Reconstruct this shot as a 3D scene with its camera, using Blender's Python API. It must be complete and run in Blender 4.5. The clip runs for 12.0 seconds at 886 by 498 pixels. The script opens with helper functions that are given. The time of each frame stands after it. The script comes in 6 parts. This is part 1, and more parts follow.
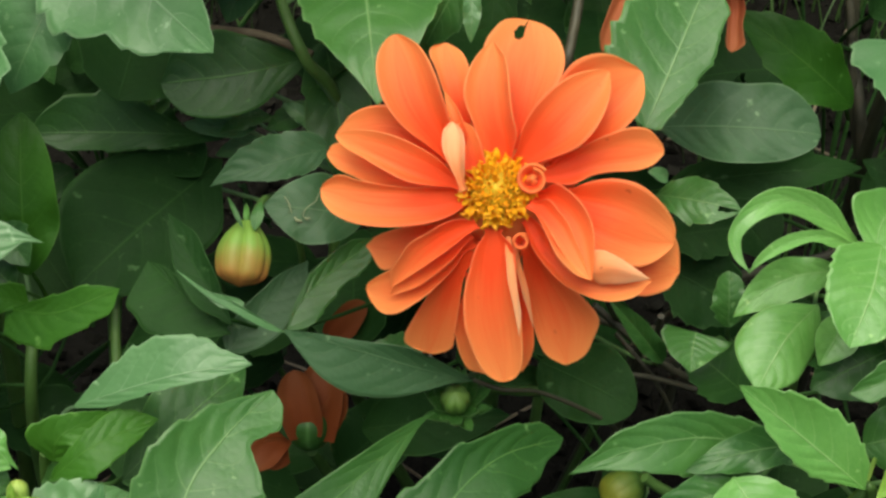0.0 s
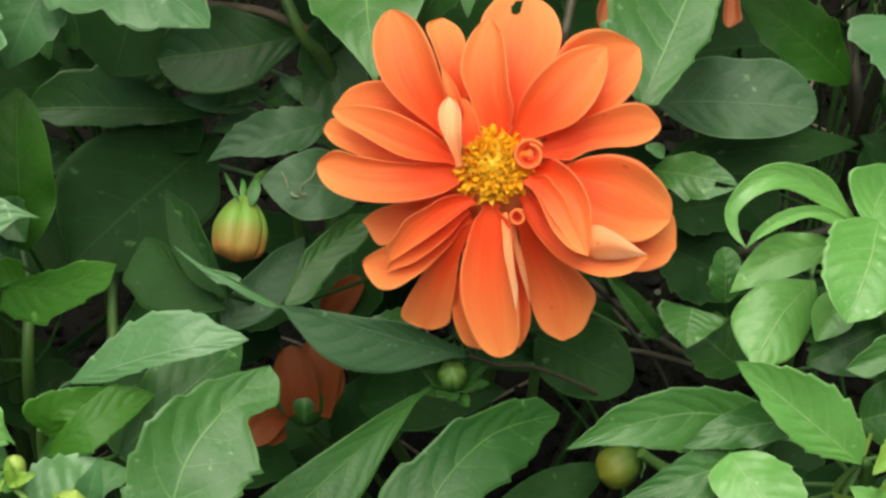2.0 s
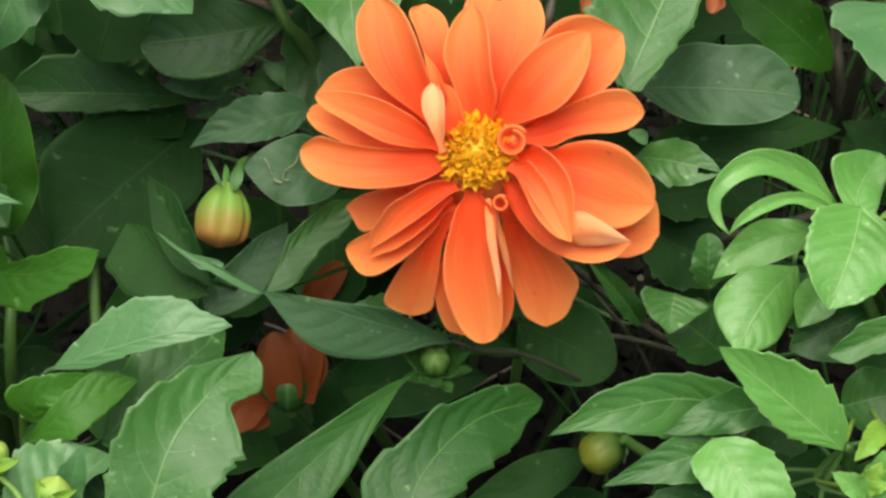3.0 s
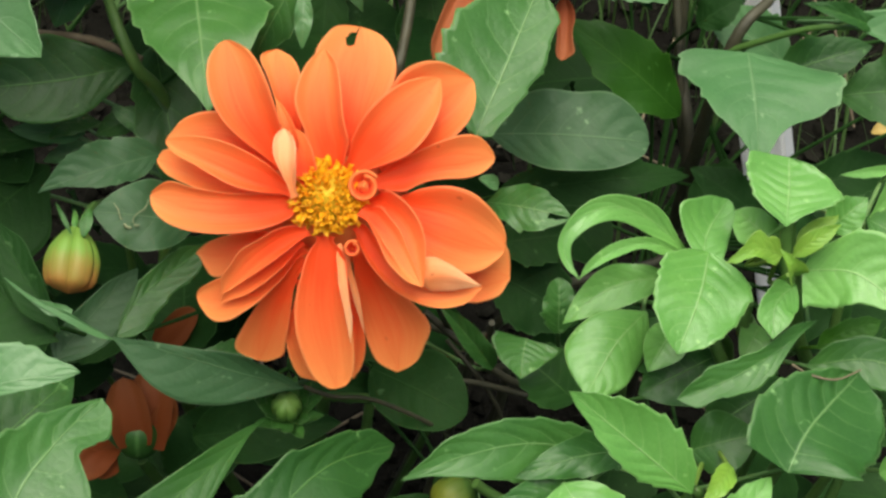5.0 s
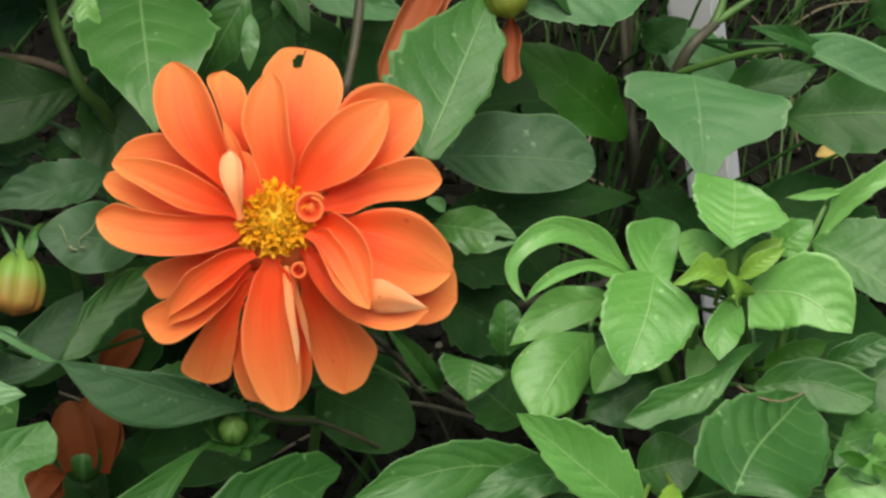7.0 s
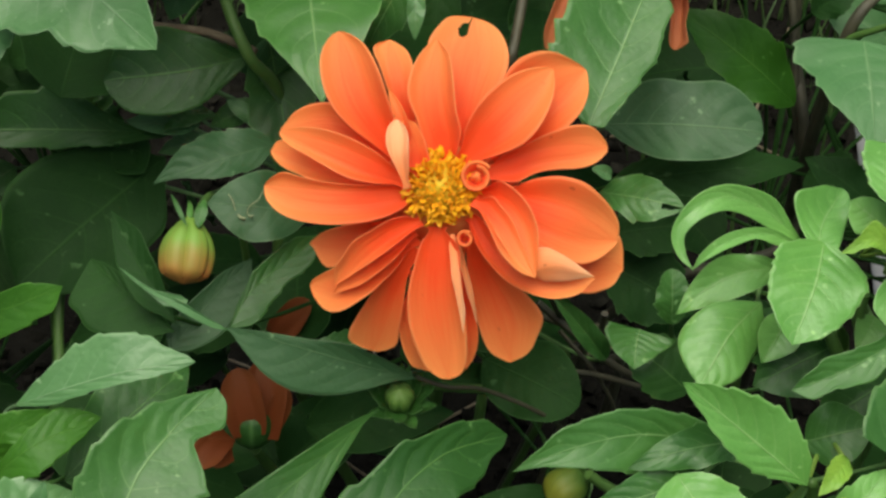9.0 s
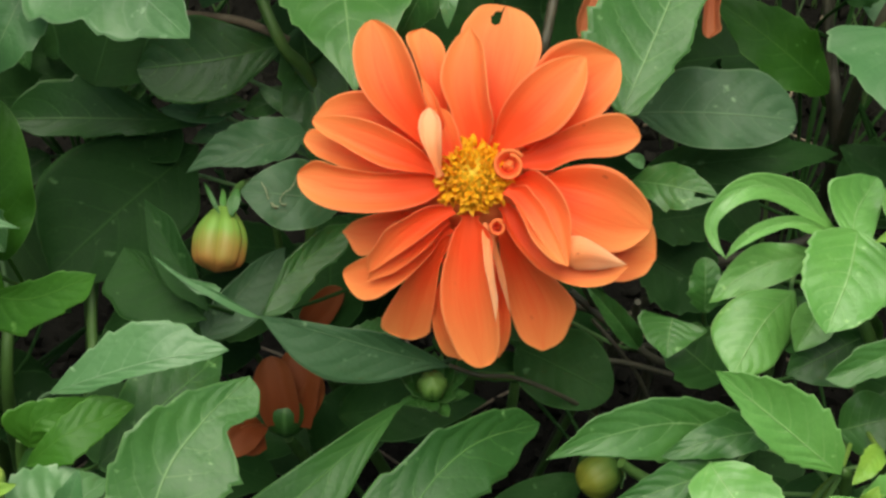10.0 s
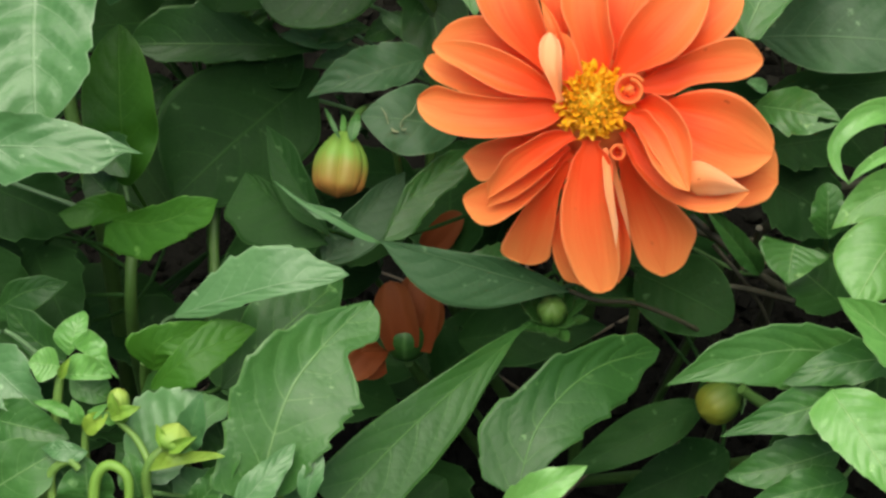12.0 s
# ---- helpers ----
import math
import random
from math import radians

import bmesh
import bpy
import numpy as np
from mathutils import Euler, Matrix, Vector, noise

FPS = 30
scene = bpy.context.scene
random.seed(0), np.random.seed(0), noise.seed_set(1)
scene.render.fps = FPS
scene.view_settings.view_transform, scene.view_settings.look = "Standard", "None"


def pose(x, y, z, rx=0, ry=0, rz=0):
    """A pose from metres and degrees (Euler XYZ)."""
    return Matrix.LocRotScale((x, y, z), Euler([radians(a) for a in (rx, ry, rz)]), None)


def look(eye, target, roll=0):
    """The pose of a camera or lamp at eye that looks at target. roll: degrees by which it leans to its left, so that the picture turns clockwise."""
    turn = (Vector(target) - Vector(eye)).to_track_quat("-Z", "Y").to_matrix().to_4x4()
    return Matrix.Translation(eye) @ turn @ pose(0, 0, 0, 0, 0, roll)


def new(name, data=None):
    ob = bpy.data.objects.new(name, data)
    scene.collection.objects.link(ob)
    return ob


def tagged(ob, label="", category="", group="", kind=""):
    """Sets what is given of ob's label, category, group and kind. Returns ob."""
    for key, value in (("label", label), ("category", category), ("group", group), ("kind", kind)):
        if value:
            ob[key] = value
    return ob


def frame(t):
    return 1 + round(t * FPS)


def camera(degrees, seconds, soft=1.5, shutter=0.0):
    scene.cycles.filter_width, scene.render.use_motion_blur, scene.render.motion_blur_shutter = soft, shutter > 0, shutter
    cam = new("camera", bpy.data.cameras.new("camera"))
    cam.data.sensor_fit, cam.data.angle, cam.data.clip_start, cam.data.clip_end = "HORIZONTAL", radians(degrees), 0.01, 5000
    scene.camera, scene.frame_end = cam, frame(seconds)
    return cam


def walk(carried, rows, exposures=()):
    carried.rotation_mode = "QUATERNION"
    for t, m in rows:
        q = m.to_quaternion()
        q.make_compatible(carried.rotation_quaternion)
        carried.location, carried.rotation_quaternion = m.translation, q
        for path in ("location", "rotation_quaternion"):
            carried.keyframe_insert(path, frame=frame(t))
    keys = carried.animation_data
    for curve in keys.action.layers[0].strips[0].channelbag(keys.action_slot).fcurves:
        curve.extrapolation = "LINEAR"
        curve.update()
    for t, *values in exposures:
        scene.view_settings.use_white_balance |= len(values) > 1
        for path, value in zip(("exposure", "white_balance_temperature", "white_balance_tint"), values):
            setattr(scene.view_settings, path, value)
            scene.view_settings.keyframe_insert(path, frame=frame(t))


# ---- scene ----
# ---- camera: held in one spot, panning over the bed ----
EYE = (-0.0132, -0.3721, 0.7116)
cam = camera(23.0, 12.0, soft=2.7)
walk(cam, [
    (0.0, look(EYE, (-0.0132, 0.0294, 0.2658), 0.00)),
    (0.5, look(EYE, (-0.0132, 0.0288, 0.2652), -0.01)),
    (1.0, look(EYE, (-0.0131, 0.0275, 0.2641), 0.02)),
    (1.5, look(EYE, (-0.0135, 0.0257, 0.2624), -0.05)),
    (2.0, look(EYE, (-0.0123, 0.0244, 0.2613), 0.10)),
    (2.5, look(EYE, (-0.0109, 0.0228, 0.2599), 0.23)),
    (2.7, look(EYE, (-0.0098, 0.0220, 0.2592), 0.37)),
    (4.3, look(EYE, (0.0129, 0.0205, 0.2587), 2.82)),
    (4.5, look(EYE, (0.0184, 0.0228, 0.2610), 3.36)),
    (5.0, look(EYE, (0.0332, 0.0296, 0.2684), 4.90)),
    (5.5, look(EYE, (0.0464, 0.0345, 0.2744), 6.18)),
    (6.0, look(EYE, (0.0536, 0.0356, 0.2765), 6.90)),
    (6.5, look(EYE, (0.0535, 0.0342, 0.2752), 6.91)),
    (6.7, look(EYE, (0.0520, 0.0338, 0.2746), 6.76)),
    (8.3, look(EYE, (0.0191, 0.0303, 0.2677), 3.41)),
    (8.5, look(EYE, (0.0142, 0.0299, 0.2671), 2.89)),
    (9.0, look(EYE, (0.0022, 0.0288, 0.2654), 1.61)),
    (9.5, look(EYE, (-0.0049, 0.0279, 0.2645), 0.89)),
    (10.0, look(EYE, (-0.0068, 0.0265, 0.2632), 0.68)),
    (10.5, look(EYE, (-0.0066, 0.0253, 0.2621), 0.72)),
    (11.0, look(EYE, (-0.0067, 0.0238, 0.2608), 0.71)),
    (11.3, look(EYE, (-0.0103, 0.0216, 0.2588), 0.31)),
    (11.5, look(EYE, (-0.0155, 0.0196, 0.2571), -0.23)),
    (11.7, look(EYE, (-0.0231, 0.0162, 0.2543), -1.09)),
    (12.0, look(EYE, (-0.0398, 0.0105, 0.2502), -2.95)),
], exposures=[(0.0, 1.36, 6700, 4), (2.5, 1.48, 6700, 4), (4.4, 1.64, 6700, 4), (5.5, 1.36, 6700, 4), (6.5, 1.3, 6700, 4), (8.5, 1.25, 6700, 4), (11.0, 1.43, 6700, 4), (11.5, 1.48, 6700, 4), (12.0, 1.4, 6700, 4)])

# ---- light: bright overcast, soft and from above ----
SUN_ELEVATION, SUN_ROTATION = radians(81), radians(198)
world = bpy.data.worlds.new("overcast_sky")
scene.world = world
world.use_nodes = True
wn = world.node_tree
sky = wn.nodes.new("ShaderNodeTexSky")
sky.sky_type, sky.sun_disc = "NISHITA", False
sky.sun_elevation, sky.sun_rotation = SUN_ELEVATION, SUN_ROTATION
sky.air_density, sky.dust_density, sky.ozone_density = 1.0, 6.0, 1.0
wn.nodes["Background"].inputs["Strength"].default_value = 0.042
wn.links.new(sky.outputs["Color"], wn.nodes["Background"].inputs["Color"])
sun_data = bpy.data.lights.new("sun", "SUN")
sun_data.energy, sun_data.angle, sun_data.color = 1.5, radians(60), (1.0, 0.97, 0.9)
sun = new("sun", sun_data)
sun.matrix_world = look((-0.15, -0.45, 3.0), (0, 0, 0))


# ---- materials ----
def material(name):
    mat = bpy.data.materials.new(name)
    mat.use_nodes = True
    return mat, mat.node_tree, mat.node_tree.nodes["Principled BSDF"]


def calc(nt, op, a, b=None, c=None, clamp=False):
    node = nt.nodes.new("ShaderNodeMath")
    node.operation, node.use_clamp = op, clamp
    for socket, value in zip(node.inputs, (a, b, c)):
        if value is None:
            continue
        if isinstance(value, (int, float)):
            socket.default_value = value
        else:
            nt.links.new(value, socket)
    return node.outputs[0]


def mixed(nt, factor, a, b):
    node = nt.nodes.new("ShaderNodeMix")
    node.data_type = "RGBA"
    for socket, value in ((node.inputs[0], factor), (node.inputs[6], a), (node.inputs[7], b)):
        if isinstance(value, (int, float)):
            socket.default_value = value
        elif isinstance(value, tuple):
            socket.default_value = (*value, 1)
        else:
            nt.links.new(value, socket)
    return node.outputs[2]


def noise_tex(nt, scale, detail=3.0, vector=None, rough=0.55):
    node = nt.nodes.new("ShaderNodeTexNoise")
    node.inputs["Scale"].default_value, node.inputs["Detail"].default_value = scale, detail
    node.inputs["Roughness"].default_value = rough
    if vector is not None:
        nt.links.new(vector, node.inputs["Vector"])
    return node.outputs["Fac"]


def bumped(nt, bsdf, height, strength, distance):
    node = nt.nodes.new("ShaderNodeBump")
    node.inputs["Strength"].default_value, node.inputs["Distance"].default_value = strength, distance
    nt.links.new(height, node.inputs["Height"])
    nt.links.new(node.outputs["Normal"], bsdf.inputs["Normal"])
    return node.outputs["Normal"]


def thin_surface(mat, nt, bsdf, colour, share, normal):
    """Lets part of the light through, as a leaf or a petal does."""
    through_light = nt.nodes.new("ShaderNodeBsdfTranslucent")
    nt.links.new(colour, through_light.inputs["Color"])
    nt.links.new(normal, through_light.inputs["Normal"])
    blend = nt.nodes.new("ShaderNodeMixShader")
    blend.inputs[0].default_value = share
    nt.links.new(bsdf.outputs[0], blend.inputs[1])
    nt.links.new(through_light.outputs[0], blend.inputs[2])
    nt.links.new(blend.outputs[0], nt.nodes["Material Output"].inputs["Surface"])


def leaf_material(name, young, old, vein, gloss=0.42, share=0.22, pale=0.3, shine=0.5):
    """A leaf with midrib and side veins that follow its length, a fine net between them, and blotches."""
    mat, nt, bsdf = material(name)
    uv = nt.nodes.new("ShaderNodeUVMap")
    split = nt.nodes.new("ShaderNodeSeparateXYZ")
    nt.links.new(uv.outputs[0], split.inputs[0])
    along = split.outputs[0]
    across = calc(nt, "ABSOLUTE", calc(nt, "MULTIPLY_ADD", split.outputs[1], 2.0, -1.0))
    place = nt.nodes.new("ShaderNodeNewGeometry").outputs["Position"]
    who = nt.nodes.new("ShaderNodeObjectInfo").outputs["Random"]
    wobble = calc(nt, "MULTIPLY_ADD", noise_tex(nt, 120, 2, place), 0.10, -0.05)
    slant = calc(nt, "ADD", calc(nt, "SUBTRACT", calc(nt, "MULTIPLY_ADD", across, -0.13, along), calc(nt, "MULTIPLY", calc(nt, "MULTIPLY", across, across), 0.17)), calc(nt, "MULTIPLY", wobble, 0.35))
    phase = calc(nt, "FRACT", calc(nt, "MULTIPLY", slant, 7.0))
    near = calc(nt, "ABSOLUTE", calc(nt, "SUBTRACT", phase, 0.5))
    side = calc(nt, "MULTIPLY", calc(nt, "SUBTRACT", near, 0.452, clamp=True), 30.0, clamp=True)
    side = calc(nt, "MULTIPLY", side, calc(nt, "SUBTRACT", 1.0, calc(nt, "MULTIPLY", across, 0.9), clamp=True))
    rib = calc(nt, "MULTIPLY", calc(nt, "SUBTRACT", 1.0, calc(nt, "MULTIPLY", across, 34.0), clamp=True), 1.6, clamp=True)
    side = calc(nt, "MULTIPLY", side, calc(nt, "MULTIPLY_ADD", noise_tex(nt, 75, 2, place), 1.0, 0.15, clamp=True))
    veins = calc(nt, "MAXIMUM", calc(nt, "MULTIPLY", side, 0.85), rib)
    net = nt.nodes.new("ShaderNodeTexVoronoi")
    net.feature = "DISTANCE_TO_EDGE"
    net.inputs["Scale"].default_value = 420
    nt.links.new(place, net.inputs["Vector"])
    cells = calc(nt, "MULTIPLY", net.outputs["Distance"], 2.4, clamp=True)
    blotch = noise_tex(nt, 60, 4, place)
    fine = noise_tex(nt, 600, 3, place)
    grain = noise_tex(nt, 1500, 2, place, 0.6)
    tone = calc(nt, "ADD", calc(nt, "MULTIPLY_ADD", blotch, 1.5, -0.3), calc(nt, "MULTIPLY_ADD", who, 0.8, -0.4))
    tone = calc(nt, "ADD", tone, calc(nt, "MULTIPLY_ADD", grain, 0.5, -0.25))
    tone = calc(nt, "ADD", tone, calc(nt, "MULTIPLY_ADD", fine, 0.4, -0.2), clamp=True)
    base = mixed(nt, tone, old, young)
    base = mixed(nt, calc(nt, "MULTIPLY", veins, pale), base, vein)
    worn = calc(nt, "MULTIPLY", calc(nt, "SUBTRACT", noise_tex(nt, 230, 3, place), 0.665, clamp=True), 9.0, clamp=True)
    base = mixed(nt, calc(nt, "MULTIPLY", worn, 0.5), base, tuple(min(1, 1.6 * v + 0.05) for v in vein))
    # pale leaf margin, which also paints in the highlight along the edge
    rim = calc(nt, "MULTIPLY", calc(nt, "SUBTRACT", across, 0.945, clamp=True), 16.0, clamp=True)
    base = mixed(nt, calc(nt, "MULTIPLY", rim, 0.4), base, tuple(min(1, 1.35 * v + 0.02) for v in vein))
    nt.links.new(base, bsdf.inputs["Base Color"])
    rough = calc(nt, "MULTIPLY_ADD", fine, 0.25, gloss - 0.1)
    nt.links.new(rough, bsdf.inputs["Roughness"])
    bsdf.inputs["Specular IOR Level"].default_value = shine
    relief = calc(nt, "ADD", calc(nt, "MULTIPLY", cells, 0.07), calc(nt, "MULTIPLY", veins, 0.12))
    pillow = calc(nt, "MULTIPLY", calc(nt, "MULTIPLY", near, near), calc(nt, "MULTIPLY", blotch, -0.8))
    relief = calc(nt, "ADD", relief, calc(nt, "MULTIPLY", pillow, calc(nt, "SUBTRACT", 1.0, calc(nt, "POWER", across, 3.0))))
    relief = calc(nt, "ADD", relief, calc(nt, "MULTIPLY", noise_tex(nt, 70, 2, place), 0.22))
    normal = bumped(nt, bsdf, relief, 0.9, 0.0009)
    thin_surface(mat, nt, bsdf, base, share, normal)
    return mat


def petal_material(name, heart, outer, edge, share=0.42):
    """Red-orange towards the heart, paler towards tip and rims, with fine lengthwise streaks."""
    mat, nt, bsdf = material(name)
    uv = nt.nodes.new("ShaderNodeUVMap")
    split = nt.nodes.new("ShaderNodeSeparateXYZ")
    nt.links.new(uv.outputs[0], split.inputs[0])
    along = split.outputs[0]
    across = calc(nt, "ABSOLUTE", calc(nt, "MULTIPLY_ADD", split.outputs[1], 2.0, -1.0))
    who = nt.nodes.new("ShaderNodeObjectInfo").outputs["Random"]
    mapped = nt.nodes.new("ShaderNodeCombineXYZ")
    nt.links.new(calc(nt, "MULTIPLY", along, 1.6), mapped.inputs[0])
    nt.links.new(calc(nt, "MULTIPLY", split.outputs[1], 22.0), mapped.inputs[1])
    nt.links.new(calc(nt, "MULTIPLY", who, 40.0), mapped.inputs[2])
    streak = noise_tex(nt, 1.6, 4, mapped.outputs[0])
    tone = calc(nt, "ADD", calc(nt, "MULTIPLY_ADD", along, 1.3, -0.36), calc(nt, "MULTIPLY", across, 0.28))
    tone = calc(nt, "ADD", tone, calc(nt, "MULTIPLY_ADD", streak, 0.4, -0.2))
    tone = calc(nt, "ADD", tone, calc(nt, "MULTIPLY_ADD", who, 0.3, -0.2), clamp=True)
    base = mixed(nt, tone, heart, outer)
    rim = calc(nt, "MULTIPLY", calc(nt, "SUBTRACT", across, 0.86, clamp=True), 5.0, clamp=True)
    base = mixed(nt, calc(nt, "MULTIPLY", rim, 0.25), base, edge)
    # lengthwise creases, their shading tinted in with the heart colour
    crease = calc(nt, "MULTIPLY", calc(nt, "SUBTRACT", 1.0, calc(nt, "POWER", along, 4.0)), calc(nt, "MULTIPLY_ADD", who, 0.2, 0.3))
    crease = calc(nt, "ABSOLUTE", calc(nt, "SUBTRACT", calc(nt, "ADD", across, calc(nt, "MULTIPLY_ADD", streak, 0.12, -0.06)), crease))
    crease = calc(nt, "SUBTRACT", 1.0, calc(nt, "MULTIPLY", crease, 11.0), clamp=True)
    base = mixed(nt, calc(nt, "MULTIPLY", crease, 0.12), base, heart)
    speck = calc(nt, "MULTIPLY", calc(nt, "SUBTRACT", noise_tex(nt, 380, 1, nt.nodes.new("ShaderNodeNewGeometry").outputs["Position"]), 0.76, clamp=True), 14.0, clamp=True)
    base = mixed(nt, calc(nt, "MULTIPLY", speck, 0.4), base, (0.35, 0.04, 0.01))
    nt.links.new(base, bsdf.inputs["Base Color"])
    bsdf.inputs["Roughness"].default_value = 0.55
    bsdf.inputs["Specular IOR Level"].default_value = 0.3
    bsdf.inputs["Sheen Weight"].default_value = 0.08
    normal = bumped(nt, bsdf, calc(nt, "SUBTRACT", streak, calc(nt, "MULTIPLY", crease, 0.4)), 0.25, 0.0004)
    thin_surface(mat, nt, bsdf, base, share, normal)
    return mat


def plain_material(name, one, two, scale, rough=0.6, bump=0.3, distance=0.001, share=0.0):
    mat, nt, bsdf = material(name)
    place = nt.nodes.new("ShaderNodeNewGeometry").outputs["Position"]
    who = nt.nodes.new("ShaderNodeObjectInfo").outputs["Random"]
    coarse, fine = noise_tex(nt, scale, 4, place), noise_tex(nt, scale * 7, 3, place)
    tone = calc(nt, "MULTIPLY_ADD", coarse, 2.0, -0.5)
    tone = calc(nt, "ADD", tone, calc(nt, "MULTIPLY_ADD", who, 0.5, -0.25))
    tone = calc(nt, "ADD", tone, calc(nt, "MULTIPLY_ADD", fine, 0.5, -0.25), clamp=True)
    base = mixed(nt, tone, one, two)
    nt.links.new(base, bsdf.inputs["Base Color"])
    bsdf.inputs["Roughness"].default_value = rough
    bsdf.inputs["Specular IOR Level"].default_value = 0.02 if rough > 0.9 else 0.4
    normal = bumped(nt, bsdf, calc(nt, "ADD", coarse, calc(nt, "MULTIPLY", fine, 0.4)), bump, distance)
    if share:
        thin_surface(mat, nt, bsdf, base, share, normal)
    return mat


def bud_material(name, top, low, seam):
    """A fat bud: green near its stalk, flushing orange towards the end."""
    mat, nt, bsdf = material(name)
    uv = nt.nodes.new("ShaderNodeUVMap")
    split = nt.nodes.new("ShaderNodeSeparateXYZ")
    nt.links.new(uv.outputs[0], split.inputs[0])
    place = nt.nodes.new("ShaderNodeNewGeometry").outputs["Position"]
    blotch = noise_tex(nt, 140, 4, place)
    tone = calc(nt, "ADD", calc(nt, "MULTIPLY_ADD", split.outputs[0], 1.7, -0.55), calc(nt, "MULTIPLY_ADD", blotch, 0.8, -0.4), clamp=True)
    base = mixed(nt, tone, top, low)
    across = calc(nt, "ABSOLUTE", calc(nt, "SUBTRACT", calc(nt, "FRACT", calc(nt, "MULTIPLY_ADD", split.outputs[1], 5.0, 0.5)), 0.5))
    base = mixed(nt, calc(nt, "MULTIPLY", calc(nt, "SUBTRACT", across, 0.44, clamp=True), 7.0, clamp=True), base, seam)
    nt.links.new(base, bsdf.inputs["Base Color"])
    bsdf.inputs["Roughness"].default_value = 0.58
    bumped(nt, bsdf, blotch, 0.25, 0.0008)
    return mat


YOUNG = leaf_material("young_leaf", (0.20, 0.46, 0.10), (0.118, 0.33, 0.058), (0.34, 0.54, 0.2), 0.38, 0.25, 0.6, 0.7)
FRESH = leaf_material("fresh_tip_leaf", (0.33, 0.50, 0.06), (0.20, 0.41, 0.05), (0.42, 0.55, 0.15), 0.45, 0.28, 0.3)
DEEP = leaf_material("deep_green_leaf", (0.038, 0.124, 0.022), (0.019, 0.077, 0.012), (0.11, 0.25, 0.06), 0.42, 0.2, 0.7, 0.4)
BROAD = leaf_material("broad_leaf", (0.066, 0.195, 0.036), (0.033, 0.122, 0.020), (0.19, 0.35, 0.12), 0.40, 0.22, 0.75, 0.5)
DULL = leaf_material("dull_leaf", (0.083, 0.21, 0.068), (0.046, 0.146, 0.042), (0.20, 0.33, 0.15), 0.48, 0.15, 0.38, 0.4)
GREY = leaf_material("grey_green_leaf", (0.115, 0.26, 0.088), (0.068, 0.19, 0.054), (0.28, 0.42, 0.23), 0.38, 0.15, 0.5, 0.6)
LUSH = leaf_material("lush_leaf", (0.058, 0.19, 0.016), (0.033, 0.13, 0.010), (0.12, 0.28, 0.04), 0.45, 0.25, 0.4, 0.3)
# darker version of DULL, with shade put into the leaf colour
SHADY = leaf_material("shaded_dull_leaf", (0.052, 0.125, 0.045), (0.032, 0.09, 0.030), (0.14, 0.24, 0.11), 0.5, 0.12, 0.4, 0.35)
# old leaves' dark green, lowered further to hold the shade under the canopy
OLD_SHADED = leaf_material("old_shaded_leaf", (0.025, 0.076, 0.0165), (0.0128, 0.046, 0.0092), (0.05, 0.135, 0.03), 0.52, 0.15, 0.3, 0.1)
PETAL = petal_material("orange_petal", (0.93, 0.095, 0.016), (0.97, 0.365, 0.10), (0.97, 0.56, 0.27))
# paler copy of PETAL; the brightness of lit folds is in its colour
PALE = petal_material("pale_lit_petal", (0.95, 0.38, 0.13), (0.97, 0.60, 0.31), (0.97, 0.76, 0.52))
WILTED = petal_material("wilted_petal", (0.44, 0.10, 0.03), (0.56, 0.19, 0.07), (0.56, 0.26, 0.13))
# dull spent petals, a darker WILTED that includes the shade beneath the leaves
SPENT = petal_material("spent_shaded_petal", (0.25, 0.057, 0.012), (0.31, 0.092, 0.025), (0.30, 0.10, 0.035))
FLORET = plain_material("yellow_floret", (0.90, 0.36, 0.008), (0.95, 0.55, 0.02), 500, 0.5, 0.2, 0.0005, 0.15)
HEART = plain_material("green_yellow_heart", (0.55, 0.36, 0.015), (0.72, 0.50, 0.03), 700, 0.55, 0.4)
BUD = bud_material("green_orange_bud", (0.145, 0.27, 0.035), (0.34, 0.135, 0.03), (0.17, 0.14, 0.025))
BUD_GREEN = bud_material("green_bud", (0.17, 0.33, 0.045), (0.30, 0.42, 0.07), (0.10, 0.20, 0.03))
BUD_YELLOW = bud_material("yellow_bud", (0.05, 0.12, 0.012), (0.17, 0.19, 0.014), (0.05, 0.09, 0.01))
BUD_DARK = bud_material("dark_green_bud", (0.05, 0.13, 0.02), (0.10, 0.20, 0.03), (0.03, 0.08, 0.012))
STEM = plain_material("green_stem", (0.05, 0.12, 0.022), (0.095, 0.19, 0.04), 90, 0.5, 0.3)
STEM_PALE = plain_material("pale_green_stem", (0.10, 0.21, 0.04), (0.17, 0.30, 0.06), 90, 0.5, 0.3)
STEM_DARK = plain_material("dark_stem", (0.035, 0.035, 0.022), (0.075, 0.07, 0.04), 120, 0.55, 0.4)
DRY = plain_material("dry_stalk", (0.10, 0.075, 0.045), (0.20, 0.16, 0.10), 200, 0.8, 0.4)
# soil and crumbs coloured nearly black, in place of shade between the plants
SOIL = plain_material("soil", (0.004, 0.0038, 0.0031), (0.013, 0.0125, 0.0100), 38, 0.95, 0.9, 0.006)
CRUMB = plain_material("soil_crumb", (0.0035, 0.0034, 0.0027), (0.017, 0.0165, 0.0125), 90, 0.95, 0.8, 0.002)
# grass green lowered to include the shade of the plants
GRASS = plain_material("grass_blade", (0.028, 0.075, 0.014), (0.075, 0.145, 0.034), 60, 0.5, 0.2, 0.001, 0.15)
FADED = plain_material("faded_yellow_petal", (0.40, 0.27, 0.06), (0.58, 0.43, 0.14), 200, 0.6, 0.3, 0.001, 0.15)
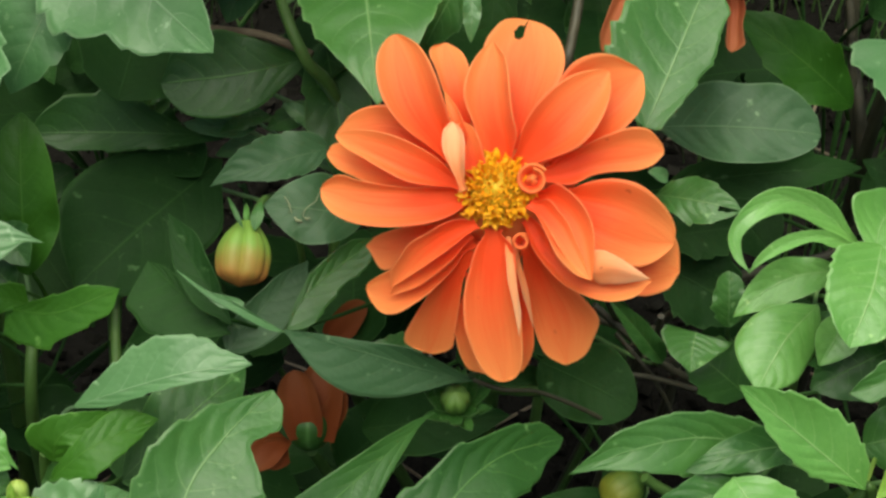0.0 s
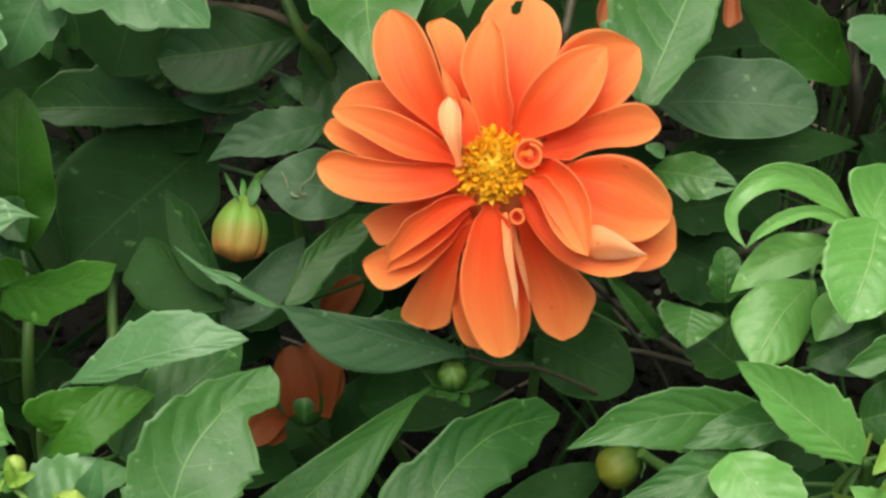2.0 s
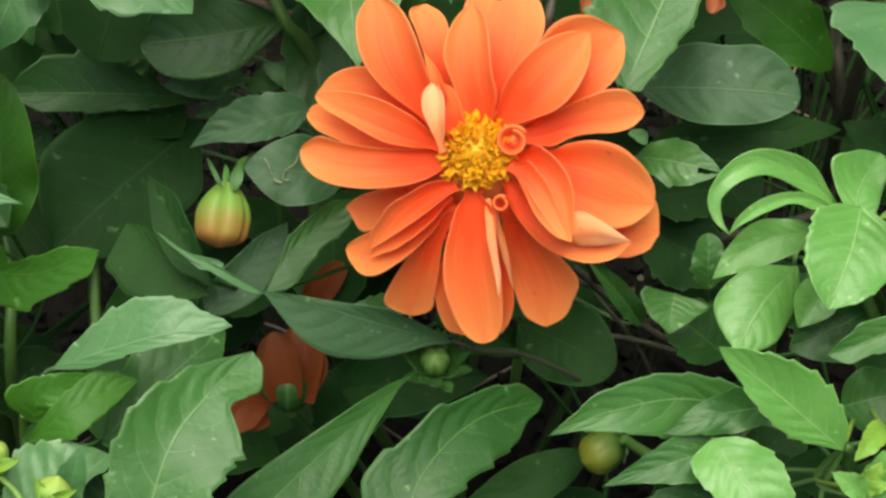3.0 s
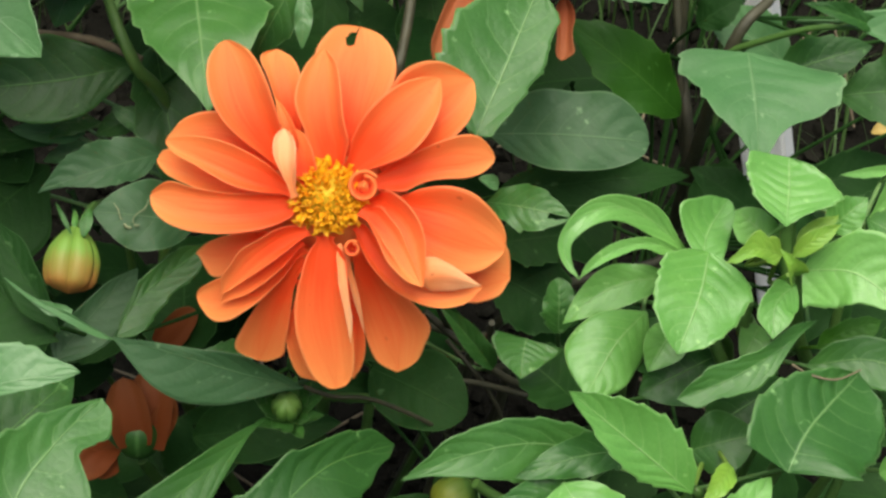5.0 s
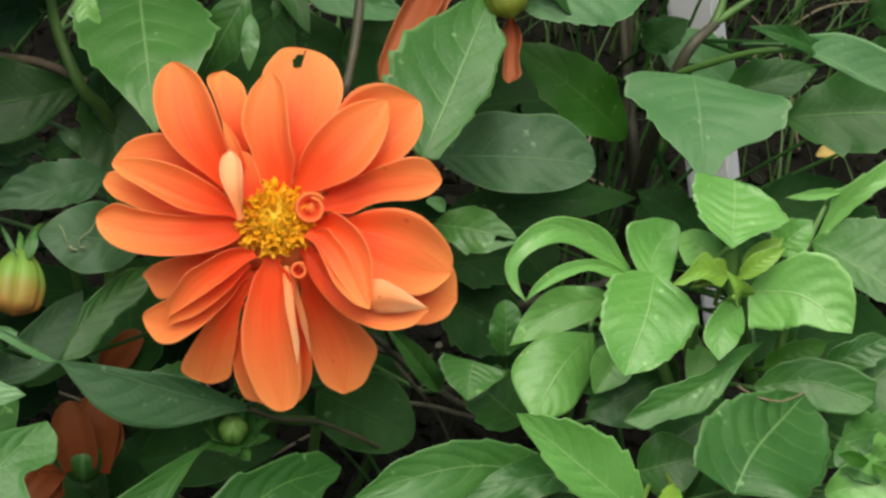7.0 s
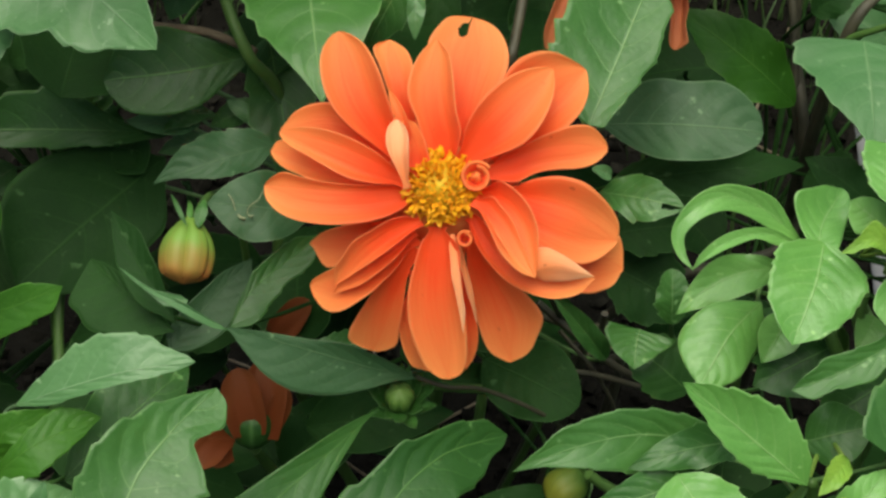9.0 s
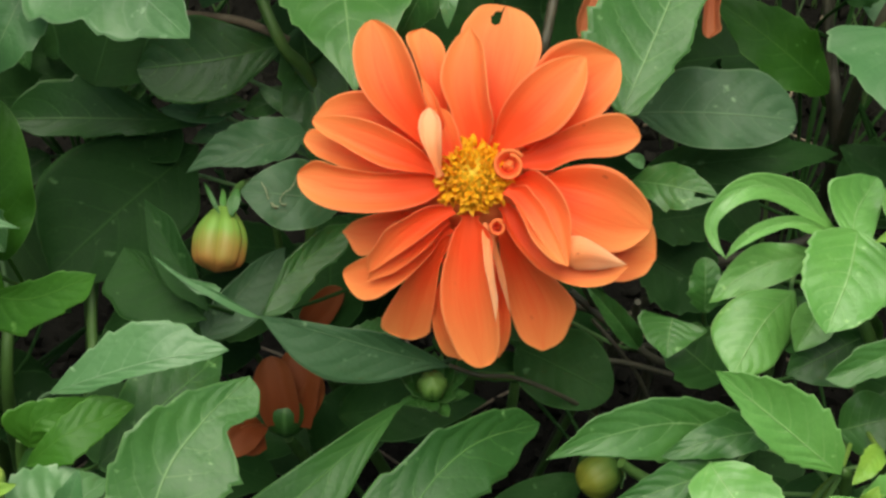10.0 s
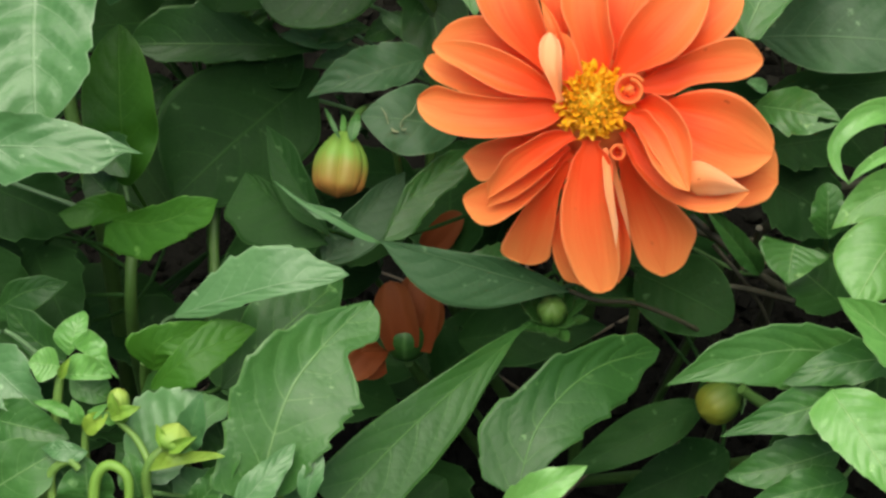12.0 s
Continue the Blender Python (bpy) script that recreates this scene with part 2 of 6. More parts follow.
WHITE = plain_material("white_painted_post", (0.80, 0.81, 0.80), (0.88, 0.89, 0.88), 25, 0.5, 0.15)

# ---- shapes ----
VIEW_BACK = Vector((0, -0.669, 0.743))
FACE = (VIEW_BACK + 0.3 * Vector((0, 0, 1))).normalized()
serial = iter(range(100000))


def part(name, mesh, mat, parent, label=""):
    """Links a mesh or a bmesh as one object under a thing or a part."""
    if isinstance(mesh, bmesh.types.BMesh):
        data = bpy.data.meshes.new(name)
        mesh.to_mesh(data)
        mesh.free()
        data.shade_smooth()
    else:
        data = mesh
    if not data.materials:
        data.materials.append(mat)
    ob = new(name, data)
    if parent is not None:
        ob.parent = parent
        ob.matrix_parent_inverse = parent.matrix_world.inverted()
    return tagged(ob, label)


def thing(name, x, y, z, label, category, group="", kind=""):
    ob = new(name)
    ob.empty_display_size = 0.02
    ob.matrix_world = pose(x, y, z)
    return tagged(ob, label, category, group, kind)


def mesh_of(name, verts, faces, uvs=None, sharp=True):
    data = bpy.data.meshes.new(name)
    data.from_pydata([tuple(v) for v in verts], [], faces)
    if uvs is not None:
        layer = data.uv_layers.new(name="UVMap")
        index = np.empty(len(data.loops), dtype=np.int64)
        data.loops.foreach_get("vertex_index", index)
        layer.data.foreach_set("uv", np.asarray(uvs, dtype=np.float32)[index].ravel())
    data.shade_smooth()
    if sharp:
        data.set_sharp_from_angle(angle=radians(50))
    return data


def frame_of(base, tip, roll, face):
    base, tip = Vector(base), Vector(tip)
    ahead = tip - base
    length = ahead.length
    ahead.normalize()
    up = face - face.dot(ahead) * ahead
    up.normalize()
    up = Matrix.Rotation(radians(roll), 3, ahead) @ up
    left = up.cross(ahead)
    return [np.array(v) for v in (base, ahead, up, left)] + [length]


def blade(base, tip, width, bow=0.08, sway=0.0, droop=0.05, fold=16.0, cup=0.0, roll=0.0, peak=0.42, blunt=0.95,
          teeth=0, tooth=0.2, ruffle=0.036, quilt=0.0025, nu=42, nv=6, thick=0.0003, face=FACE, hole=None,
          grooves=0.0, foot=0.0, point=0.0, sides=None, seed=0):
    """The mesh of a leaf or petal: a curved sheet with a rim, from base to tip, on a bent midrib."""
    rng = np.random.RandomState(seed)
    start, ahead, up, left, length = frame_of(base, tip, roll, face)
    s = np.linspace(0, 1, nu + 1)[:, None]
    s = 0.5 * s + 0.5 * (0.5 - 0.5 * np.cos(np.pi * s))
    v = np.linspace(-1, 1, 2 * nv + 1)[None, :]
    v = np.sign(v) * np.abs(v) ** 0.85
    a = blunt * peak / (1 - peak)
    outline = ((s + foot) / (1 + foot)) ** a * (1 - s) ** blunt
    outline = outline / outline.max()
    edge = np.ones_like(v) * np.ones_like(s)
    nib = point * (1 - np.abs(v)) ** 2 * np.clip((s - 0.6) / 0.4, 0, 1) ** 2 - 0.4 * point * np.clip((s - 0.6) / 0.4, 0, 1) ** 2
    if teeth:
        for sign in (-1, 1):
            jitter = rng.uniform(-0.3, 0.3)
            ph = s * teeth + jitter + 0.18 * np.sin(5 * s + rng.uniform(0, 6))
            saw = (ph % 1.0) ** 1.4 - 0.4
            size = tooth * (0.7 + 0.6 * np.sin(ph.astype(int) * 2.3 + jitter * 9))
            lobe = size * saw * np.sin(np.pi * np.clip(s * 1.02, 0, 1)) ** 0.4
            edge = np.where(np.sign(v) == sign, 1 + lobe * np.abs(v) ** 5, edge)
    wave = 1 + 0.05 * np.sin(6.3 * s * rng.uniform(0.8, 1.6) + rng.uniform(0, 6) + v)
    if sides:
        where = 0.5 - 0.5 * np.cos(np.pi * np.linspace(0, 1, len(sides[0])))
        one, two = (np.interp(s, where, side) for side in sides)
        for k in range(3):
            one, two = (np.concatenate([e[:1], (e[:-2] + 2 * e[1:-1] + e[2:]) / 4, e[-1:]]) for e in (one, two))
        outline = np.where(v > 0, one, two) * 2
    half = width / 2 * outline * edge * wave
    av = np.abs(v)
    r1, r2, k1, k2 = rng.uniform(0, 6.3), rng.uniform(0, 6.3), rng.uniform(1.2, 2.2), rng.uniform(2.4, 3.6)
    lift = half * av * math.sin(radians(fold)) + cup * half * v * v
    lift = lift + ruffle * length * v * v * outline * (np.sin(6.28 * k1 * s + r1 + (v > 0) * 1.9) + 0.5 * np.sin(6.28 * k2 * s + r2 + (v > 0) * 2.4))
    lift = lift - quilt * length * (np.cos(6.2832 * 7 * (s - 0.16 * av - 0.1 * av * av)) + 0.3 * np.sin(17 * s + 4 * v + r1) * np.sin(7 * v + r2)) * np.clip(3 * av, 0, 1) * (1 - av ** 4) * outline
    lift = lift + grooves * half * np.cos(v * 6.5 + 0.6 * np.sin(3 * s + r1)) * np.sin(np.pi * s) ** 0.5
    reach = half * v * math.cos(radians(fold))
    arch = 4 * s * (1 - s)
    line = (length * (bow * arch - droop * s ** 3), length * sway * arch)
    pts = start + ahead * (length * (s + nib))[..., None] + up * (line[0] + lift)[..., None] + left * (line[1] + reach)[..., None]
    rows, cols = nu + 1, 2 * nv + 1
    front = pts.reshape(-1, 3)
    back = front - up * thick
    uv = np.stack([s + 0 * v, 0.5 + 0.5 * v + 0 * s], -1).reshape(-1, 2)
    n = rows * cols
    faces, keep = [], np.ones((nu, 2 * nv), bool)
    if hole:
        sc, vc = (s[:-1] + s[1:]) / 2, (v[:, :-1] + v[:, 1:]) / 2
        for hs, hv, rs, rv in hole:
            keep &= ((sc - hs) / rs) ** 2 + ((vc - hv) / rv) ** 2 > 1
    for i in range(nu):
        for j in range(2 * nv):
            if keep[i, j]:
                p = i * cols + j
                faces.append((p + 1, p, p + cols, p + cols + 1))
                faces.append((n + p, n + p + 1, n + p + cols + 1, n + p + cols))
    for i in range(nu):
        p, q = i * cols, i * cols + cols - 1
        faces.append((p, n + p, n + p + cols, p + cols))
        faces.append((q, q + cols, n + q + cols, n + q))
    return np.concatenate([front, back]), faces, np.concatenate([uv, uv])


def tube_rings(points, radii, sides=8, steps=6):
    """Verts and faces of a round stalk along a smooth line through the points."""
    pts = [Vector(p) for p in points]
    line = []
    for i in range(len(pts) - 1):
        p0, p1, p2, p3 = pts[max(i - 1, 0)], pts[i], pts[i + 1], pts[min(i + 2, len(pts) - 1)]
        for k in range(steps):
            t = k / steps
            line.append(0.5 * (2 * p1 + (p2 - p0) * t + (2 * p0 - 5 * p1 + 4 * p2 - p3) * t * t + (3 * p1 - p0 - 3 * p2 + p3) * t ** 3))
    line.append(pts[-1])
    where = np.linspace(0, 1, len(line))
    rad = np.interp(where, np.linspace(0, 1, len(radii)), radii)
    verts, faces = [], []
    side = Vector((1, 0.13, 0.07))
    for i, p in enumerate(line):
        d = (line[min(i + 1, len(line) - 1)] - line[max(i - 1, 0)]).normalized()
        side = (side - side.dot(d) * d).normalized()
        other = d.cross(side)
        for k in range(sides):
            a = 2 * math.pi * k / sides
            verts.append(p + float(rad[i]) * (math.cos(a) * side + math.sin(a) * other))
    for i in range(len(line) - 1):
        for k in range(sides):
            a, b = i * sides + k, i * sides + (k + 1) % sides
            faces.append((a, b, b + sides, a + sides))
    faces.append(tuple(reversed(range(sides))))
    faces.append(tuple(range((len(line) - 1) * sides, len(line) * sides)))
    return verts, faces


def tube(name, points, radii, mat, parent, label="", sides=8, steps=6):
    verts, faces = tube_rings(points, radii, sides, steps)
    return part(name, mesh_of(name, verts, faces), mat, parent, label)


stems = {}


def plant(name, x, y, label, category="plant", lines=()):
    """A plant on the soil, with its stems; its leaves follow with leaf()."""
    ob = thing(name, x, y, 0.0, label, category)
    stems[ob.name] = []
    for line, r, *own in lines:
        tube("stem", line, (r * 0.8, r * 0.65, r * 0.5), own[0] if own else STEM, ob)
        stems[ob.name] += [Vector(a).lerp(Vector(b), k / 5) for a, b in zip(line, line[1:]) for k in range(6)]
    return ob


def smooth_line(points, count):
    """Evenly spaced points on a smooth line through the given ones, closer together at both ends."""
    pts = np.array(points, float)
    pts = np.concatenate([[2 * pts[0] - pts[1]], pts, [2 * pts[-1] - pts[-2]]])
    k = np.linspace(0, 1, 24, endpoint=False)[:, None]
    dense = [0.5 * (2 * b + (c - a) * k + (2 * a - 5 * b + 4 * c - d) * k * k + (3 * b - a - 3 * c + d) * k ** 3) for a, b, c, d in zip(pts, pts[1:], pts[2:], pts[3:])]
    dense = np.concatenate(dense + [pts[-2:-1]])
    run = np.concatenate([[0], np.cumsum(np.linalg.norm(np.diff(dense, axis=0), axis=1))])
    s = np.linspace(0, 1, count + 1)
    s = 0.35 * s + 0.65 * (0.5 - 0.5 * np.cos(np.pi * s))
    line = np.stack([np.interp(s * run[-1], run, dense[:, i]) for i in range(3)], -1)
    return s[:, None], line, run[-1]


def half_width(widths, s, foot=0.0):
    """Half-widths given from base to tip, as a rounded outline that closes at the tip and narrows to its foot."""
    w = np.array([0, *widths, 0])
    w = np.maximum(w, foot * (1 - np.linspace(0, 2.2, len(w))).clip(0)) * 0.001
    ext = np.concatenate([[2 * w[0] - w[1]], w, [-w[-2]]])
    at = np.arccos(np.clip(1 - 2 * s, -1, 1)) / np.pi * (len(w) - 1)
    i = np.clip(at.astype(int), 0, len(w) - 2)
    k = at - i
    a, b, c, d = ext[i], ext[i + 1], ext[i + 2], ext[i + 3]
    return np.clip(0.5 * (2 * b + (c - a) * k + (2 * a - 5 * b + 4 * c - d) * k * k + (3 * b - a - 3 * c + d) * k ** 3), 0, None)


def sheet(spine, left, right, tilt=0.0, fold=0.12, cup=0.1, curl=(0.0, 0.0), ruffle=0.05, quilt=0.012, teeth=0, tooth=0.05, grooves=0.0,
          nu=48, nv=8, thick=0.0003, hole=(), foot=0.0, seed=0):
    """A leaf or petal on a bent midrib, with its half-widths in millimetres on either side; fold, cup and curl lift its margins."""
    rng = np.random.RandomState(seed)
    s, mid, length = smooth_line(spine, nu)
    up = np.array(VIEW_BACK)
    ahead = np.gradient(mid, axis=0)
    ahead -= (ahead @ up)[:, None] * up
    ahead /= np.linalg.norm(ahead, axis=1)[:, None]
    aside = np.cross(up, ahead)
    v = np.linspace(-1, 1, 2 * nv + 1)[None, :]
    v = np.sign(v) * np.abs(v) ** 0.85
    av = np.abs(v)
    one, two = half_width(left, s, foot), half_width(right, s, foot)
    if teeth:
        for side in (one, two):
            ph = s * teeth + rng.uniform(-0.3, 0.3) + 0.2 * np.sin(5 * s + rng.uniform(0, 6))
            side *= 1 + tooth * (0.6 + 0.8 * np.sin(ph.astype(int) * 2.3) ** 2) * ((ph % 1.0) ** 1.6 - 0.35) * np.clip(6 * s * (1 - s), 0, 1)
    half = np.where(v > 0, one, two)
    span = (one + two).max()
    full = (one + two) / span
    r1, r2, k1, k2 = rng.uniform(0, 6.3), rng.uniform(0, 6.3), rng.uniform(0.8, 1.5), rng.uniform(1.8, 2.8)
    lift = half * (tilt * v + fold * av + cup * v * v)
    lift = lift + half * np.where(v > 0, curl[0], curl[1]) * np.clip((av - 0.45) / 0.55, 0, 1) ** 2
    lift = lift + ruffle * span * v * v * full * (np.sin(6.28 * k1 * s + r1 + (v > 0) * 1.9) + 0.5 * np.sin(6.28 * k2 * s + r2 + (v > 0) * 2.4))
    rows = 6.2832 * 7 * (s - 0.13 * av - 0.17 * av * av)
    lift = lift - quilt * span * np.cos(rows + 0.5 * np.sin(3 * s + r1)) * (0.55 + 0.45 * np.sin(4.1 * s + 2.3 * v + r2)) * np.clip(3.5 * av, 0, 1) * (1 - av ** 4) * full
    lift = lift + grooves * half * np.cos(v * 6.5 + 0.6 * np.sin(3 * s + r1)) * np.sin(np.pi * s) ** 0.5
    pts = mid[:, None, :] + up * lift[..., None] + aside[:, None, :] * (half * v)[..., None]
    cols, n = 2 * nv + 1, (nu + 1) * (2 * nv + 1)
    front = pts.reshape(-1, 3)
    uv = np.stack([s + 0 * v, 0.5 + 0.5 * v + 0 * s], -1).reshape(-1, 2)
    keep = np.ones((nu, 2 * nv), bool)
    sc, vc = (s[:-1] + s[1:]) / 2, (v[:, :-1] + v[:, 1:]) / 2
    for hs, hv, rs, rv in hole:
        keep &= ((sc - hs) / rs) ** 2 + ((vc - hv) / rv) ** 2 > 1
    faces = []
    for i in range(nu):
        for j in range(2 * nv):
            if keep[i, j]:
                p = i * cols + j
                faces.append((p + 1, p + cols + 1, p + cols, p)[::-1])
                faces.append((n + p + 1, n + p, n + p + cols, n + p + cols + 1)[::-1])
        p, q = i * cols, i * cols + cols - 1
        faces.append((p, n + p, n + p + cols, p + cols))
        faces.append((q, q + cols, n + q + cols, n + q))
    return np.concatenate([front, front - up * thick]), faces, np.concatenate([uv, uv])


def stalked(owner, base, tip, verts, faces, uv):
    """Adds a leafstalk from the leaf's base to the nearest stem below it."""
    spots = [p for p in stems.get(owner.name, ()) if p.z < base[2] + 0.01]
    if not spots:
        return verts, faces, uv
    b, t = Vector(base), Vector(tip)
    goal = min(spots, key=lambda p: (p - b).length)
    back = (b - t).normalized()
    mid = b + back * 0.006 + (goal - b) * 0.2 - VIEW_BACK * 0.028
    more, quads = tube_rings([b + (t - b) * 0.06 - VIEW_BACK * 0.0012, mid, goal], (0.0006, 0.0006, 0.0007), 6, 5)
    k = len(verts)
    verts = np.concatenate([verts, np.array([tuple(p) for p in more])])
    return verts, faces + [tuple(i + k for i in f) for f in quads], np.concatenate([uv, np.tile((0.4, 0.5), (len(more), 1))])


def grown(owner, name, spine, left, right, mat, stalk=True, label="", **shape):
    """A leaf or a petal along its own midrib."""
    if name == "petal":
        for key, value in (("quilt", 0.0), ("grooves", 0.025), ("ruffle", 0.02), ("fold", 0.03), ("thick", 0.0004), ("nu", 36), ("foot", min(2.8, 0.45 * (max(left) + max(right)) / 2))):
            shape.setdefault(key, value)
    verts, faces, uv = sheet(spine, left, right, seed=next(serial), **shape)
    if name == "leaf" and stalk:
        verts, faces, uv = stalked(owner, spine[0], spine[-1], verts, faces, uv)
    return part(name, mesh_of(name, verts, faces, uv, sharp=False), mat, owner, label)


def leaf(owner, base, tip, width, mat, petiole=True, label="", **shape):
    """One leaf of a plant, its leafstalk running back to the nearest stem below it."""
    seed = next(serial)
    shape.setdefault("teeth", 6)
    verts, faces, uv = blade(base, tip, width, seed=seed, **shape)
    if petiole:
        verts, faces, uv = stalked(owner, base, tip, verts, faces, uv)
    return part("leaf", mesh_of("leaf", verts, faces, uv), mat, owner, label)


def petal(owner, base, tip, width, mat=None, label="", **shape):
    for key, value in (("peak", 0.6), ("blunt", 0.45), ("bow", 0.07), ("fold", 2), ("cup", 0.22), ("ruffle", 0.016), ("droop", 0.0), ("quilt", 0),
                       ("grooves", 0.045), ("face", FLOWER_FACE), ("nv", 8), ("nu", 28), ("thick", 0.0004), ("foot", 0.32), ("point", 0.012)):
        shape.setdefault(key, value)
    verts, faces, uv = blade(base, tip, width, seed=next(serial), **shape)
    return part("petal", mesh_of("petal", verts, faces, uv), mat or PETAL, owner, label)


def turned(owner, name, base, tip, profile, mat, label="", lobes=0, depth=0.06, sides=24):
    """A round body (bud, heart of a flower) whose half-profile runs from base to tip."""
    start, ahead, up, left, length = frame_of(base, tip, 0, FACE if abs((Vector(tip) - Vector(base)).normalized().dot(FACE)) < 0.95 else Vector((1, 0, 0)))
    rows = 14
    verts, uv, faces = [], [], []
    xs = np.linspace(0, 1, len(profile))
    for i in range(rows + 1):
        t = i / rows
        r = float(np.interp(t, xs, profile)) * length
        for k in range(sides + 1):
            a = 2 * math.pi * k / sides
            rr = r * (1 - depth * (0.5 + 0.5 * math.cos(lobes * a)) ** 6) if lobes else r
            verts.append(start + ahead * (t * length) + rr * (math.cos(a) * up + math.sin(a) * left))
            uv.append((t, k / sides))
    c = sides + 1
    for i in range(rows):
        for k in range(sides):
            p = i * c + k
            faces.append((p, p + c, p + c + 1, p + 1))
    return part(name, mesh_of(name, verts, faces, uv), mat, owner, label)


BUD_SHAPE = (0.04, 0.24, 0.34, 0.40, 0.42, 0.43, 0.42, 0.38, 0.28, 0.0)


def bud(owner, base, tip, mat, bracts=7, reach=0.8, label="", bract_mat=None, spread=0.5, slim=0.2, lean=(-0.9, 0.25), shape=BUD_SHAPE, lobes=5, depth=0.09):
    """A closed flower bud with its collar of narrow green bracts."""
    body = turned(owner, "bud", base, tip, shape, mat, label, lobes=lobes, depth=depth, sides=40)
    start, ahead, up, left, length = frame_of(base, tip, 0, FACE)
    rng = random.Random(next(serial))
    for k in range(bracts):
        a = 2 * math.pi * (k + rng.uniform(-0.2, 0.2)) / bracts
        out = math.cos(a) * up + math.sin(a) * left
        b0 = start + out * length * 0.05
        b1 = b0 + out * length * spread * rng.uniform(0.7, 1.1) + ahead * length * reach * rng.uniform(*lean)
        verts, faces, uv = blade(b0, b1, length * slim, bow=-0.12, fold=20, peak=0.4, nu=8, nv=2, quilt=0, seed=next(serial), face=Vector(ahead).lerp(Vector(out), 0.4).normalized())
        part("bract", mesh_of("bract", verts, faces, uv), bract_mat or YOUNG, body)
    return body


# ---- ground ----
def ground_height(x, y):
    p = Vector((x, y, 0))
    return 0.016 * noise.noise(p * 9) + 0.009 * noise.noise(p * 27) + 0.005 * noise.noise(p * 70) if abs(x) < 3 and abs(y) < 3 else 0.0


steps = [0.0125 * k for k in range(-72, 73)]
outer = [1.0, 1.4, 2.2, 4, 9, 25, 80, 300]
xs = [-v for v in reversed(outer)] + steps + outer
ys = [v + 0.35 for v in xs]
verts = [(x, y, ground_height(x, y)) for y in ys for x in xs]
cols = len(xs)
faces = [(j * cols + i, j * cols + i + 1, (j + 1) * cols + i + 1, (j + 1) * cols + i) for j in range(len(ys) - 1) for i in range(cols - 1)]
tagged(part("ground", mesh_of("ground", verts, faces, sharp=False), SOIL, None), "crumbly garden soil of a flower bed, its colour darkened for shade", "ground", kind="structure")

# ---- the dahlia with the open flower ----
FLOWER_FACE = (VIEW_BACK + 0.1 * Vector((0, 0, 1))).normalized()
dahlia = plant("dahlia_plant", 0.0, 0.10, "leafy dahlia plant with an open orange flower and buds", "dahlia", [
    ([(0.0, 0.10, 0.0), (0.004, 0.085, 0.14), (0.0107, 0.0350, 0.2304), (0.0016, 0.0139, 0.3029)], 0.0034),
    ([(-0.01, 0.11, 0.0), (-0.0448, 0.0695, 0.1672), (-0.0434, 0.0835, 0.2606), (-0.0524, 0.0830, 0.2871), (-0.0589, 0.0943, 0.2973), (-0.0629, 0.1140, 0.3015)], 0.0030),
    ([(0.02, 0.11, 0.0), (0.0598, 0.0867, 0.1693), (0.1150, 0.0911, 0.2002), (0.1131, 0.1087, 0.2429), (0.1095, 0.1333, 0.2786)], 0.0026, STEM_DARK),
])
flower = turned(dahlia, "flower", (0.0009, 0.0158, 0.3019), (-0.0000, -0.0014, 0.3215), (0.1, 0.35, 0.5, 0.5, 0.5, 0.48, 0.4, 0.2), PETAL, "open bright orange dahlia flower with a yellow centre")

grown(flower, "petal", [(0.0039, 0.0076, 0.3215), (0.0049, 0.0214, 0.3339), (0.0087, 0.0382, 0.3423)], (0.7, 2.8, 4.6, 6.3, 8.5, 9.8, 8.2, 5.7), (0.6, 2.4, 5.1, 8.2, 10.4, 10.9, 9.0, 5.4), PETAL, hole=((0.90, 0.22, 0.055, 0.17), (0.975, 0.12, 0.035, 0.05)), nu=72, nv=20, cup=0.12, fold=0.05)
grown(flower, "petal", [(0.0020, 0.0029, 0.3239), (-0.0015, 0.0133, 0.3360), (-0.0008, 0.0260, 0.3461)], (0.9, 3.3, 4.2, 4.9, 6.6, 5.8, 3.9, 1.6), (0.8, 3.2, 5.1, 5.1, 5.0, 4.3, 3.1, 0.8), PETAL, cup=0.21, curl=(0.12, 0.56), tilt=-0.15)
grown(flower, "petal", [(0.0047, 0.0035, 0.3245), (0.0148, 0.0100, 0.3344), (0.0278, 0.0206, 0.3413)], (0.8, 2.8, 5.1, 6.4, 6.6, 5.7, 3.7, 1.4), (0.8, 3.0, 5.7, 8.2, 8.3, 6.8, 4.4, 1.5), PETAL, cup=0.21, curl=(0.08, 0.20), fold=0.1)
grown(flower, "petal", [(0.0124, 0.0100, 0.3210), (0.0243, 0.0165, 0.3308), (0.0368, 0.0270, 0.3349)], (0.9, 3.3, 6.9, 10.8, 12.6, 11.5, 8.4, 3.4), (0.7, 2.6, 5.4, 7.5, 8.0, 7.3, 5.1, 1.9), PETAL, cup=0.18, fold=0.15, curl=(0.16, 0.08))
grown(flower, "petal", [(0.0094, 0.0027, 0.3224), (0.0255, 0.0063, 0.3256), (0.0420, 0.0096, 0.3246)], (0.4, 1.3, 2.7, 3.7, 5.1, 6.2, 5.5, 2.6), (0.8, 3.0, 4.9, 4.2, 4.3, 4.6, 3.7, 1.7), PETAL, cup=0.18, tilt=0.1, curl=(0.08, 0.16))
grown(flower, "petal", [(0.0130, 0.0006, 0.3165), (0.0290, -0.0058, 0.3147), (0.0444, -0.0071, 0.3082)], (1.1, 3.9, 7.7, 10.3, 10.9, 9.3, 6.9, 3.9), (0.6, 2.3, 5.1, 7.9, 9.1, 8.9, 6.4, 2.6), PETAL, cup=0.21, fold=0.1, grooves=0.05)
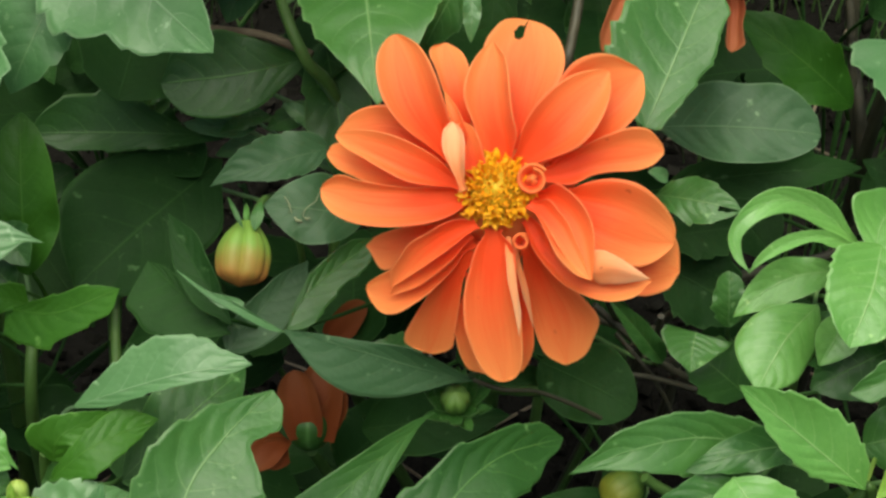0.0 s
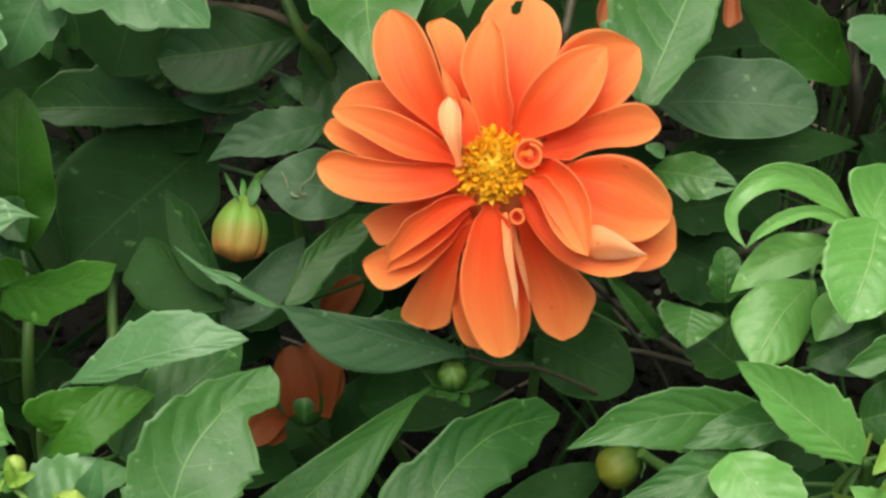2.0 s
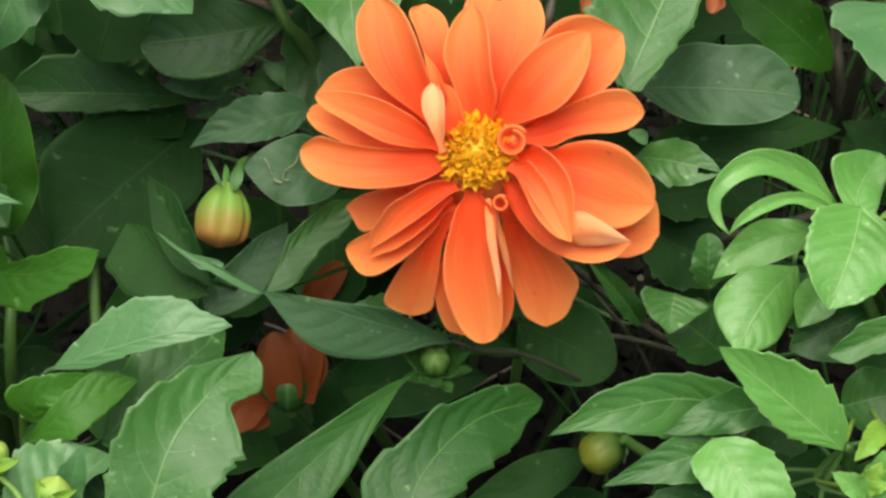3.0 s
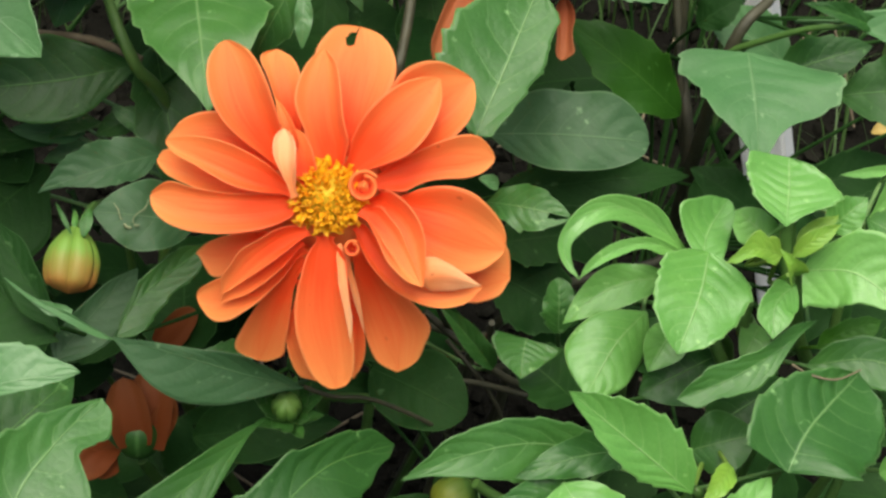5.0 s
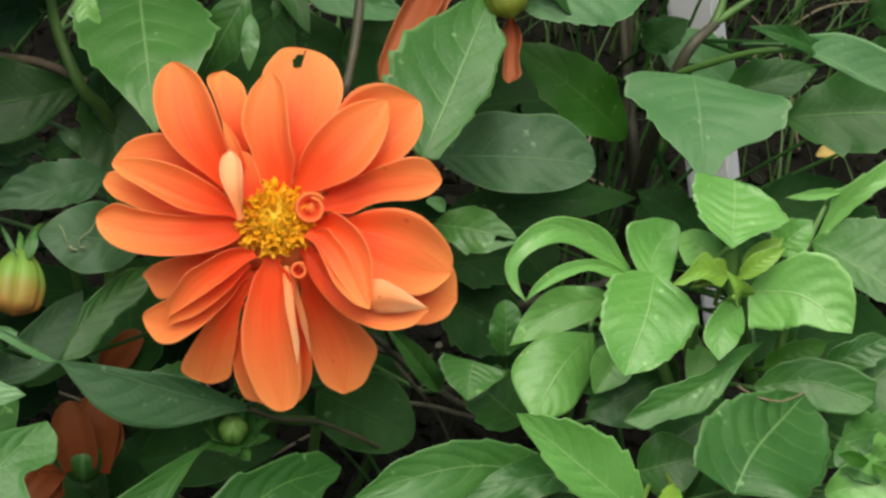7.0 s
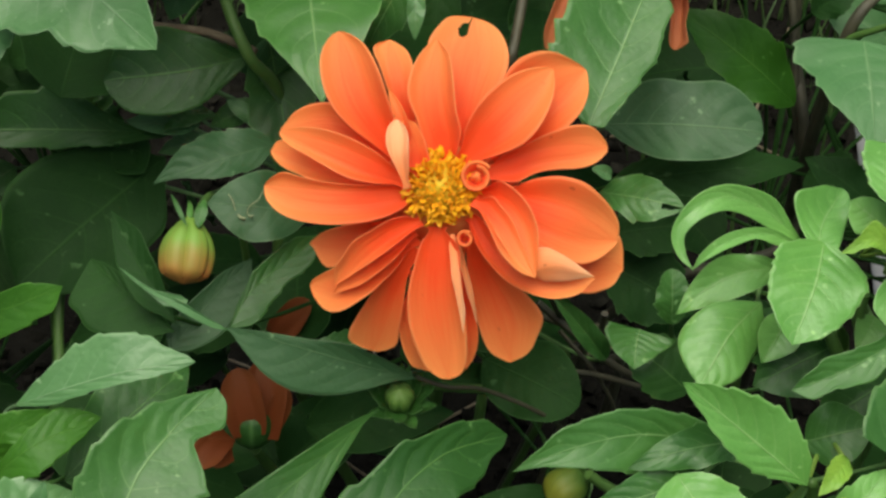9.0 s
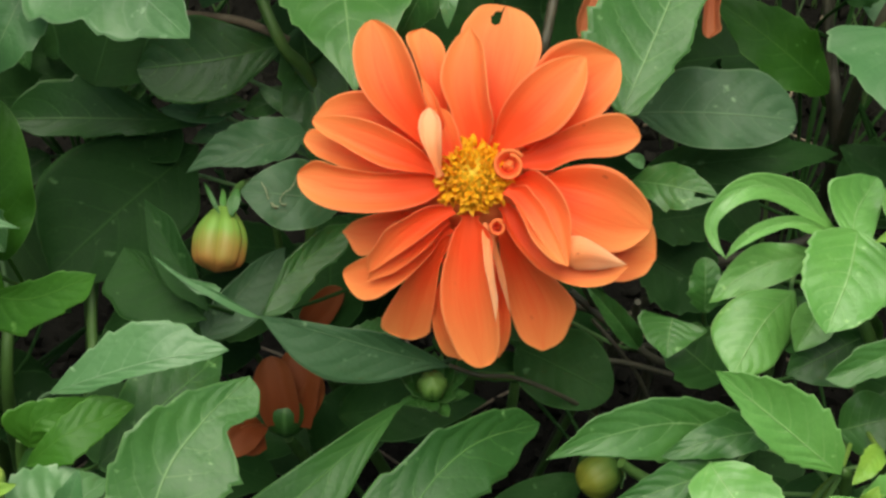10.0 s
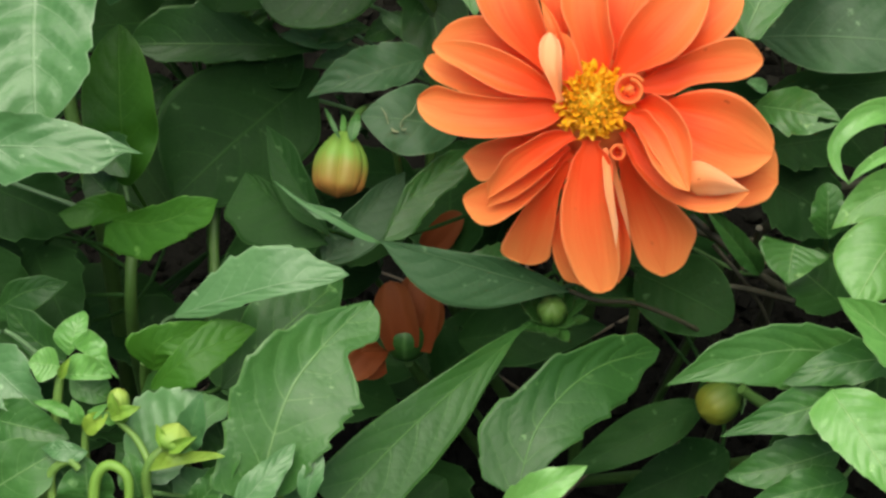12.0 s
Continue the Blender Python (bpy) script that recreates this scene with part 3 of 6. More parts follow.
grown(flower, "petal", [(0.0241, -0.0054, 0.3017), (0.0367, -0.0094, 0.3008), (0.0468, -0.0071, 0.2975)], (0.5, 2.3, 4.9, 7.4, 8.7, 9.3, 9.7, 6.9), (0.5, 1.8, 3.8, 6.2, 6.4, 5.3, 3.8, 1.0), PETAL, cup=0.12)
grown(flower, "petal", [(0.0093, -0.0015, 0.3200), (0.0181, -0.0099, 0.3191), (0.0232, -0.0224, 0.3120)], (1.5, 5.2, 5.4, 4.8, 4.0, 2.6, 1.4, 0.4), (0.6, 2.6, 4.9, 5.8, 5.7, 4.5, 3.3, 0.8), PETAL, cup=0.60, curl=(0.20, 0.28))
grown(flower, "petal", [(0.0080, -0.0071, 0.3230), (0.0156, -0.0147, 0.3202), (0.0227, -0.0245, 0.3141)], (1.1, 3.9, 3.5, 3.0, 1.9, 1.3, 0.6, 0.2), (0.2, 1.0, 2.1, 3.4, 4.1, 3.5, 2.3, 0.5), PETAL, cup=0.40, curl=(0.08, 0.40), grooves=0.04)
grown(flower, "petal", [(0.0073, -0.0053, 0.3152), (0.0128, -0.0134, 0.3106), (0.0231, -0.0204, 0.3070), (0.0382, -0.0186, 0.3073)], (2.0, 2.8, 3.0, 3.1, 3.1, 3.5, 3.3, 1.0), (0.4, 1.6, 2.1, 2.5, 2.4, 3.4, 3.0, 0.9), PETAL, cup=0.40, curl=(0.40, 0.24))
grown(flower, "petal", [(0.0226, -0.0205, 0.3123), (0.0290, -0.0203, 0.3138), (0.0377, -0.0209, 0.3106)], (1.5, 4.8, 4.9, 3.1, 1.9, 1.1, 0.5, 0.1), (0.8, 3.3, 3.8, 3.9, 3.4, 2.1, 1.0, 0.2), PALE, cup=-0.3, tilt=0.35, curl=(-0.2, 0), fold=-0.1)
grown(flower, "petal", [(0.0060, -0.0059, 0.3107), (0.0135, -0.0126, 0.2925), (0.0186, -0.0208, 0.2771)], (0.3, 1.2, 2.6, 5.1, 8.6, 10.8, 7.9, 4.9), (0.4, 1.3, 2.9, 4.7, 5.3, 5.5, 4.6, 1.7), PETAL, cup=0.18, fold=0.1, grooves=0.03)
grown(flower, "petal", [(-0.0007, -0.0078, 0.3143), (-0.0012, -0.0191, 0.3001), (0.0024, -0.0296, 0.2812)], (1.5, 5.5, 6.2, 6.8, 6.8, 6.2, 5.2, 3.4), (1.1, 4.1, 5.4, 6.8, 7.3, 6.5, 5.2, 2.6), PETAL, cup=0.18, fold=0.12, curl=(0.28, 0.04))
grown(flower, "petal", [(0.0055, -0.0099, 0.3003), (0.0070, -0.0171, 0.2912), (0.0069, -0.0234, 0.2774)], (0.3, 1.0, 2.0, 2.2, 2.8, 2.7, 1.8, 0.5), (0.3, 1.2, 2.5, 3.2, 3.5, 3.5, 1.6, 0.4), PETAL, cup=0.18)
grown(flower, "petal", [(0.0029, -0.0091, 0.3131), (0.0038, -0.0182, 0.3076), (0.0058, -0.0262, 0.2950)], (0.7, 0.8, 0.9, 1.0, 1.0, 1.2, 0.6, 0.1), (0.5, 1.0, 1.0, 1.1, 0.7, 0.4, 0.2, 0.1), PALE, cup=0.48)
grown(flower, "petal", [(0.0049, -0.0105, 0.3105), (0.0074, -0.0164, 0.3012), (0.0095, -0.0200, 0.2913)], (0.1, 0.4, 0.4, 0.6, 0.6, 0.4, 0.2, 0.1), (0.6, 1.1, 1.1, 1.0, 0.9, 0.5, 0.3, 0.1), PALE, cup=0.48)
grown(flower, "petal", [(-0.0059, -0.0099, 0.3003), (-0.0080, -0.0162, 0.2879), (-0.0026, -0.0219, 0.2748)], (0.5, 2.1, 4.5, 6.4, 6.3, 5.1, 3.5, 1.4), (0.2, 0.5, 1.0, 1.8, 2.8, 3.4, 3.2, 0.9), PETAL, cup=0.18)
grown(flower, "petal", [(-0.0060, -0.0090, 0.3078), (-0.0130, -0.0139, 0.2940), (-0.0171, -0.0179, 0.2783)], (0.2, 0.8, 1.9, 3.6, 4.8, 5.3, 5.6, 2.8), (0.3, 1.0, 2.2, 3.7, 5.0, 6.3, 7.0, 5.8), PETAL, cup=0.15, fold=0.1, grooves=0.03)
grown(flower, "petal", [(-0.0067, -0.0028, 0.3094), (-0.0187, -0.0029, 0.3053), (-0.0328, -0.0015, 0.3011)], (0.2, 0.8, 1.8, 3.1, 4.9, 6.4, 6.0, 1.2), (0.3, 1.2, 2.5, 3.6, 3.8, 3.3, 2.3, 0.8), PETAL, cup=0.21)
grown(flower, "petal", [(-0.0049, -0.0074, 0.3160), (-0.0158, -0.0112, 0.3113), (-0.0262, -0.0152, 0.3009)], (0.3, 1.4, 2.2, 2.7, 2.4, 1.6, 0.8, 0.2), (0.8, 3.0, 3.8, 3.8, 4.6, 3.7, 3.1, 0.9), PETAL, cup=0.60, curl=(0.48, 0.08))
grown(flower, "petal", [(-0.0060, -0.0070, 0.3097), (-0.0180, -0.0130, 0.3016), (-0.0327, -0.0103, 0.2946)], (0.4, 1.2, 2.3, 3.0, 4.8, 6.8, 6.2, 3.1), (0.4, 1.5, 3.5, 4.8, 5.1, 4.3, 2.9, 1.6), PETAL, cup=0.40, curl=(0.24, 0.16))
grown(flower, "petal", [(-0.0060, -0.0081, 0.3127), (-0.0144, -0.0119, 0.3079), (-0.0265, -0.0155, 0.2980)], (0.3, 1.1, 2.1, 2.6, 2.6, 2.2, 1.0, 0.3), (0.3, 1.1, 1.6, 1.9, 2.2, 2.0, 1.7, 0.5), PETAL, cup=0.64, curl=(0.24, 0.24))
grown(flower, "petal", [(-0.0059, -0.0014, 0.3201), (-0.0263, -0.0040, 0.3218), (-0.0436, 0.0003, 0.3203)], (1.3, 4.4, 6.2, 7.1, 7.4, 7.1, 5.7, 3.1), (0.5, 1.8, 2.3, 2.6, 3.1, 3.6, 4.2, 2.0), PETAL, cup=0.24, fold=0.05, curl=(0.12, 0.36))
grown(flower, "petal", [(-0.0071, -0.0016, 0.3226), (-0.0249, 0.0038, 0.3288), (-0.0399, 0.0111, 0.3287)], (0.4, 1.7, 3.6, 5.0, 4.6, 3.5, 2.7, 1.3), (0.4, 1.6, 3.3, 4.1, 4.3, 3.7, 2.5, 0.8), PETAL, cup=0.21, curl=(0.48, 0.08), tilt=-0.12)
grown(flower, "petal", [(-0.0102, 0.0027, 0.3184), (-0.0264, 0.0055, 0.3209), (-0.0424, 0.0125, 0.3205)], (0.3, 1.1, 2.3, 3.1, 4.0, 3.6, 2.9, 1.3), (0.2, 0.9, 2.0, 3.2, 3.6, 3.9, 3.7, 2.8), PETAL, cup=0.21, curl=(0.24, 0.00))
grown(flower, "petal", [(-0.0109, 0.0095, 0.3178), (-0.0251, 0.0159, 0.3235), (-0.0401, 0.0185, 0.3219)], (0.6, 2.5, 5.1, 6.8, 7.4, 6.9, 5.0, 3.0), (0.9, 3.3, 6.8, 6.6, 7.1, 6.3, 4.4, 1.4), PETAL, cup=0.18)
grown(flower, "petal", [(-0.0084, 0.0038, 0.3221), (-0.0200, 0.0140, 0.3353), (-0.0253, 0.0289, 0.3460)], (0.3, 1.1, 2.4, 4.6, 6.6, 6.8, 5.5, 2.8), (0.5, 2.0, 4.5, 6.6, 7.5, 7.0, 5.3, 2.2), PETAL, cup=0.21, curl=(0.04, 0.32), fold=0.08)
grown(flower, "petal", [(-0.0074, 0.0134, 0.3240), (-0.0109, 0.0239, 0.3335), (-0.0126, 0.0347, 0.3378)], (0.2, 0.6, 1.4, 2.2, 2.8, 3.5, 4.4, 3.7), (0.4, 1.6, 3.5, 4.4, 4.7, 4.8, 3.6, 1.3), PETAL, cup=0.18, curl=(0.24, 0.00))
grown(flower, "petal", [(-0.0082, -0.0062, 0.3265), (-0.0110, -0.0017, 0.3333), (-0.0109, 0.0070, 0.3371)], (0.1, 0.4, 0.7, 1.1, 2.1, 2.4, 2.0, 0.9), (0.2, 1.0, 2.1, 2.9, 3.2, 3.1, 2.3, 0.9), PALE, cup=0.40, curl=(0.16, 0.40))
grown(flower, "petal", [(-0.0051, -0.0004, 0.3237), (-0.0071, 0.0055, 0.3290), (-0.0085, 0.0101, 0.3344)], (0.4, 1.4, 2.8, 3.0, 3.2, 3.2, 2.3, 0.8), (0.7, 2.7, 3.5, 3.5, 3.5, 2.9, 2.2, 0.5), PETAL, cup=0.40)
grown(flower, "petal", [(-0.0082, 0.0052, 0.3273), (-0.0101, 0.0100, 0.3344), (-0.0129, 0.0164, 0.3388)], (0.2, 0.8, 1.3, 1.4, 1.3, 1.0, 0.6, 0.2), (0.3, 0.9, 2.0, 1.9, 1.7, 1.2, 0.6, 0.1), PETAL, cup=0.72)

# hidden inner ring of petals behind the open ones
for k in range(11):
    a = 2 * math.pi * (k + 0.4) / 11
    aside = Vector((math.cos(a), 0.743 * math.sin(a), 0.669 * math.sin(a)))
    root = Vector((0.0003, 0.0060, 0.3150))
    grown(flower, "petal", [root + aside * 0.003, root + aside * 0.012 - VIEW_BACK * 0.001, root + aside * 0.022 - VIEW_BACK * 0.005],
          (3.2, 4.2, 5.0, 5.2, 4.6, 2.8), (3.2, 4.2, 5.0, 5.2, 4.6, 2.8), PETAL, cup=0.2, nu=16, nv=4)

# the yellow heart: a dome of florets
heart = turned(flower, "flower_heart", (0.0000, 0.0014, 0.3185), (-0.0005, -0.0048, 0.3258), (0.72, 0.74, 0.72, 0.66, 0.56, 0.42, 0.24, 0.0), HEART, "greenish yellow flower heart")
hs, ha, hu, hl, hlen = frame_of((0.0000, 0.0000, 0.3200), (-0.0005, -0.0065, 0.3276), 0, Vector((0, 0, 1)))
floret_meshes = []
for k in range(5):
    verts, faces, uv = blade((0, 0, 0), (0.0, 0.0005 * (k - 2), 0.0026 + 0.0004 * k), 0.0014 + 0.0002 * k, bow=0.16, cup=0.5, peak=0.62, blunt=0.5, quilt=0, nu=6, nv=2, seed=900 + k, face=Vector((0, 1, 0.2)).normalized())
    floret_meshes.append(mesh_of("floret", verts, faces, uv))
rng = random.Random(5)
for k in range(250):
    t = (k + 0.5) / 250
    r, a = 0.0075 * math.sqrt(t), k * 2.39996
    out = math.cos(a) * hu + math.sin(a) * hl
    seat = hs + out * r + ha * (0.0058 - 0.0055 * t * t)
    lean = Vector(ha * (1 - 0.55 * t) + out * (0.1 + 0.95 * t) + rng.uniform(-0.35, 0.35) * np.cross(ha, out)).normalized()
    m = Matrix.LocRotScale(Vector(seat), lean.to_track_quat("Z", "Y") @ Euler((0, 0, rng.uniform(0, 6.3))).to_quaternion(), Vector((1, 1, 1)) * (0.5 + 0.42 * t) * rng.uniform(0.8, 1.15))
    ob = part("floret", floret_meshes[k % 5], FLORET, flower)
    ob.matrix_world = m


def rolled_petal(owner, centre, radius, height, turns=1.8):
    """A young petal still rolled into a scroll."""
    c = np.array(centre)
    n, verts, uv, faces = 44, [], [], []
    for i in range(n + 1):
        t = i / n
        a, r = turns * 2 * math.pi * t, radius * (0.66 + 0.34 * t)
        out = math.cos(a) * hu + math.sin(a) * hl
        for j in range(5):
            h = height * (j / 4 - 0.6) * (0.7 + 0.3 * t)
            verts.append(c + out * r * (0.45 + 0.55 * (j / 4) ** 0.7) + ha * h)
            uv.append((0.25 + 0.14 * j, 0.1 + 0.8 * t))
    for i in range(n):
        for j in range(4):
            p = i * 5 + j
            faces.append((p, p + 5, p + 6, p + 1))
    ob = part("petal", mesh_of("petal", verts, faces, uv), PETAL, owner, "small petal rolled into a scroll")
    thick = ob.modifiers.new("thickness", "SOLIDIFY")
    thick.thickness = 0.0006


rolled_petal(flower, (0.0087, -0.0028, 0.3269), 0.0037, 0.0035, 1.15)
turned(flower, "petal", (0.0089, 0.0006, 0.3232), (0.0085, -0.0034, 0.3277), (0.3, 0.32, 0.32, 0.3, 0.24, 0.14, 0.0), PETAL, "inner roll of a young petal", lobes=3, depth=0.3)
rolled_petal(flower, (0.0060, -0.0121, 0.3145), 0.0017, 0.004, 1.1)

# ---- leaves of the flowering dahlia ----
leaf(dahlia, (-0.0356, 0.0891, 0.3195), (-0.0303, 0.0383, 0.3141), 0.0371, BROAD, fold=8, bow=0.05, teeth=8, tooth=0.13, quilt=0.007, ruffle=0.03, nu=56, nv=7, sides=((0.00, 0.05, 0.20, 0.31, 0.37, 0.43, 0.49, 0.53, 0.55, 0.48, 0.34, 0.22, 0.14, 0.09, 0.04, 0.01, 0.00), (0.00, 0.06, 0.25, 0.38, 0.45, 0.48, 0.48, 0.47, 0.44, 0.39, 0.32, 0.23, 0.12, 0.07, 0.03, 0.01, 0.00)))
grown(dahlia, "leaf", [(-0.0154, -0.0224, 0.2595), (-0.0283, -0.0394, 0.2630), (-0.0465, -0.0588, 0.2617), (-0.0637, -0.0809, 0.2606)], (0.1, 0.1, 0.3, 1.6, 3.3, 5.6, 8.3, 9.8, 10.8, 10.8, 10.8, 7.5, 3.2, 0.9), (0.2, 0.9, 1.9, 2.8, 3.8, 4.6, 5.5, 6.4, 7.5, 8.4, 8.8, 9.1, 9.3, 9.4), DEEP, fold=0.14, quilt=0.010, teeth=0, stalk=False)
grown(dahlia, "leaf", [(-0.0190, -0.0801, 0.2640), (-0.0131, -0.0629, 0.2715), (0.0003, -0.0470, 0.2723), (0.0176, -0.0346, 0.2646)], (1.2, 3.6, 8.7, 9.8, 10.9, 12.2, 13.4, 11.9, 10.3, 9.1, 8.5, 8.4, 7.3, 6.5, 6.3, 6.1, 5.7, 5.5, 4.1, 2.4, 1.1, 0.3), (0.2, 0.5, 1.5, 2.6, 4.0, 5.5, 7.2, 8.6, 9.6, 10.3, 10.8, 11.0, 11.0, 10.8, 10.4, 9.7, 8.4, 5.0, 3.5, 2.9, 1.5, 0.4), DEEP, fold=0.1, quilt=0.011, tilt=-0.05, teeth=5, tooth=0.12, stalk=False, nu=72)
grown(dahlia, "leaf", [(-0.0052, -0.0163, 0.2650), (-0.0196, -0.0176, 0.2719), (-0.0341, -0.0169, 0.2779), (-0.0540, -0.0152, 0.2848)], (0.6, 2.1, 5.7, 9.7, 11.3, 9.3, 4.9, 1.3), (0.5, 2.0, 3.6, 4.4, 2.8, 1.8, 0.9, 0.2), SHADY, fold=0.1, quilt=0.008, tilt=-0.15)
grown(dahlia, "leaf", [(0.0392, 0.0287, 0.3135), (0.0478, 0.0466, 0.3216), (0.0609, 0.0769, 0.3327)], (1.4, 4.3, 5.9, 8.1, 11.0, 14.4, 16.7, 17.5, 18.3, 18.5, 18.0, 17.4, 15.1, 12.6, 9.9, 7.4, 5.7, 4.1, 2.9, 1.8, 0.8, 0.3), (0.9, 3.6, 4.0, 4.4, 5.0, 5.7, 6.5, 7.4, 8.1, 8.9, 9.8, 8.7, 8.6, 8.4, 8.3, 4.2, 2.9, 1.7, 1.1, 0.6, 0.3, 0.1), BROAD, fold=0.12, quilt=0.008, teeth=7, tooth=0.10, nu=72)
grown(dahlia, "leaf", [(-0.0518, 0.0904, 0.2804), (-0.0721, 0.0827, 0.2814), (-0.0936, 0.0778, 0.2825)], (1.0, 3.6, 6.8, 10.7, 11.9, 11.3, 8.9, 4.2), (0.9, 3.5, 7.2, 11.1, 13.4, 11.2, 8.9, 2.3), DEEP, fold=0.12, quilt=0.008)
grown(dahlia, "leaf", [(-0.0771, 0.0881, 0.2513), (-0.1052, 0.0816, 0.2589), (-0.1340, 0.0787, 0.2617)], (0.3, 1.5, 2.0, 2.8, 3.8, 4.6, 5.0, 5.5, 5.5, 5.3, 5.2, 3.6, 1.7, 0.4), (0.2, 0.3, 0.7, 1.2, 2.8, 5.6, 8.8, 12.5, 11.9, 11.3, 9.9, 7.2, 4.1, 0.9), DEEP, fold=0.14, quilt=0.008, teeth=5, tooth=0.12, nu=72)
grown(dahlia, "leaf", [(-0.0682, 0.0857, 0.2572), (-0.0795, 0.0828, 0.2601), (-0.0897, 0.0823, 0.2622)], (0.6, 2.0, 3.2, 3.1, 2.9, 2.3, 1.6, 0.4), (0.5, 1.8, 3.4, 3.4, 3.3, 2.7, 1.3, 0.3), DULL, stalk=False)
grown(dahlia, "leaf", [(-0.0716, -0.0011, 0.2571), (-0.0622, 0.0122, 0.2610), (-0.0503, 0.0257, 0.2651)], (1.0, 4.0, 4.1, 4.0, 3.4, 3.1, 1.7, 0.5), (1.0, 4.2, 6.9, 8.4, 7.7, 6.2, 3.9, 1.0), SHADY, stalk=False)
grown(dahlia, "leaf", [(-0.0548, -0.0029, 0.2690), (-0.0487, 0.0078, 0.2732), (-0.0308, 0.0224, 0.2783)], (0.1, 0.3, 0.6, 0.9, 1.2, 1.9, 3.2, 3.7, 3.7, 3.8, 3.7, 2.1, 1.0, 0.3), (0.4, 2.1, 4.9, 6.4, 6.6, 6.5, 5.9, 5.2, 4.7, 5.1, 4.4, 2.4, 1.2, 0.3), DEEP, stalk=False, teeth=4, tooth=0.12, nu=72)
grown(dahlia, "leaf", [(-0.0686, -0.0031, 0.2714), (-0.0783, 0.0104, 0.2782), (-0.0870, 0.0259, 0.2841)], (0.6, 2.2, 4.8, 5.4, 5.2, 3.3, 1.6, 0.4), (0.3, 1.3, 2.6, 3.9, 4.3, 4.5, 2.2, 0.6), OLD_SHADED, fold=0.25)
# narrow paler strip, drawn in as the lit edge of a folded leaf
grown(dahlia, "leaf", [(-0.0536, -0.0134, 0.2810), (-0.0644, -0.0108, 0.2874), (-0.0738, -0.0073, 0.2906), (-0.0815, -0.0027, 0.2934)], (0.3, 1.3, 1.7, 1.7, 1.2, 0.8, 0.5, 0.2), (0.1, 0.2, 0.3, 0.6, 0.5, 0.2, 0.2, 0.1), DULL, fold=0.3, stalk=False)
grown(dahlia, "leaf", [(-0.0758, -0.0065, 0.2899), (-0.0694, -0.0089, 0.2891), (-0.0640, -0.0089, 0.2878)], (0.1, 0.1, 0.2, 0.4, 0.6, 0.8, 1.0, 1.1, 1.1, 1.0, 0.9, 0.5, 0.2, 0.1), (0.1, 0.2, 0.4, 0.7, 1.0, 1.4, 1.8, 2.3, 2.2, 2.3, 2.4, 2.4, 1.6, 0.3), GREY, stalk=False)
grown(dahlia, "leaf", [(-0.0693, -0.0021, 0.2670), (-0.0828, 0.0096, 0.2694), (-0.0931, 0.0203, 0.2710)], (0.9, 3.8, 8.1, 10.9, 13.8, 12.7, 11.9, 3.9), (0.2, 0.8, 1.6, 2.3, 2.9, 2.6, 1.9, 0.5), OLD_SHADED, stalk=False)
grown(dahlia, "leaf", [(-0.0799, 0.0884, 0.2408), (-0.0997, 0.0662, 0.2384), (-0.1204, 0.0444, 0.2322)], (1.9, 7.7, 16.3, 17.8, 18.2, 14.8, 10.5, 2.8), (2.1, 8.5, 15.8, 21.1, 23.4, 21.5, 12.9, 3.7), OLD_SHADED, fold=0.1, stalk=False)
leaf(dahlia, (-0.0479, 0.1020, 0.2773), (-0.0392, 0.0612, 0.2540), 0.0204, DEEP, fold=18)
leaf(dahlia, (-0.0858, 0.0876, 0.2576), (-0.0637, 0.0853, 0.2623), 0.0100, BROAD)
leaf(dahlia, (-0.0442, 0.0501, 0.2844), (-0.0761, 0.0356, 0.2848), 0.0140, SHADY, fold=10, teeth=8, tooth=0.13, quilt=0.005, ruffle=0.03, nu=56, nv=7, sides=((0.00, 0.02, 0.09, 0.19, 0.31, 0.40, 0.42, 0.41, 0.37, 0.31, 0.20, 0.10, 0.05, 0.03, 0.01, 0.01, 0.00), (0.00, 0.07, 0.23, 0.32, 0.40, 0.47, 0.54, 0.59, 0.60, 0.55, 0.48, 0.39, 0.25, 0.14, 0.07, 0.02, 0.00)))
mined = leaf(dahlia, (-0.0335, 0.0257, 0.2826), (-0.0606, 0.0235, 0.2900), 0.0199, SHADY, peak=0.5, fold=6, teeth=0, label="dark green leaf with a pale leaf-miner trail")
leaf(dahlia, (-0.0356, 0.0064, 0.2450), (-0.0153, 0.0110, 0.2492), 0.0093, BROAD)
leaf(dahlia, (0.0139, 0.0127, 0.2372), (0.0395, -0.0031, 0.2365), 0.0234, OLD_SHADED, peak=0.5, blunt=0.6, fold=6, teeth=0)
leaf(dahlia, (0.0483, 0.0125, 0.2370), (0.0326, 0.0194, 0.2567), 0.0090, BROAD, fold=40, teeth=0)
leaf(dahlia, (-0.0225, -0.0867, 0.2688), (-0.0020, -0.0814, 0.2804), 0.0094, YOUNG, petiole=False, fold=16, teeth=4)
leaf(dahlia, (0.0335, -0.0087, 0.2045), (-0.0075, -0.0298, 0.1990), 0.0135, OLD_SHADED, teeth=0, fold=8)
leaf(dahlia, (0.0425, -0.0075, 0.1787), (0.0091, -0.0244, 0.1769), 0.0180, OLD_SHADED)
leaf(dahlia, (-0.0367, 0.0107, 0.2086), (0.0055, 0.0077, 0.2192), 0.0193, OLD_SHADED, teeth=0)
leaf(dahlia, (-0.0447, 0.0201, 0.1766), (-0.0172, 0.0317, 0.2005), 0.0236, OLD_SHADED, teeth=0)
leaf(dahlia, (-0.0059, 0.0103, 0.2351), (0.0232, 0.0130, 0.2241), 0.0097, OLD_SHADED)
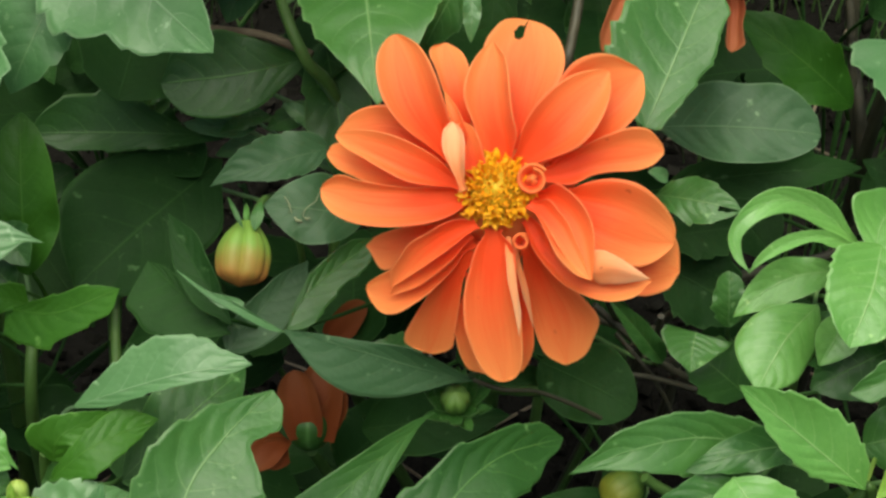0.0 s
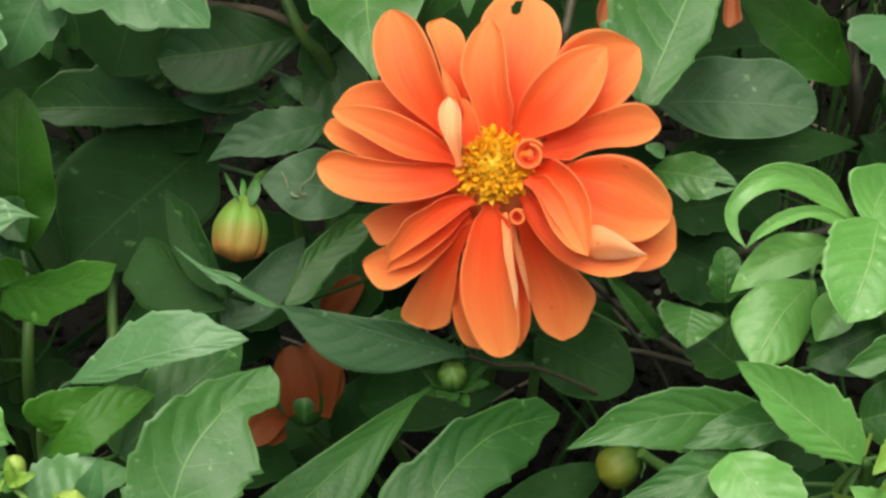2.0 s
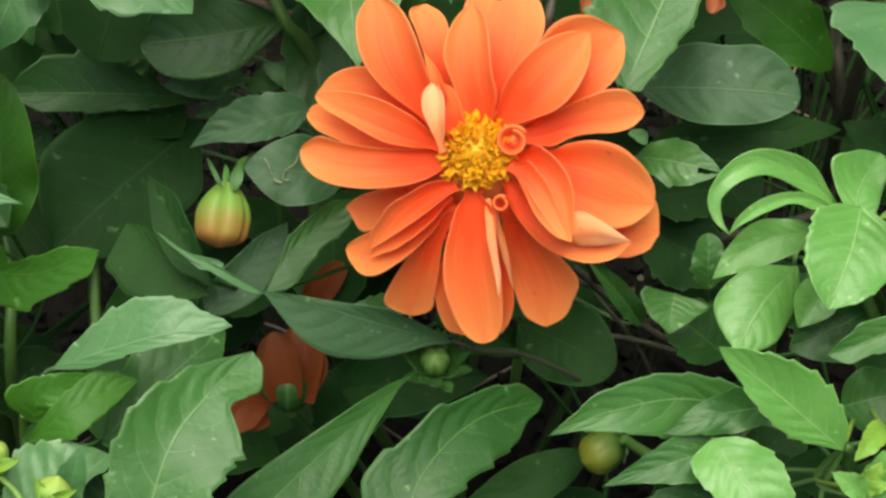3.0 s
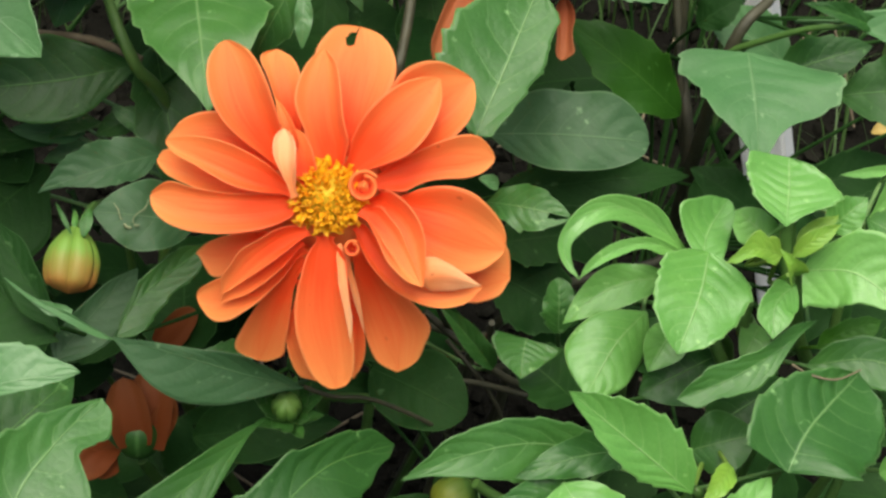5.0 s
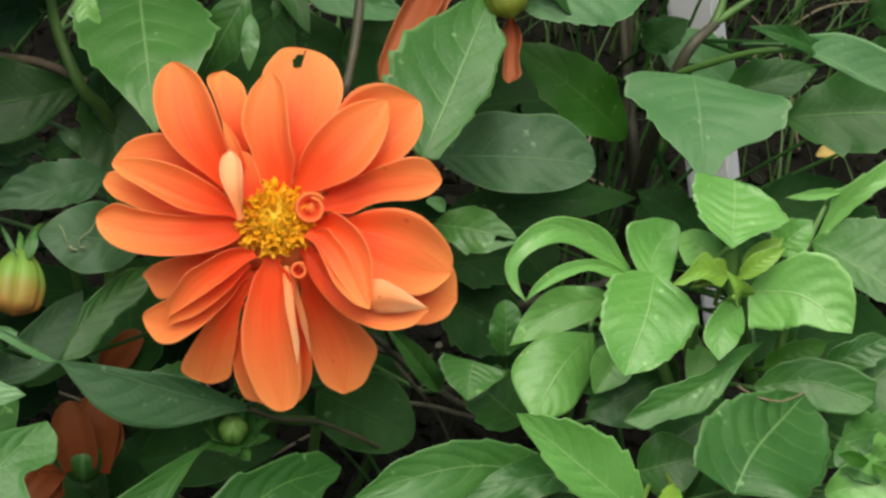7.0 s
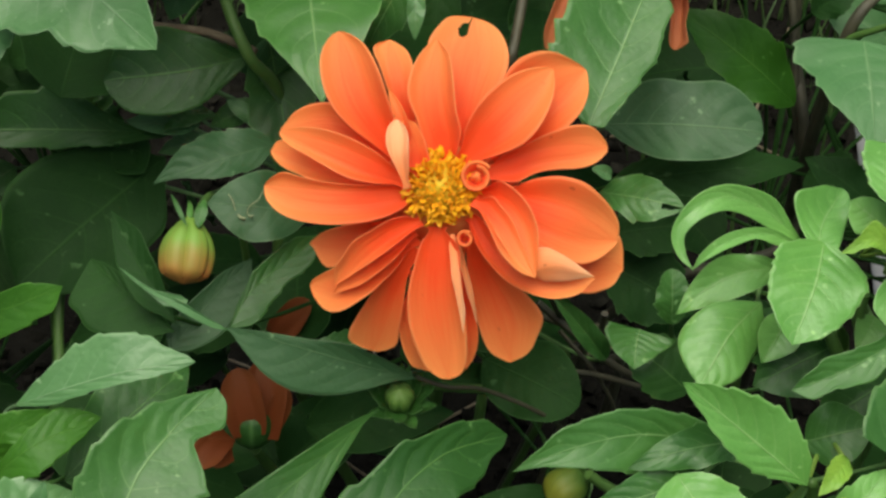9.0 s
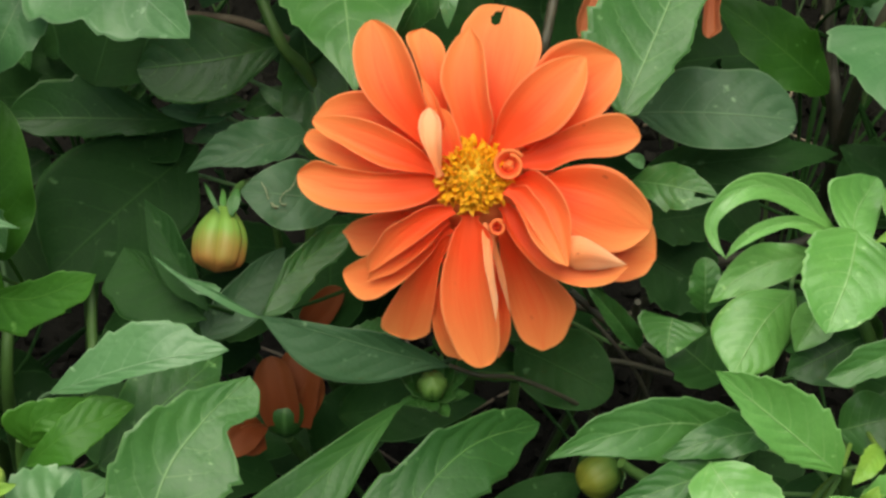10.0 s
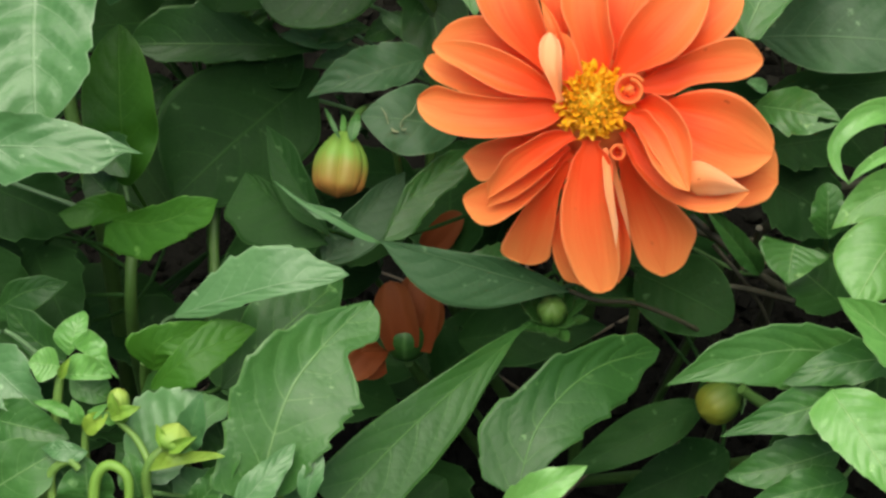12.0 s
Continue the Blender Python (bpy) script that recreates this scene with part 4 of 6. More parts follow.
leaf(dahlia, (0.0466, 0.0580, 0.2847), (0.0900, 0.0496, 0.2907), 0.0238, SHADY, fold=5, teeth=0, quilt=0.005, ruffle=0.03, nu=56, nv=7, sides=((0.00, 0.03, 0.13, 0.27, 0.38, 0.45, 0.51, 0.55, 0.56, 0.56, 0.54, 0.49, 0.42, 0.33, 0.24, 0.15, 0.00), (0.00, 0.02, 0.07, 0.15, 0.23, 0.30, 0.36, 0.41, 0.44, 0.44, 0.41, 0.37, 0.31, 0.24, 0.17, 0.11, 0.00)))
leaf(dahlia, (0.0502, 0.0595, 0.2592), (0.1065, 0.0604, 0.2667), 0.0142, OLD_SHADED, peak=0.45, fold=8, teeth=4)
leaf(dahlia, (0.1071, 0.0872, 0.2639), (0.0708, 0.0971, 0.2931), 0.0196, LUSH, peak=0.45, fold=14)
leaf(dahlia, (0.0462, 0.0266, 0.2968), (0.0410, 0.0245, 0.3017), 0.0038, GREY, petiole=False, teeth=0, blunt=0.5)
leaf(dahlia, (0.0439, 0.0302, 0.2867), (0.0656, 0.0203, 0.2912), 0.0126, BROAD, peak=0.5, fold=8, teeth=4, hole=[(0.86, -0.2, 0.12, 0.22)], nu=44, nv=10)
leaf(dahlia, (0.0516, 0.0520, 0.2458), (0.0761, 0.0545, 0.2479), 0.0180, OLD_SHADED)
leaf(dahlia, (0.0509, 0.0526, 0.2328), (0.0775, 0.0415, 0.2228), 0.0249, OLD_SHADED)
leaf(dahlia, (0.0312, 0.1003, 0.3027), (0.0344, 0.0800, 0.2844), 0.0241, OLD_SHADED, teeth=0, petiole=False)
leaf(dahlia, (-0.0060, 0.0874, 0.3179), (-0.0193, 0.0768, 0.2950), 0.0140, BROAD, petiole=False)
leaf(dahlia, (0.0025, 0.1091, 0.2972), (-0.0008, 0.0873, 0.2775), 0.0147, OLD_SHADED)
leaf(dahlia, (-0.0687, 0.1193, 0.2928), (-0.0770, 0.1057, 0.2806), 0.0149, DULL)
leaf(dahlia, (-0.0498, 0.0797, 0.3245), (-0.0475, 0.0695, 0.3153), 0.0070, YOUNG)
leaf(dahlia, (-0.0051, 0.0795, 0.3176), (-0.0056, 0.0680, 0.3072), 0.0052, GREY, teeth=0, petiole=False)
leaf(dahlia, (-0.1060, 0.1119, 0.2458), (-0.0921, 0.0964, 0.2319), 0.0104, BROAD)
leaf(dahlia, (-0.0510, 0.0943, 0.2569), (-0.0661, 0.0896, 0.2526), 0.0084, BROAD)
leaf(dahlia, (-0.1182, 0.1229, 0.2557), (-0.1286, 0.1106, 0.2447), 0.0104, BROAD)
leaf(dahlia, (-0.0921, 0.1139, 0.2476), (-0.1121, 0.1188, 0.2520), 0.0080, DULL)
leaf(dahlia, (-0.0670, 0.0939, 0.2430), (-0.0824, 0.0907, 0.2402), 0.0069, DULL)
leaf(dahlia, (-0.1269, 0.0945, 0.2301), (-0.1391, 0.0880, 0.2243), 0.0122, BROAD)
leaf(dahlia, (-0.0271, 0.0464, 0.2272), (-0.0437, 0.0464, 0.2272), 0.0100, DULL)
tube("stem", [(-0.03, 0.12, 0.0), (-0.0945, 0.0924, 0.2014), (-0.1012, 0.1002, 0.2488), (-0.1007, 0.1056, 0.2671)], (0.0012, 0.001, 0.0008), STEM, dahlia)
tube("stem", [(0.03, 0.09, 0.0), (0.0461, 0.0442, 0.1984), (0.0361, 0.0286, 0.2381), (0.0284, 0.0094, 0.2747)], (0.0016, 0.0013, 0.001), STEM_DARK, dahlia)
tube("stem", [(0.04, 0.09, 0.0), (0.0592, 0.0506, 0.1906), (0.0410, 0.0384, 0.2200), (0.0287, 0.0350, 0.2304)], (0.0014, 0.0012, 0.001), STEM_DARK, dahlia)
tube("stem", [(0.045, 0.08, 0.0), (0.0585, 0.0503, 0.1769), (0.0503, 0.0379, 0.2061), (0.0489, 0.0286, 0.2381)], (0.0014, 0.0012, 0.001), STEM_DARK, dahlia)
leaf(dahlia, (-0.0504, 0.0828, 0.2600), (-0.0603, 0.0884, 0.2650), 0.0056, GREY, teeth=3, petiole=False)
tube("stem", [(-0.0926, 0.0997, 0.2860), (-0.0790, 0.0953, 0.2874), (-0.0640, 0.0909, 0.2888), (-0.0506, 0.0853, 0.2865)], (0.0011, 0.0012, 0.0013), DRY, dahlia)
# a green stem; the dark material gives it the shade below the flower
tube("stem", [(-0.0055, -0.0154, 0.2644), (0.0026, -0.0143, 0.2587), (0.0135, -0.0100, 0.2518), (0.0315, -0.0045, 0.2325), (0.0452, 0.0179, 0.1881)], (0.0006, 0.0006, 0.0007), STEM_DARK, dahlia)
tube("stem", [(0.0296, 0.0310, 0.2403), (0.0412, 0.0264, 0.2307), (0.0534, 0.0248, 0.2185), (0.0671, 0.0317, 0.2005)], (0.0011, 0.0012, 0.0013), STEM_DARK, dahlia)
tube("stem", [(0.0342, 0.0216, 0.2211), (0.0466, 0.0219, 0.2187), (0.0609, 0.0255, 0.2084)], (0.0008, 0.0009, 0.001), STEM_DARK, dahlia)
tube("stem", [(0.0370, 0.0327, 0.2256), (0.0505, 0.0230, 0.2115), (0.0580, 0.0264, 0.1823)], (0.0007, 0.0007, 0.0008), STEM_DARK, dahlia)
leaf(dahlia, (-0.0961, 0.0923, 0.2417), (-0.1055, 0.0875, 0.2373), 0.0051, YOUNG, teeth=3, petiole=False)
leaf(dahlia, (-0.1078, 0.1164, 0.2499), (-0.0973, 0.1197, 0.2528), 0.0042, YOUNG, teeth=3, petiole=False)
leaf(dahlia, (-0.0961, 0.1034, 0.2516), (-0.1009, 0.0996, 0.2482), 0.0038, YOUNG, teeth=3, petiole=False)
leaf(dahlia, (-0.1334, 0.1032, 0.2784), (-0.1276, 0.0921, 0.2684), 0.0076, BROAD, petiole=False)

MINE = plain_material("leaf_mine", (0.13, 0.17, 0.08), (0.24, 0.27, 0.14), 300, 0.6)
for line, size in (([(-0.0553, 0.0247, 0.2918), (-0.0542, 0.0235, 0.2909), (-0.0538, 0.0225, 0.2902), (-0.0533, 0.0212, 0.2890)], (0.00012, 0.0002, 0.00012)),
                   ([(-0.0526, 0.0205, 0.2884), (-0.0518, 0.0198, 0.2878), (-0.0506, 0.0197, 0.2877)], (0.00025, 0.0004, 0.0003)),
                   ([(-0.0459, 0.0258, 0.2924), (-0.0472, 0.0236, 0.2908), (-0.0488, 0.0226, 0.2903), (-0.0500, 0.0216, 0.2894), (-0.0502, 0.0205, 0.2884)], (0.00012, 0.00022, 0.00014, 0.0002)),
                   ([(-0.0500, 0.0204, 0.2883), (-0.0493, 0.0200, 0.2881), (-0.0485, 0.0203, 0.2882)], (0.0002, 0.00038, 0.0002))):
    tube("mine_trail", line, size, MINE, mined, "pale winding leaf-miner trail", 6, 5)

# ---- dull broad-leaved dahlia beside it ----
side = plant("dahlia_plant", -0.17, 0.10, "broad-leaved dahlia plant with pale toothed leaves", "dahlia", [
    ([(-0.17, 0.10, 0.0), (-0.1440, 0.0442, 0.1983), (-0.1512, 0.0666, 0.2589), (-0.1499, 0.0950, 0.3114)], 0.0036),
    ([(-0.16, 0.10, 0.0), (-0.1315, 0.0107, 0.2086), (-0.1278, 0.0221, 0.2457)], 0.003),
    ([(-0.17, 0.09, 0.0), (-0.1149, 0.0290, 0.1846), (-0.1108, 0.0480, 0.2152), (-0.1081, 0.0875, 0.2373)], 0.0026),
])
grown(side, "leaf", [(-0.1070, 0.0743, 0.3466), (-0.0915, 0.0535, 0.3413), (-0.0711, 0.0313, 0.3374)], (0.1, 0.6, 1.3, 2.3, 3.7, 5.2, 6.9, 8.7, 10.5, 12.2, 13.7, 15.0, 14.6, 12.4, 10.4, 8.2, 6.5, 4.9, 3.6, 2.7, 1.2, 0.4), (11.9, 21.6, 21.9, 22.2, 22.5, 23.0, 23.6, 24.3, 25.2, 23.4, 21.1, 15.6, 15.0, 14.4, 13.0, 9.6, 7.0, 4.9, 3.2, 1.9, 0.7, 0.2), GREY, fold=0.06, quilt=0.010, tilt=0.08, teeth=7, tooth=0.10, nu=72)
grown(side, "leaf", [(-0.1298, 0.0043, 0.2700), (-0.1148, -0.0017, 0.2754), (-0.0972, -0.0009, 0.2842)], (0.1, 0.1, 0.3, 0.6, 1.0, 1.8, 2.6, 3.4, 4.0, 4.4, 4.7, 4.8, 4.7, 4.6, 4.4, 3.8, 3.2, 2.3, 1.5, 0.8, 0.3, 0.1), (7.0, 7.1, 7.3, 7.6, 8.0, 8.4, 9.0, 9.0, 9.2, 8.9, 7.5, 6.6, 6.0, 5.7, 5.5, 5.4, 5.3, 4.4, 3.0, 1.6, 0.7, 0.2), LUSH, fold=0.06, teeth=4, tooth=0.12, nu=72)
grown(side, "leaf", [(-0.1237, 0.0063, 0.2691), (-0.1314, 0.0037, 0.2749), (-0.1412, 0.0015, 0.2756)], (0.1, 0.4, 1.1, 1.9, 2.8, 3.6, 4.1, 4.5, 4.7, 4.7, 4.6, 3.2, 1.4, 0.3), (0.3, 1.3, 2.9, 4.8, 4.8, 4.7, 4.2, 3.3, 2.5, 1.8, 1.2, 0.7, 0.3, 0.1), LUSH, teeth=3, tooth=0.12, nu=72)
grown(side, "leaf", [(-0.1642, -0.0091, 0.2445), (-0.1538, -0.0069, 0.2519), (-0.1409, -0.0059, 0.2555)], (0.3, 1.1, 2.2, 4.2, 3.8, 3.3, 1.6, 0.4), (0.8, 3.4, 5.3, 5.6, 5.3, 3.9, 1.8, 0.5), DEEP, stalk=False)
grown(side, "leaf", [(-0.1402, -0.0243, 0.2443), (-0.1489, -0.0210, 0.2500), (-0.1560, -0.0154, 0.2577)], (0.7, 2.7, 4.4, 4.0, 4.2, 3.1, 1.5, 0.4), (0.7, 2.9, 5.8, 6.1, 5.8, 5.0, 2.3, 0.6), DEEP, stalk=False)
leaf(side, (-0.1146, 0.0687, 0.3280), (-0.1289, 0.0469, 0.3084), 0.0226, DULL, teeth=6)
leaf(side, (-0.1439, 0.0549, 0.3291), (-0.1407, -0.0020, 0.3115), 0.0422, GREY, quilt=0.017, ruffle=0.03, teeth=8, tooth=0.13, nu=56, nv=7, sides=((0.00, 0.07, 0.25, 0.34, 0.39, 0.42, 0.45, 0.48, 0.41, 0.41, 0.38, 0.38, 0.30, 0.18, 0.08, 0.02, 0.00), (0.00, 0.03, 0.13, 0.27, 0.38, 0.44, 0.49, 0.52, 0.54, 0.53, 0.50, 0.45, 0.39, 0.30, 0.20, 0.08, 0.00)))
leaf(side, (-0.1754, -0.0016, 0.3051), (-0.1132, -0.0091, 0.3118), 0.0182, GREY, fold=8, teeth=8, tooth=0.13, quilt=0.007, ruffle=0.03, nu=56, nv=7, sides=((0.00, 0.02, 0.07, 0.16, 0.26, 0.37, 0.43, 0.45, 0.46, 0.45, 0.42, 0.33, 0.23, 0.12, 0.05, 0.01, 0.00), (0.00, 0.02, 0.07, 0.16, 0.27, 0.38, 0.42, 0.42, 0.54, 0.38, 0.36, 0.37, 0.32, 0.01, 0.01, 0.01, 0.00)))
leaf(side, (-0.1276, 0.0240, 0.2608), (-0.1281, 0.0499, 0.2977), 0.0214, LUSH, peak=0.5, blunt=0.75, teeth=0, fold=10)
leaf(side, (-0.1296, 0.0151, 0.2663), (-0.1373, 0.0208, 0.2715), 0.0105, DEEP, teeth=4)
leaf(side, (-0.1722, 0.0317, 0.2544), (-0.1432, 0.0223, 0.2458), 0.0253, OLD_SHADED, teeth=4)
leaf(side, (-0.1585, 0.0239, 0.2338), (-0.1451, -0.0015, 0.2244), 0.0237, OLD_SHADED, teeth=4)
leaf(side, (-0.1756, 0.0175, 0.2415), (-0.1563, 0.0032, 0.2287), 0.0190, OLD_SHADED, teeth=4)
leaf(side, (-0.1779, -0.0030, 0.2365), (-0.1493, -0.0123, 0.2282), 0.0187, OLD_SHADED, teeth=4)
leaf(side, (-0.1081, 0.1053, 0.2534), (-0.1372, 0.1117, 0.2591), 0.0188, OLD_SHADED)
leaf(side, (-0.1252, 0.1031, 0.2648), (-0.1035, 0.1057, 0.2806), 0.0135, OLD_SHADED)
leaf(side, (-0.1046, 0.1028, 0.2511), (-0.0954, 0.1055, 0.2602), 0.0086, BROAD)
leaf(side, (-0.1332, 0.0274, 0.2774), (-0.1246, 0.0161, 0.2739), 0.0122, BROAD)

# ---- leafy dahlia in front, with unopened buds ----
front = plant("dahlia_plant", -0.13, -0.02, "bright green leafy dahlia plant with small unopened buds", "dahlia", [
    ([(-0.13, -0.02, 0.0), (-0.1069, -0.0521, 0.2327), (-0.1131, -0.0477, 0.2569), (-0.1118, -0.0481, 0.2767)], 0.003, STEM_PALE),
    ([(-0.13, -0.03, 0.0), (-0.1369, -0.0812, 0.2334), (-0.1313, -0.0717, 0.2756), (-0.1290, -0.0625, 0.2906)], 0.0022, STEM_PALE),
    ([(-0.125, -0.03, 0.0), (-0.1042, -0.0927, 0.2500), (-0.1068, -0.0876, 0.2747), (-0.1055, -0.0842, 0.2846), (-0.1004, -0.0806, 0.2878)], 0.0020, STEM_PALE),
    ([(-0.12, -0.02, 0.0), (-0.0798, -0.0712, 0.2290), (-0.0802, -0.0692, 0.2577)], 0.0024, STEM_PALE),
    ([(-0.1059, -0.0829, 0.2831), (-0.1095, -0.0774, 0.2853), (-0.1149, -0.0729, 0.2866)], 0.0013, STEM_PALE),
    ([(-0.1226, -0.0846, 0.2654), (-0.1230, -0.0745, 0.2798), (-0.1212, -0.0716, 0.2851)], 0.0014, STEM_PALE),
])
grown(front, "leaf", [(-0.0808, -0.0888, 0.2750), (-0.0738, -0.0695, 0.2897), (-0.0656, -0.0563, 0.2935), (-0.0546, -0.0429, 0.2948)], (9.8, 11.5, 11.4, 11.2, 11.3, 12.4, 12.3, 12.2, 9.9, 7.8, 5.2, 3.1, 1.4, 0.4), (1.2, 3.8, 8.4, 10.0, 12.1, 13.9, 15.2, 15.7, 15.5, 6.6, 6.7, 8.2, 6.2, 4.0), BROAD, fold=0.16, quilt=0.011, teeth=9, tooth=0.12, nu=72)
grown(front, "leaf", [(-0.1038, -0.0449, 0.2903), (-0.0905, -0.0441, 0.2964), (-0.0749, -0.0436, 0.3023), (-0.0593, -0.0408, 0.3021)], (0.1, 0.5, 1.1, 1.9, 2.9, 4.0, 5.1, 6.3, 7.6, 8.9, 9.5, 10.1, 10.1, 9.2, 8.5, 7.6, 4.7, 3.7, 2.7, 2.0, 0.8, 0.3), (0.1, 0.3, 0.7, 1.2, 1.8, 2.6, 2.9, 2.9, 2.8, 2.7, 2.5, 2.7, 2.7, 2.7, 2.6, 2.3, 1.9, 1.6, 1.1, 0.7, 0.3, 0.1), GREY, fold=-0.1, quilt=0.011, tilt=-0.1, teeth=7, tooth=0.10, nu=72)
grown(front, "leaf", [(-0.1087, -0.0548, 0.2815), (-0.1055, -0.0522, 0.2891), (-0.0931, -0.0455, 0.2898)], (0.5, 1.8, 3.2, 5.3, 7.4, 6.2, 4.6, 3.8, 3.1, 2.3, 1.6, 0.9, 0.4, 0.1), (0.3, 1.9, 4.0, 4.9, 5.0, 5.0, 4.6, 3.9, 3.0, 2.3, 1.7, 1.0, 0.4, 0.1), LUSH, fold=0.05, tilt=0.25, teeth=7, tooth=0.10, nu=72)
grown(front, "leaf", [(-0.1089, -0.0592, 0.2801), (-0.0979, -0.0549, 0.2881), (-0.0830, -0.0457, 0.2869)], (0.2, 0.8, 1.6, 2.0, 2.5, 3.2, 4.0, 4.9, 5.9, 5.4, 4.1, 2.8, 1.4, 0.3), (0.3, 1.4, 3.2, 4.8, 5.8, 6.6, 6.3, 5.6, 4.7, 3.7, 2.5, 1.4, 0.7, 0.2), LUSH, fold=0.05, tilt=-0.2, teeth=7, tooth=0.10, nu=72)
grown(front, "leaf", [(-0.0989, -0.0794, 0.2539), (-0.1066, -0.0748, 0.2634), (-0.1174, -0.0692, 0.2711)], (0.1, 0.4, 0.9, 1.6, 2.4, 3.0, 3.5, 3.9, 4.1, 3.8, 3.5, 3.3, 1.5, 0.4), (0.2, 0.8, 1.9, 3.1, 3.8, 3.9, 4.2, 4.6, 4.2, 3.7, 3.2, 2.8, 1.4, 0.4), BROAD, stalk=False)
grown(front, "leaf", [(-0.1265, -0.0795, 0.2538), (-0.1313, -0.0734, 0.2647), (-0.1364, -0.0673, 0.2729)], (0.2, 0.8, 1.8, 3.1, 4.6, 4.9, 4.8, 4.8, 4.7, 4.1, 3.5, 2.9, 1.3, 0.3), (0.1, 0.5, 1.2, 2.0, 2.9, 3.2, 3.6, 4.0, 3.8, 3.2, 2.6, 1.8, 0.8, 0.2), BROAD, stalk=False)
grown(front, "leaf", [(-0.0888, -0.0756, 0.2520), (-0.0910, -0.0673, 0.2648), (-0.0942, -0.0611, 0.2730)], (0.8, 3.4, 6.2, 6.3, 6.2, 5.2, 3.5, 1.1), (1.1, 4.4, 4.9, 4.8, 4.3, 3.2, 2.3, 0.6), DEEP, stalk=False)
leaf(front, (-0.1134, -0.0504, 0.2679), (-0.0989, -0.0600, 0.2741), 0.0125, BROAD, teeth=0)
leaf(front, (-0.0944, -0.0474, 0.2638), (-0.0643, -0.0159, 0.2707), 0.0202, DEEP, teeth=4, peak=0.5, fold=10)
leaf(front, (-0.1103, -0.0827, 0.2751), (-0.0889, -0.0612, 0.2784), 0.0193, GREY, fold=10, teeth=8, tooth=0.13, quilt=0.007, ruffle=0.03, nu=56, nv=7, sides=((0.00, 0.05, 0.22, 0.41, 0.53, 0.62, 0.69, 0.73, 0.72, 0.67, 0.60, 0.52, 0.27, 0.23, 0.06, 0.01, 0.00), (0.00, 0.02, 0.10, 0.21, 0.31, 0.33, 0.31, 0.26, 0.21, 0.16, 0.09, 0.09, 0.14, 0.11, 0.05, 0.01, 0.00)))
leaf(front, (-0.0979, -0.0776, 0.2797), (-0.0938, -0.0693, 0.2926), 0.0081, DULL, teeth=3, fold=25)
leaf(front, (-0.0863, -0.0952, 0.2774), (-0.0708, -0.0803, 0.2880), 0.0092, GREY, fold=12, teeth=6, tooth=0.14, quilt=0.007, petiole=False, sides=((0.00, 0.02, 0.05, 0.12, 0.20, 0.30, 0.39, 0.44, 0.41, 0.33, 0.26, 0.22, 0.18, 0.14, 0.08, 0.02, 0.00), (0.00, 0.02, 0.07, 0.16, 0.27, 0.40, 0.51, 0.56, 0.54, 0.49, 0.37, 0.36, 0.26, 0.15, 0.07, 0.02, 0.00)))
leaf(front, (-0.0687, -0.0899, 0.2767), (-0.0653, -0.0783, 0.2845), 0.0059, GREY, teeth=4, tooth=0.15, petiole=False)
leaf(front, (-0.0730, -0.0832, 0.2639), (-0.0666, -0.0764, 0.2808), 0.0081, DULL, teeth=3)
leaf(front, (-0.0983, -0.0887, 0.2671), (-0.0841, -0.0814, 0.2843), 0.0080, BROAD, teeth=4, tooth=0.2)
leaf(front, (-0.0881, -0.0805, 0.2543), (-0.1034, -0.0762, 0.2703), 0.0151, DULL, teeth=4)
leaf(front, (-0.1517, -0.0523, 0.2864), (-0.1331, -0.0688, 0.2823), 0.0150, GREY, teeth=5)
leaf(front, (-0.1477, -0.0676, 0.2793), (-0.1271, -0.0740, 0.2803), 0.0135, BROAD, teeth=4)
leaf(front, (-0.1522, -0.0869, 0.2686), (-0.1261, -0.0801, 0.2855), 0.0202, BROAD, teeth=5)
leaf(front, (-0.1202, -0.0822, 0.2863), (-0.1317, -0.0810, 0.2861), 0.0048, GREY, fold=8, teeth=0, petiole=False, sides=((0.00, 0.05, 0.22, 0.41, 0.52, 0.55, 0.57, 0.56, 0.55, 0.52, 0.48, 0.40, 0.29, 0.17, 0.07, 0.02, 0.00), (0.00, 0.03, 0.05, 0.12, 0.20, 0.30, 0.38, 0.43, 0.45, 0.45, 0.41, 0.33, 0.23, 0.13, 0.06, 0.02, 0.00)))
leaf(front, (-0.1209, -0.0890, 0.2722), (-0.1213, -0.0821, 0.2837), 0.0147, BROAD, teeth=3)
leaf(front, (-0.1054, -0.0861, 0.2842), (-0.0873, -0.0846, 0.2882), 0.0040, FRESH, fold=14, teeth=0, petiole=False, sides=((0.00, 0.05, 0.18, 0.42, 0.69, 0.90, 0.95, 0.91, 0.81, 0.71, 0.63, 0.55, 0.45, 0.32, 0.17, 0.04, 0.00), (0.00, 0.03, 0.03, 0.03, 0.06, 0.07, 0.05, 0.03, 0.03, 0.03, 0.03, 0.03, 0.03, 0.03, 0.03, 0.03, 0.00)))
leaf(front, (-0.1082, -0.0880, 0.2758), (-0.1112, -0.0811, 0.2847), 0.0079, BROAD, teeth=0)
leaf(front, (-0.1263, -0.0605, 0.2952), (-0.1232, -0.0510, 0.3010), 0.0071, YOUNG, fold=6, teeth=0, bow=0.15, quilt=0.012, petiole=False, sides=((0.00, 0.03, 0.13, 0.28, 0.46, 0.61, 0.69, 0.68, 0.62, 0.54, 0.45, 0.34, 0.23, 0.13, 0.06, 0.01, 0.00), (0.00, 0.02, 0.03, 0.07, 0.12, 0.18, 0.25, 0.32, 0.38, 0.41, 0.39, 0.35, 0.30, 0.23, 0.13, 0.04, 0.00)))
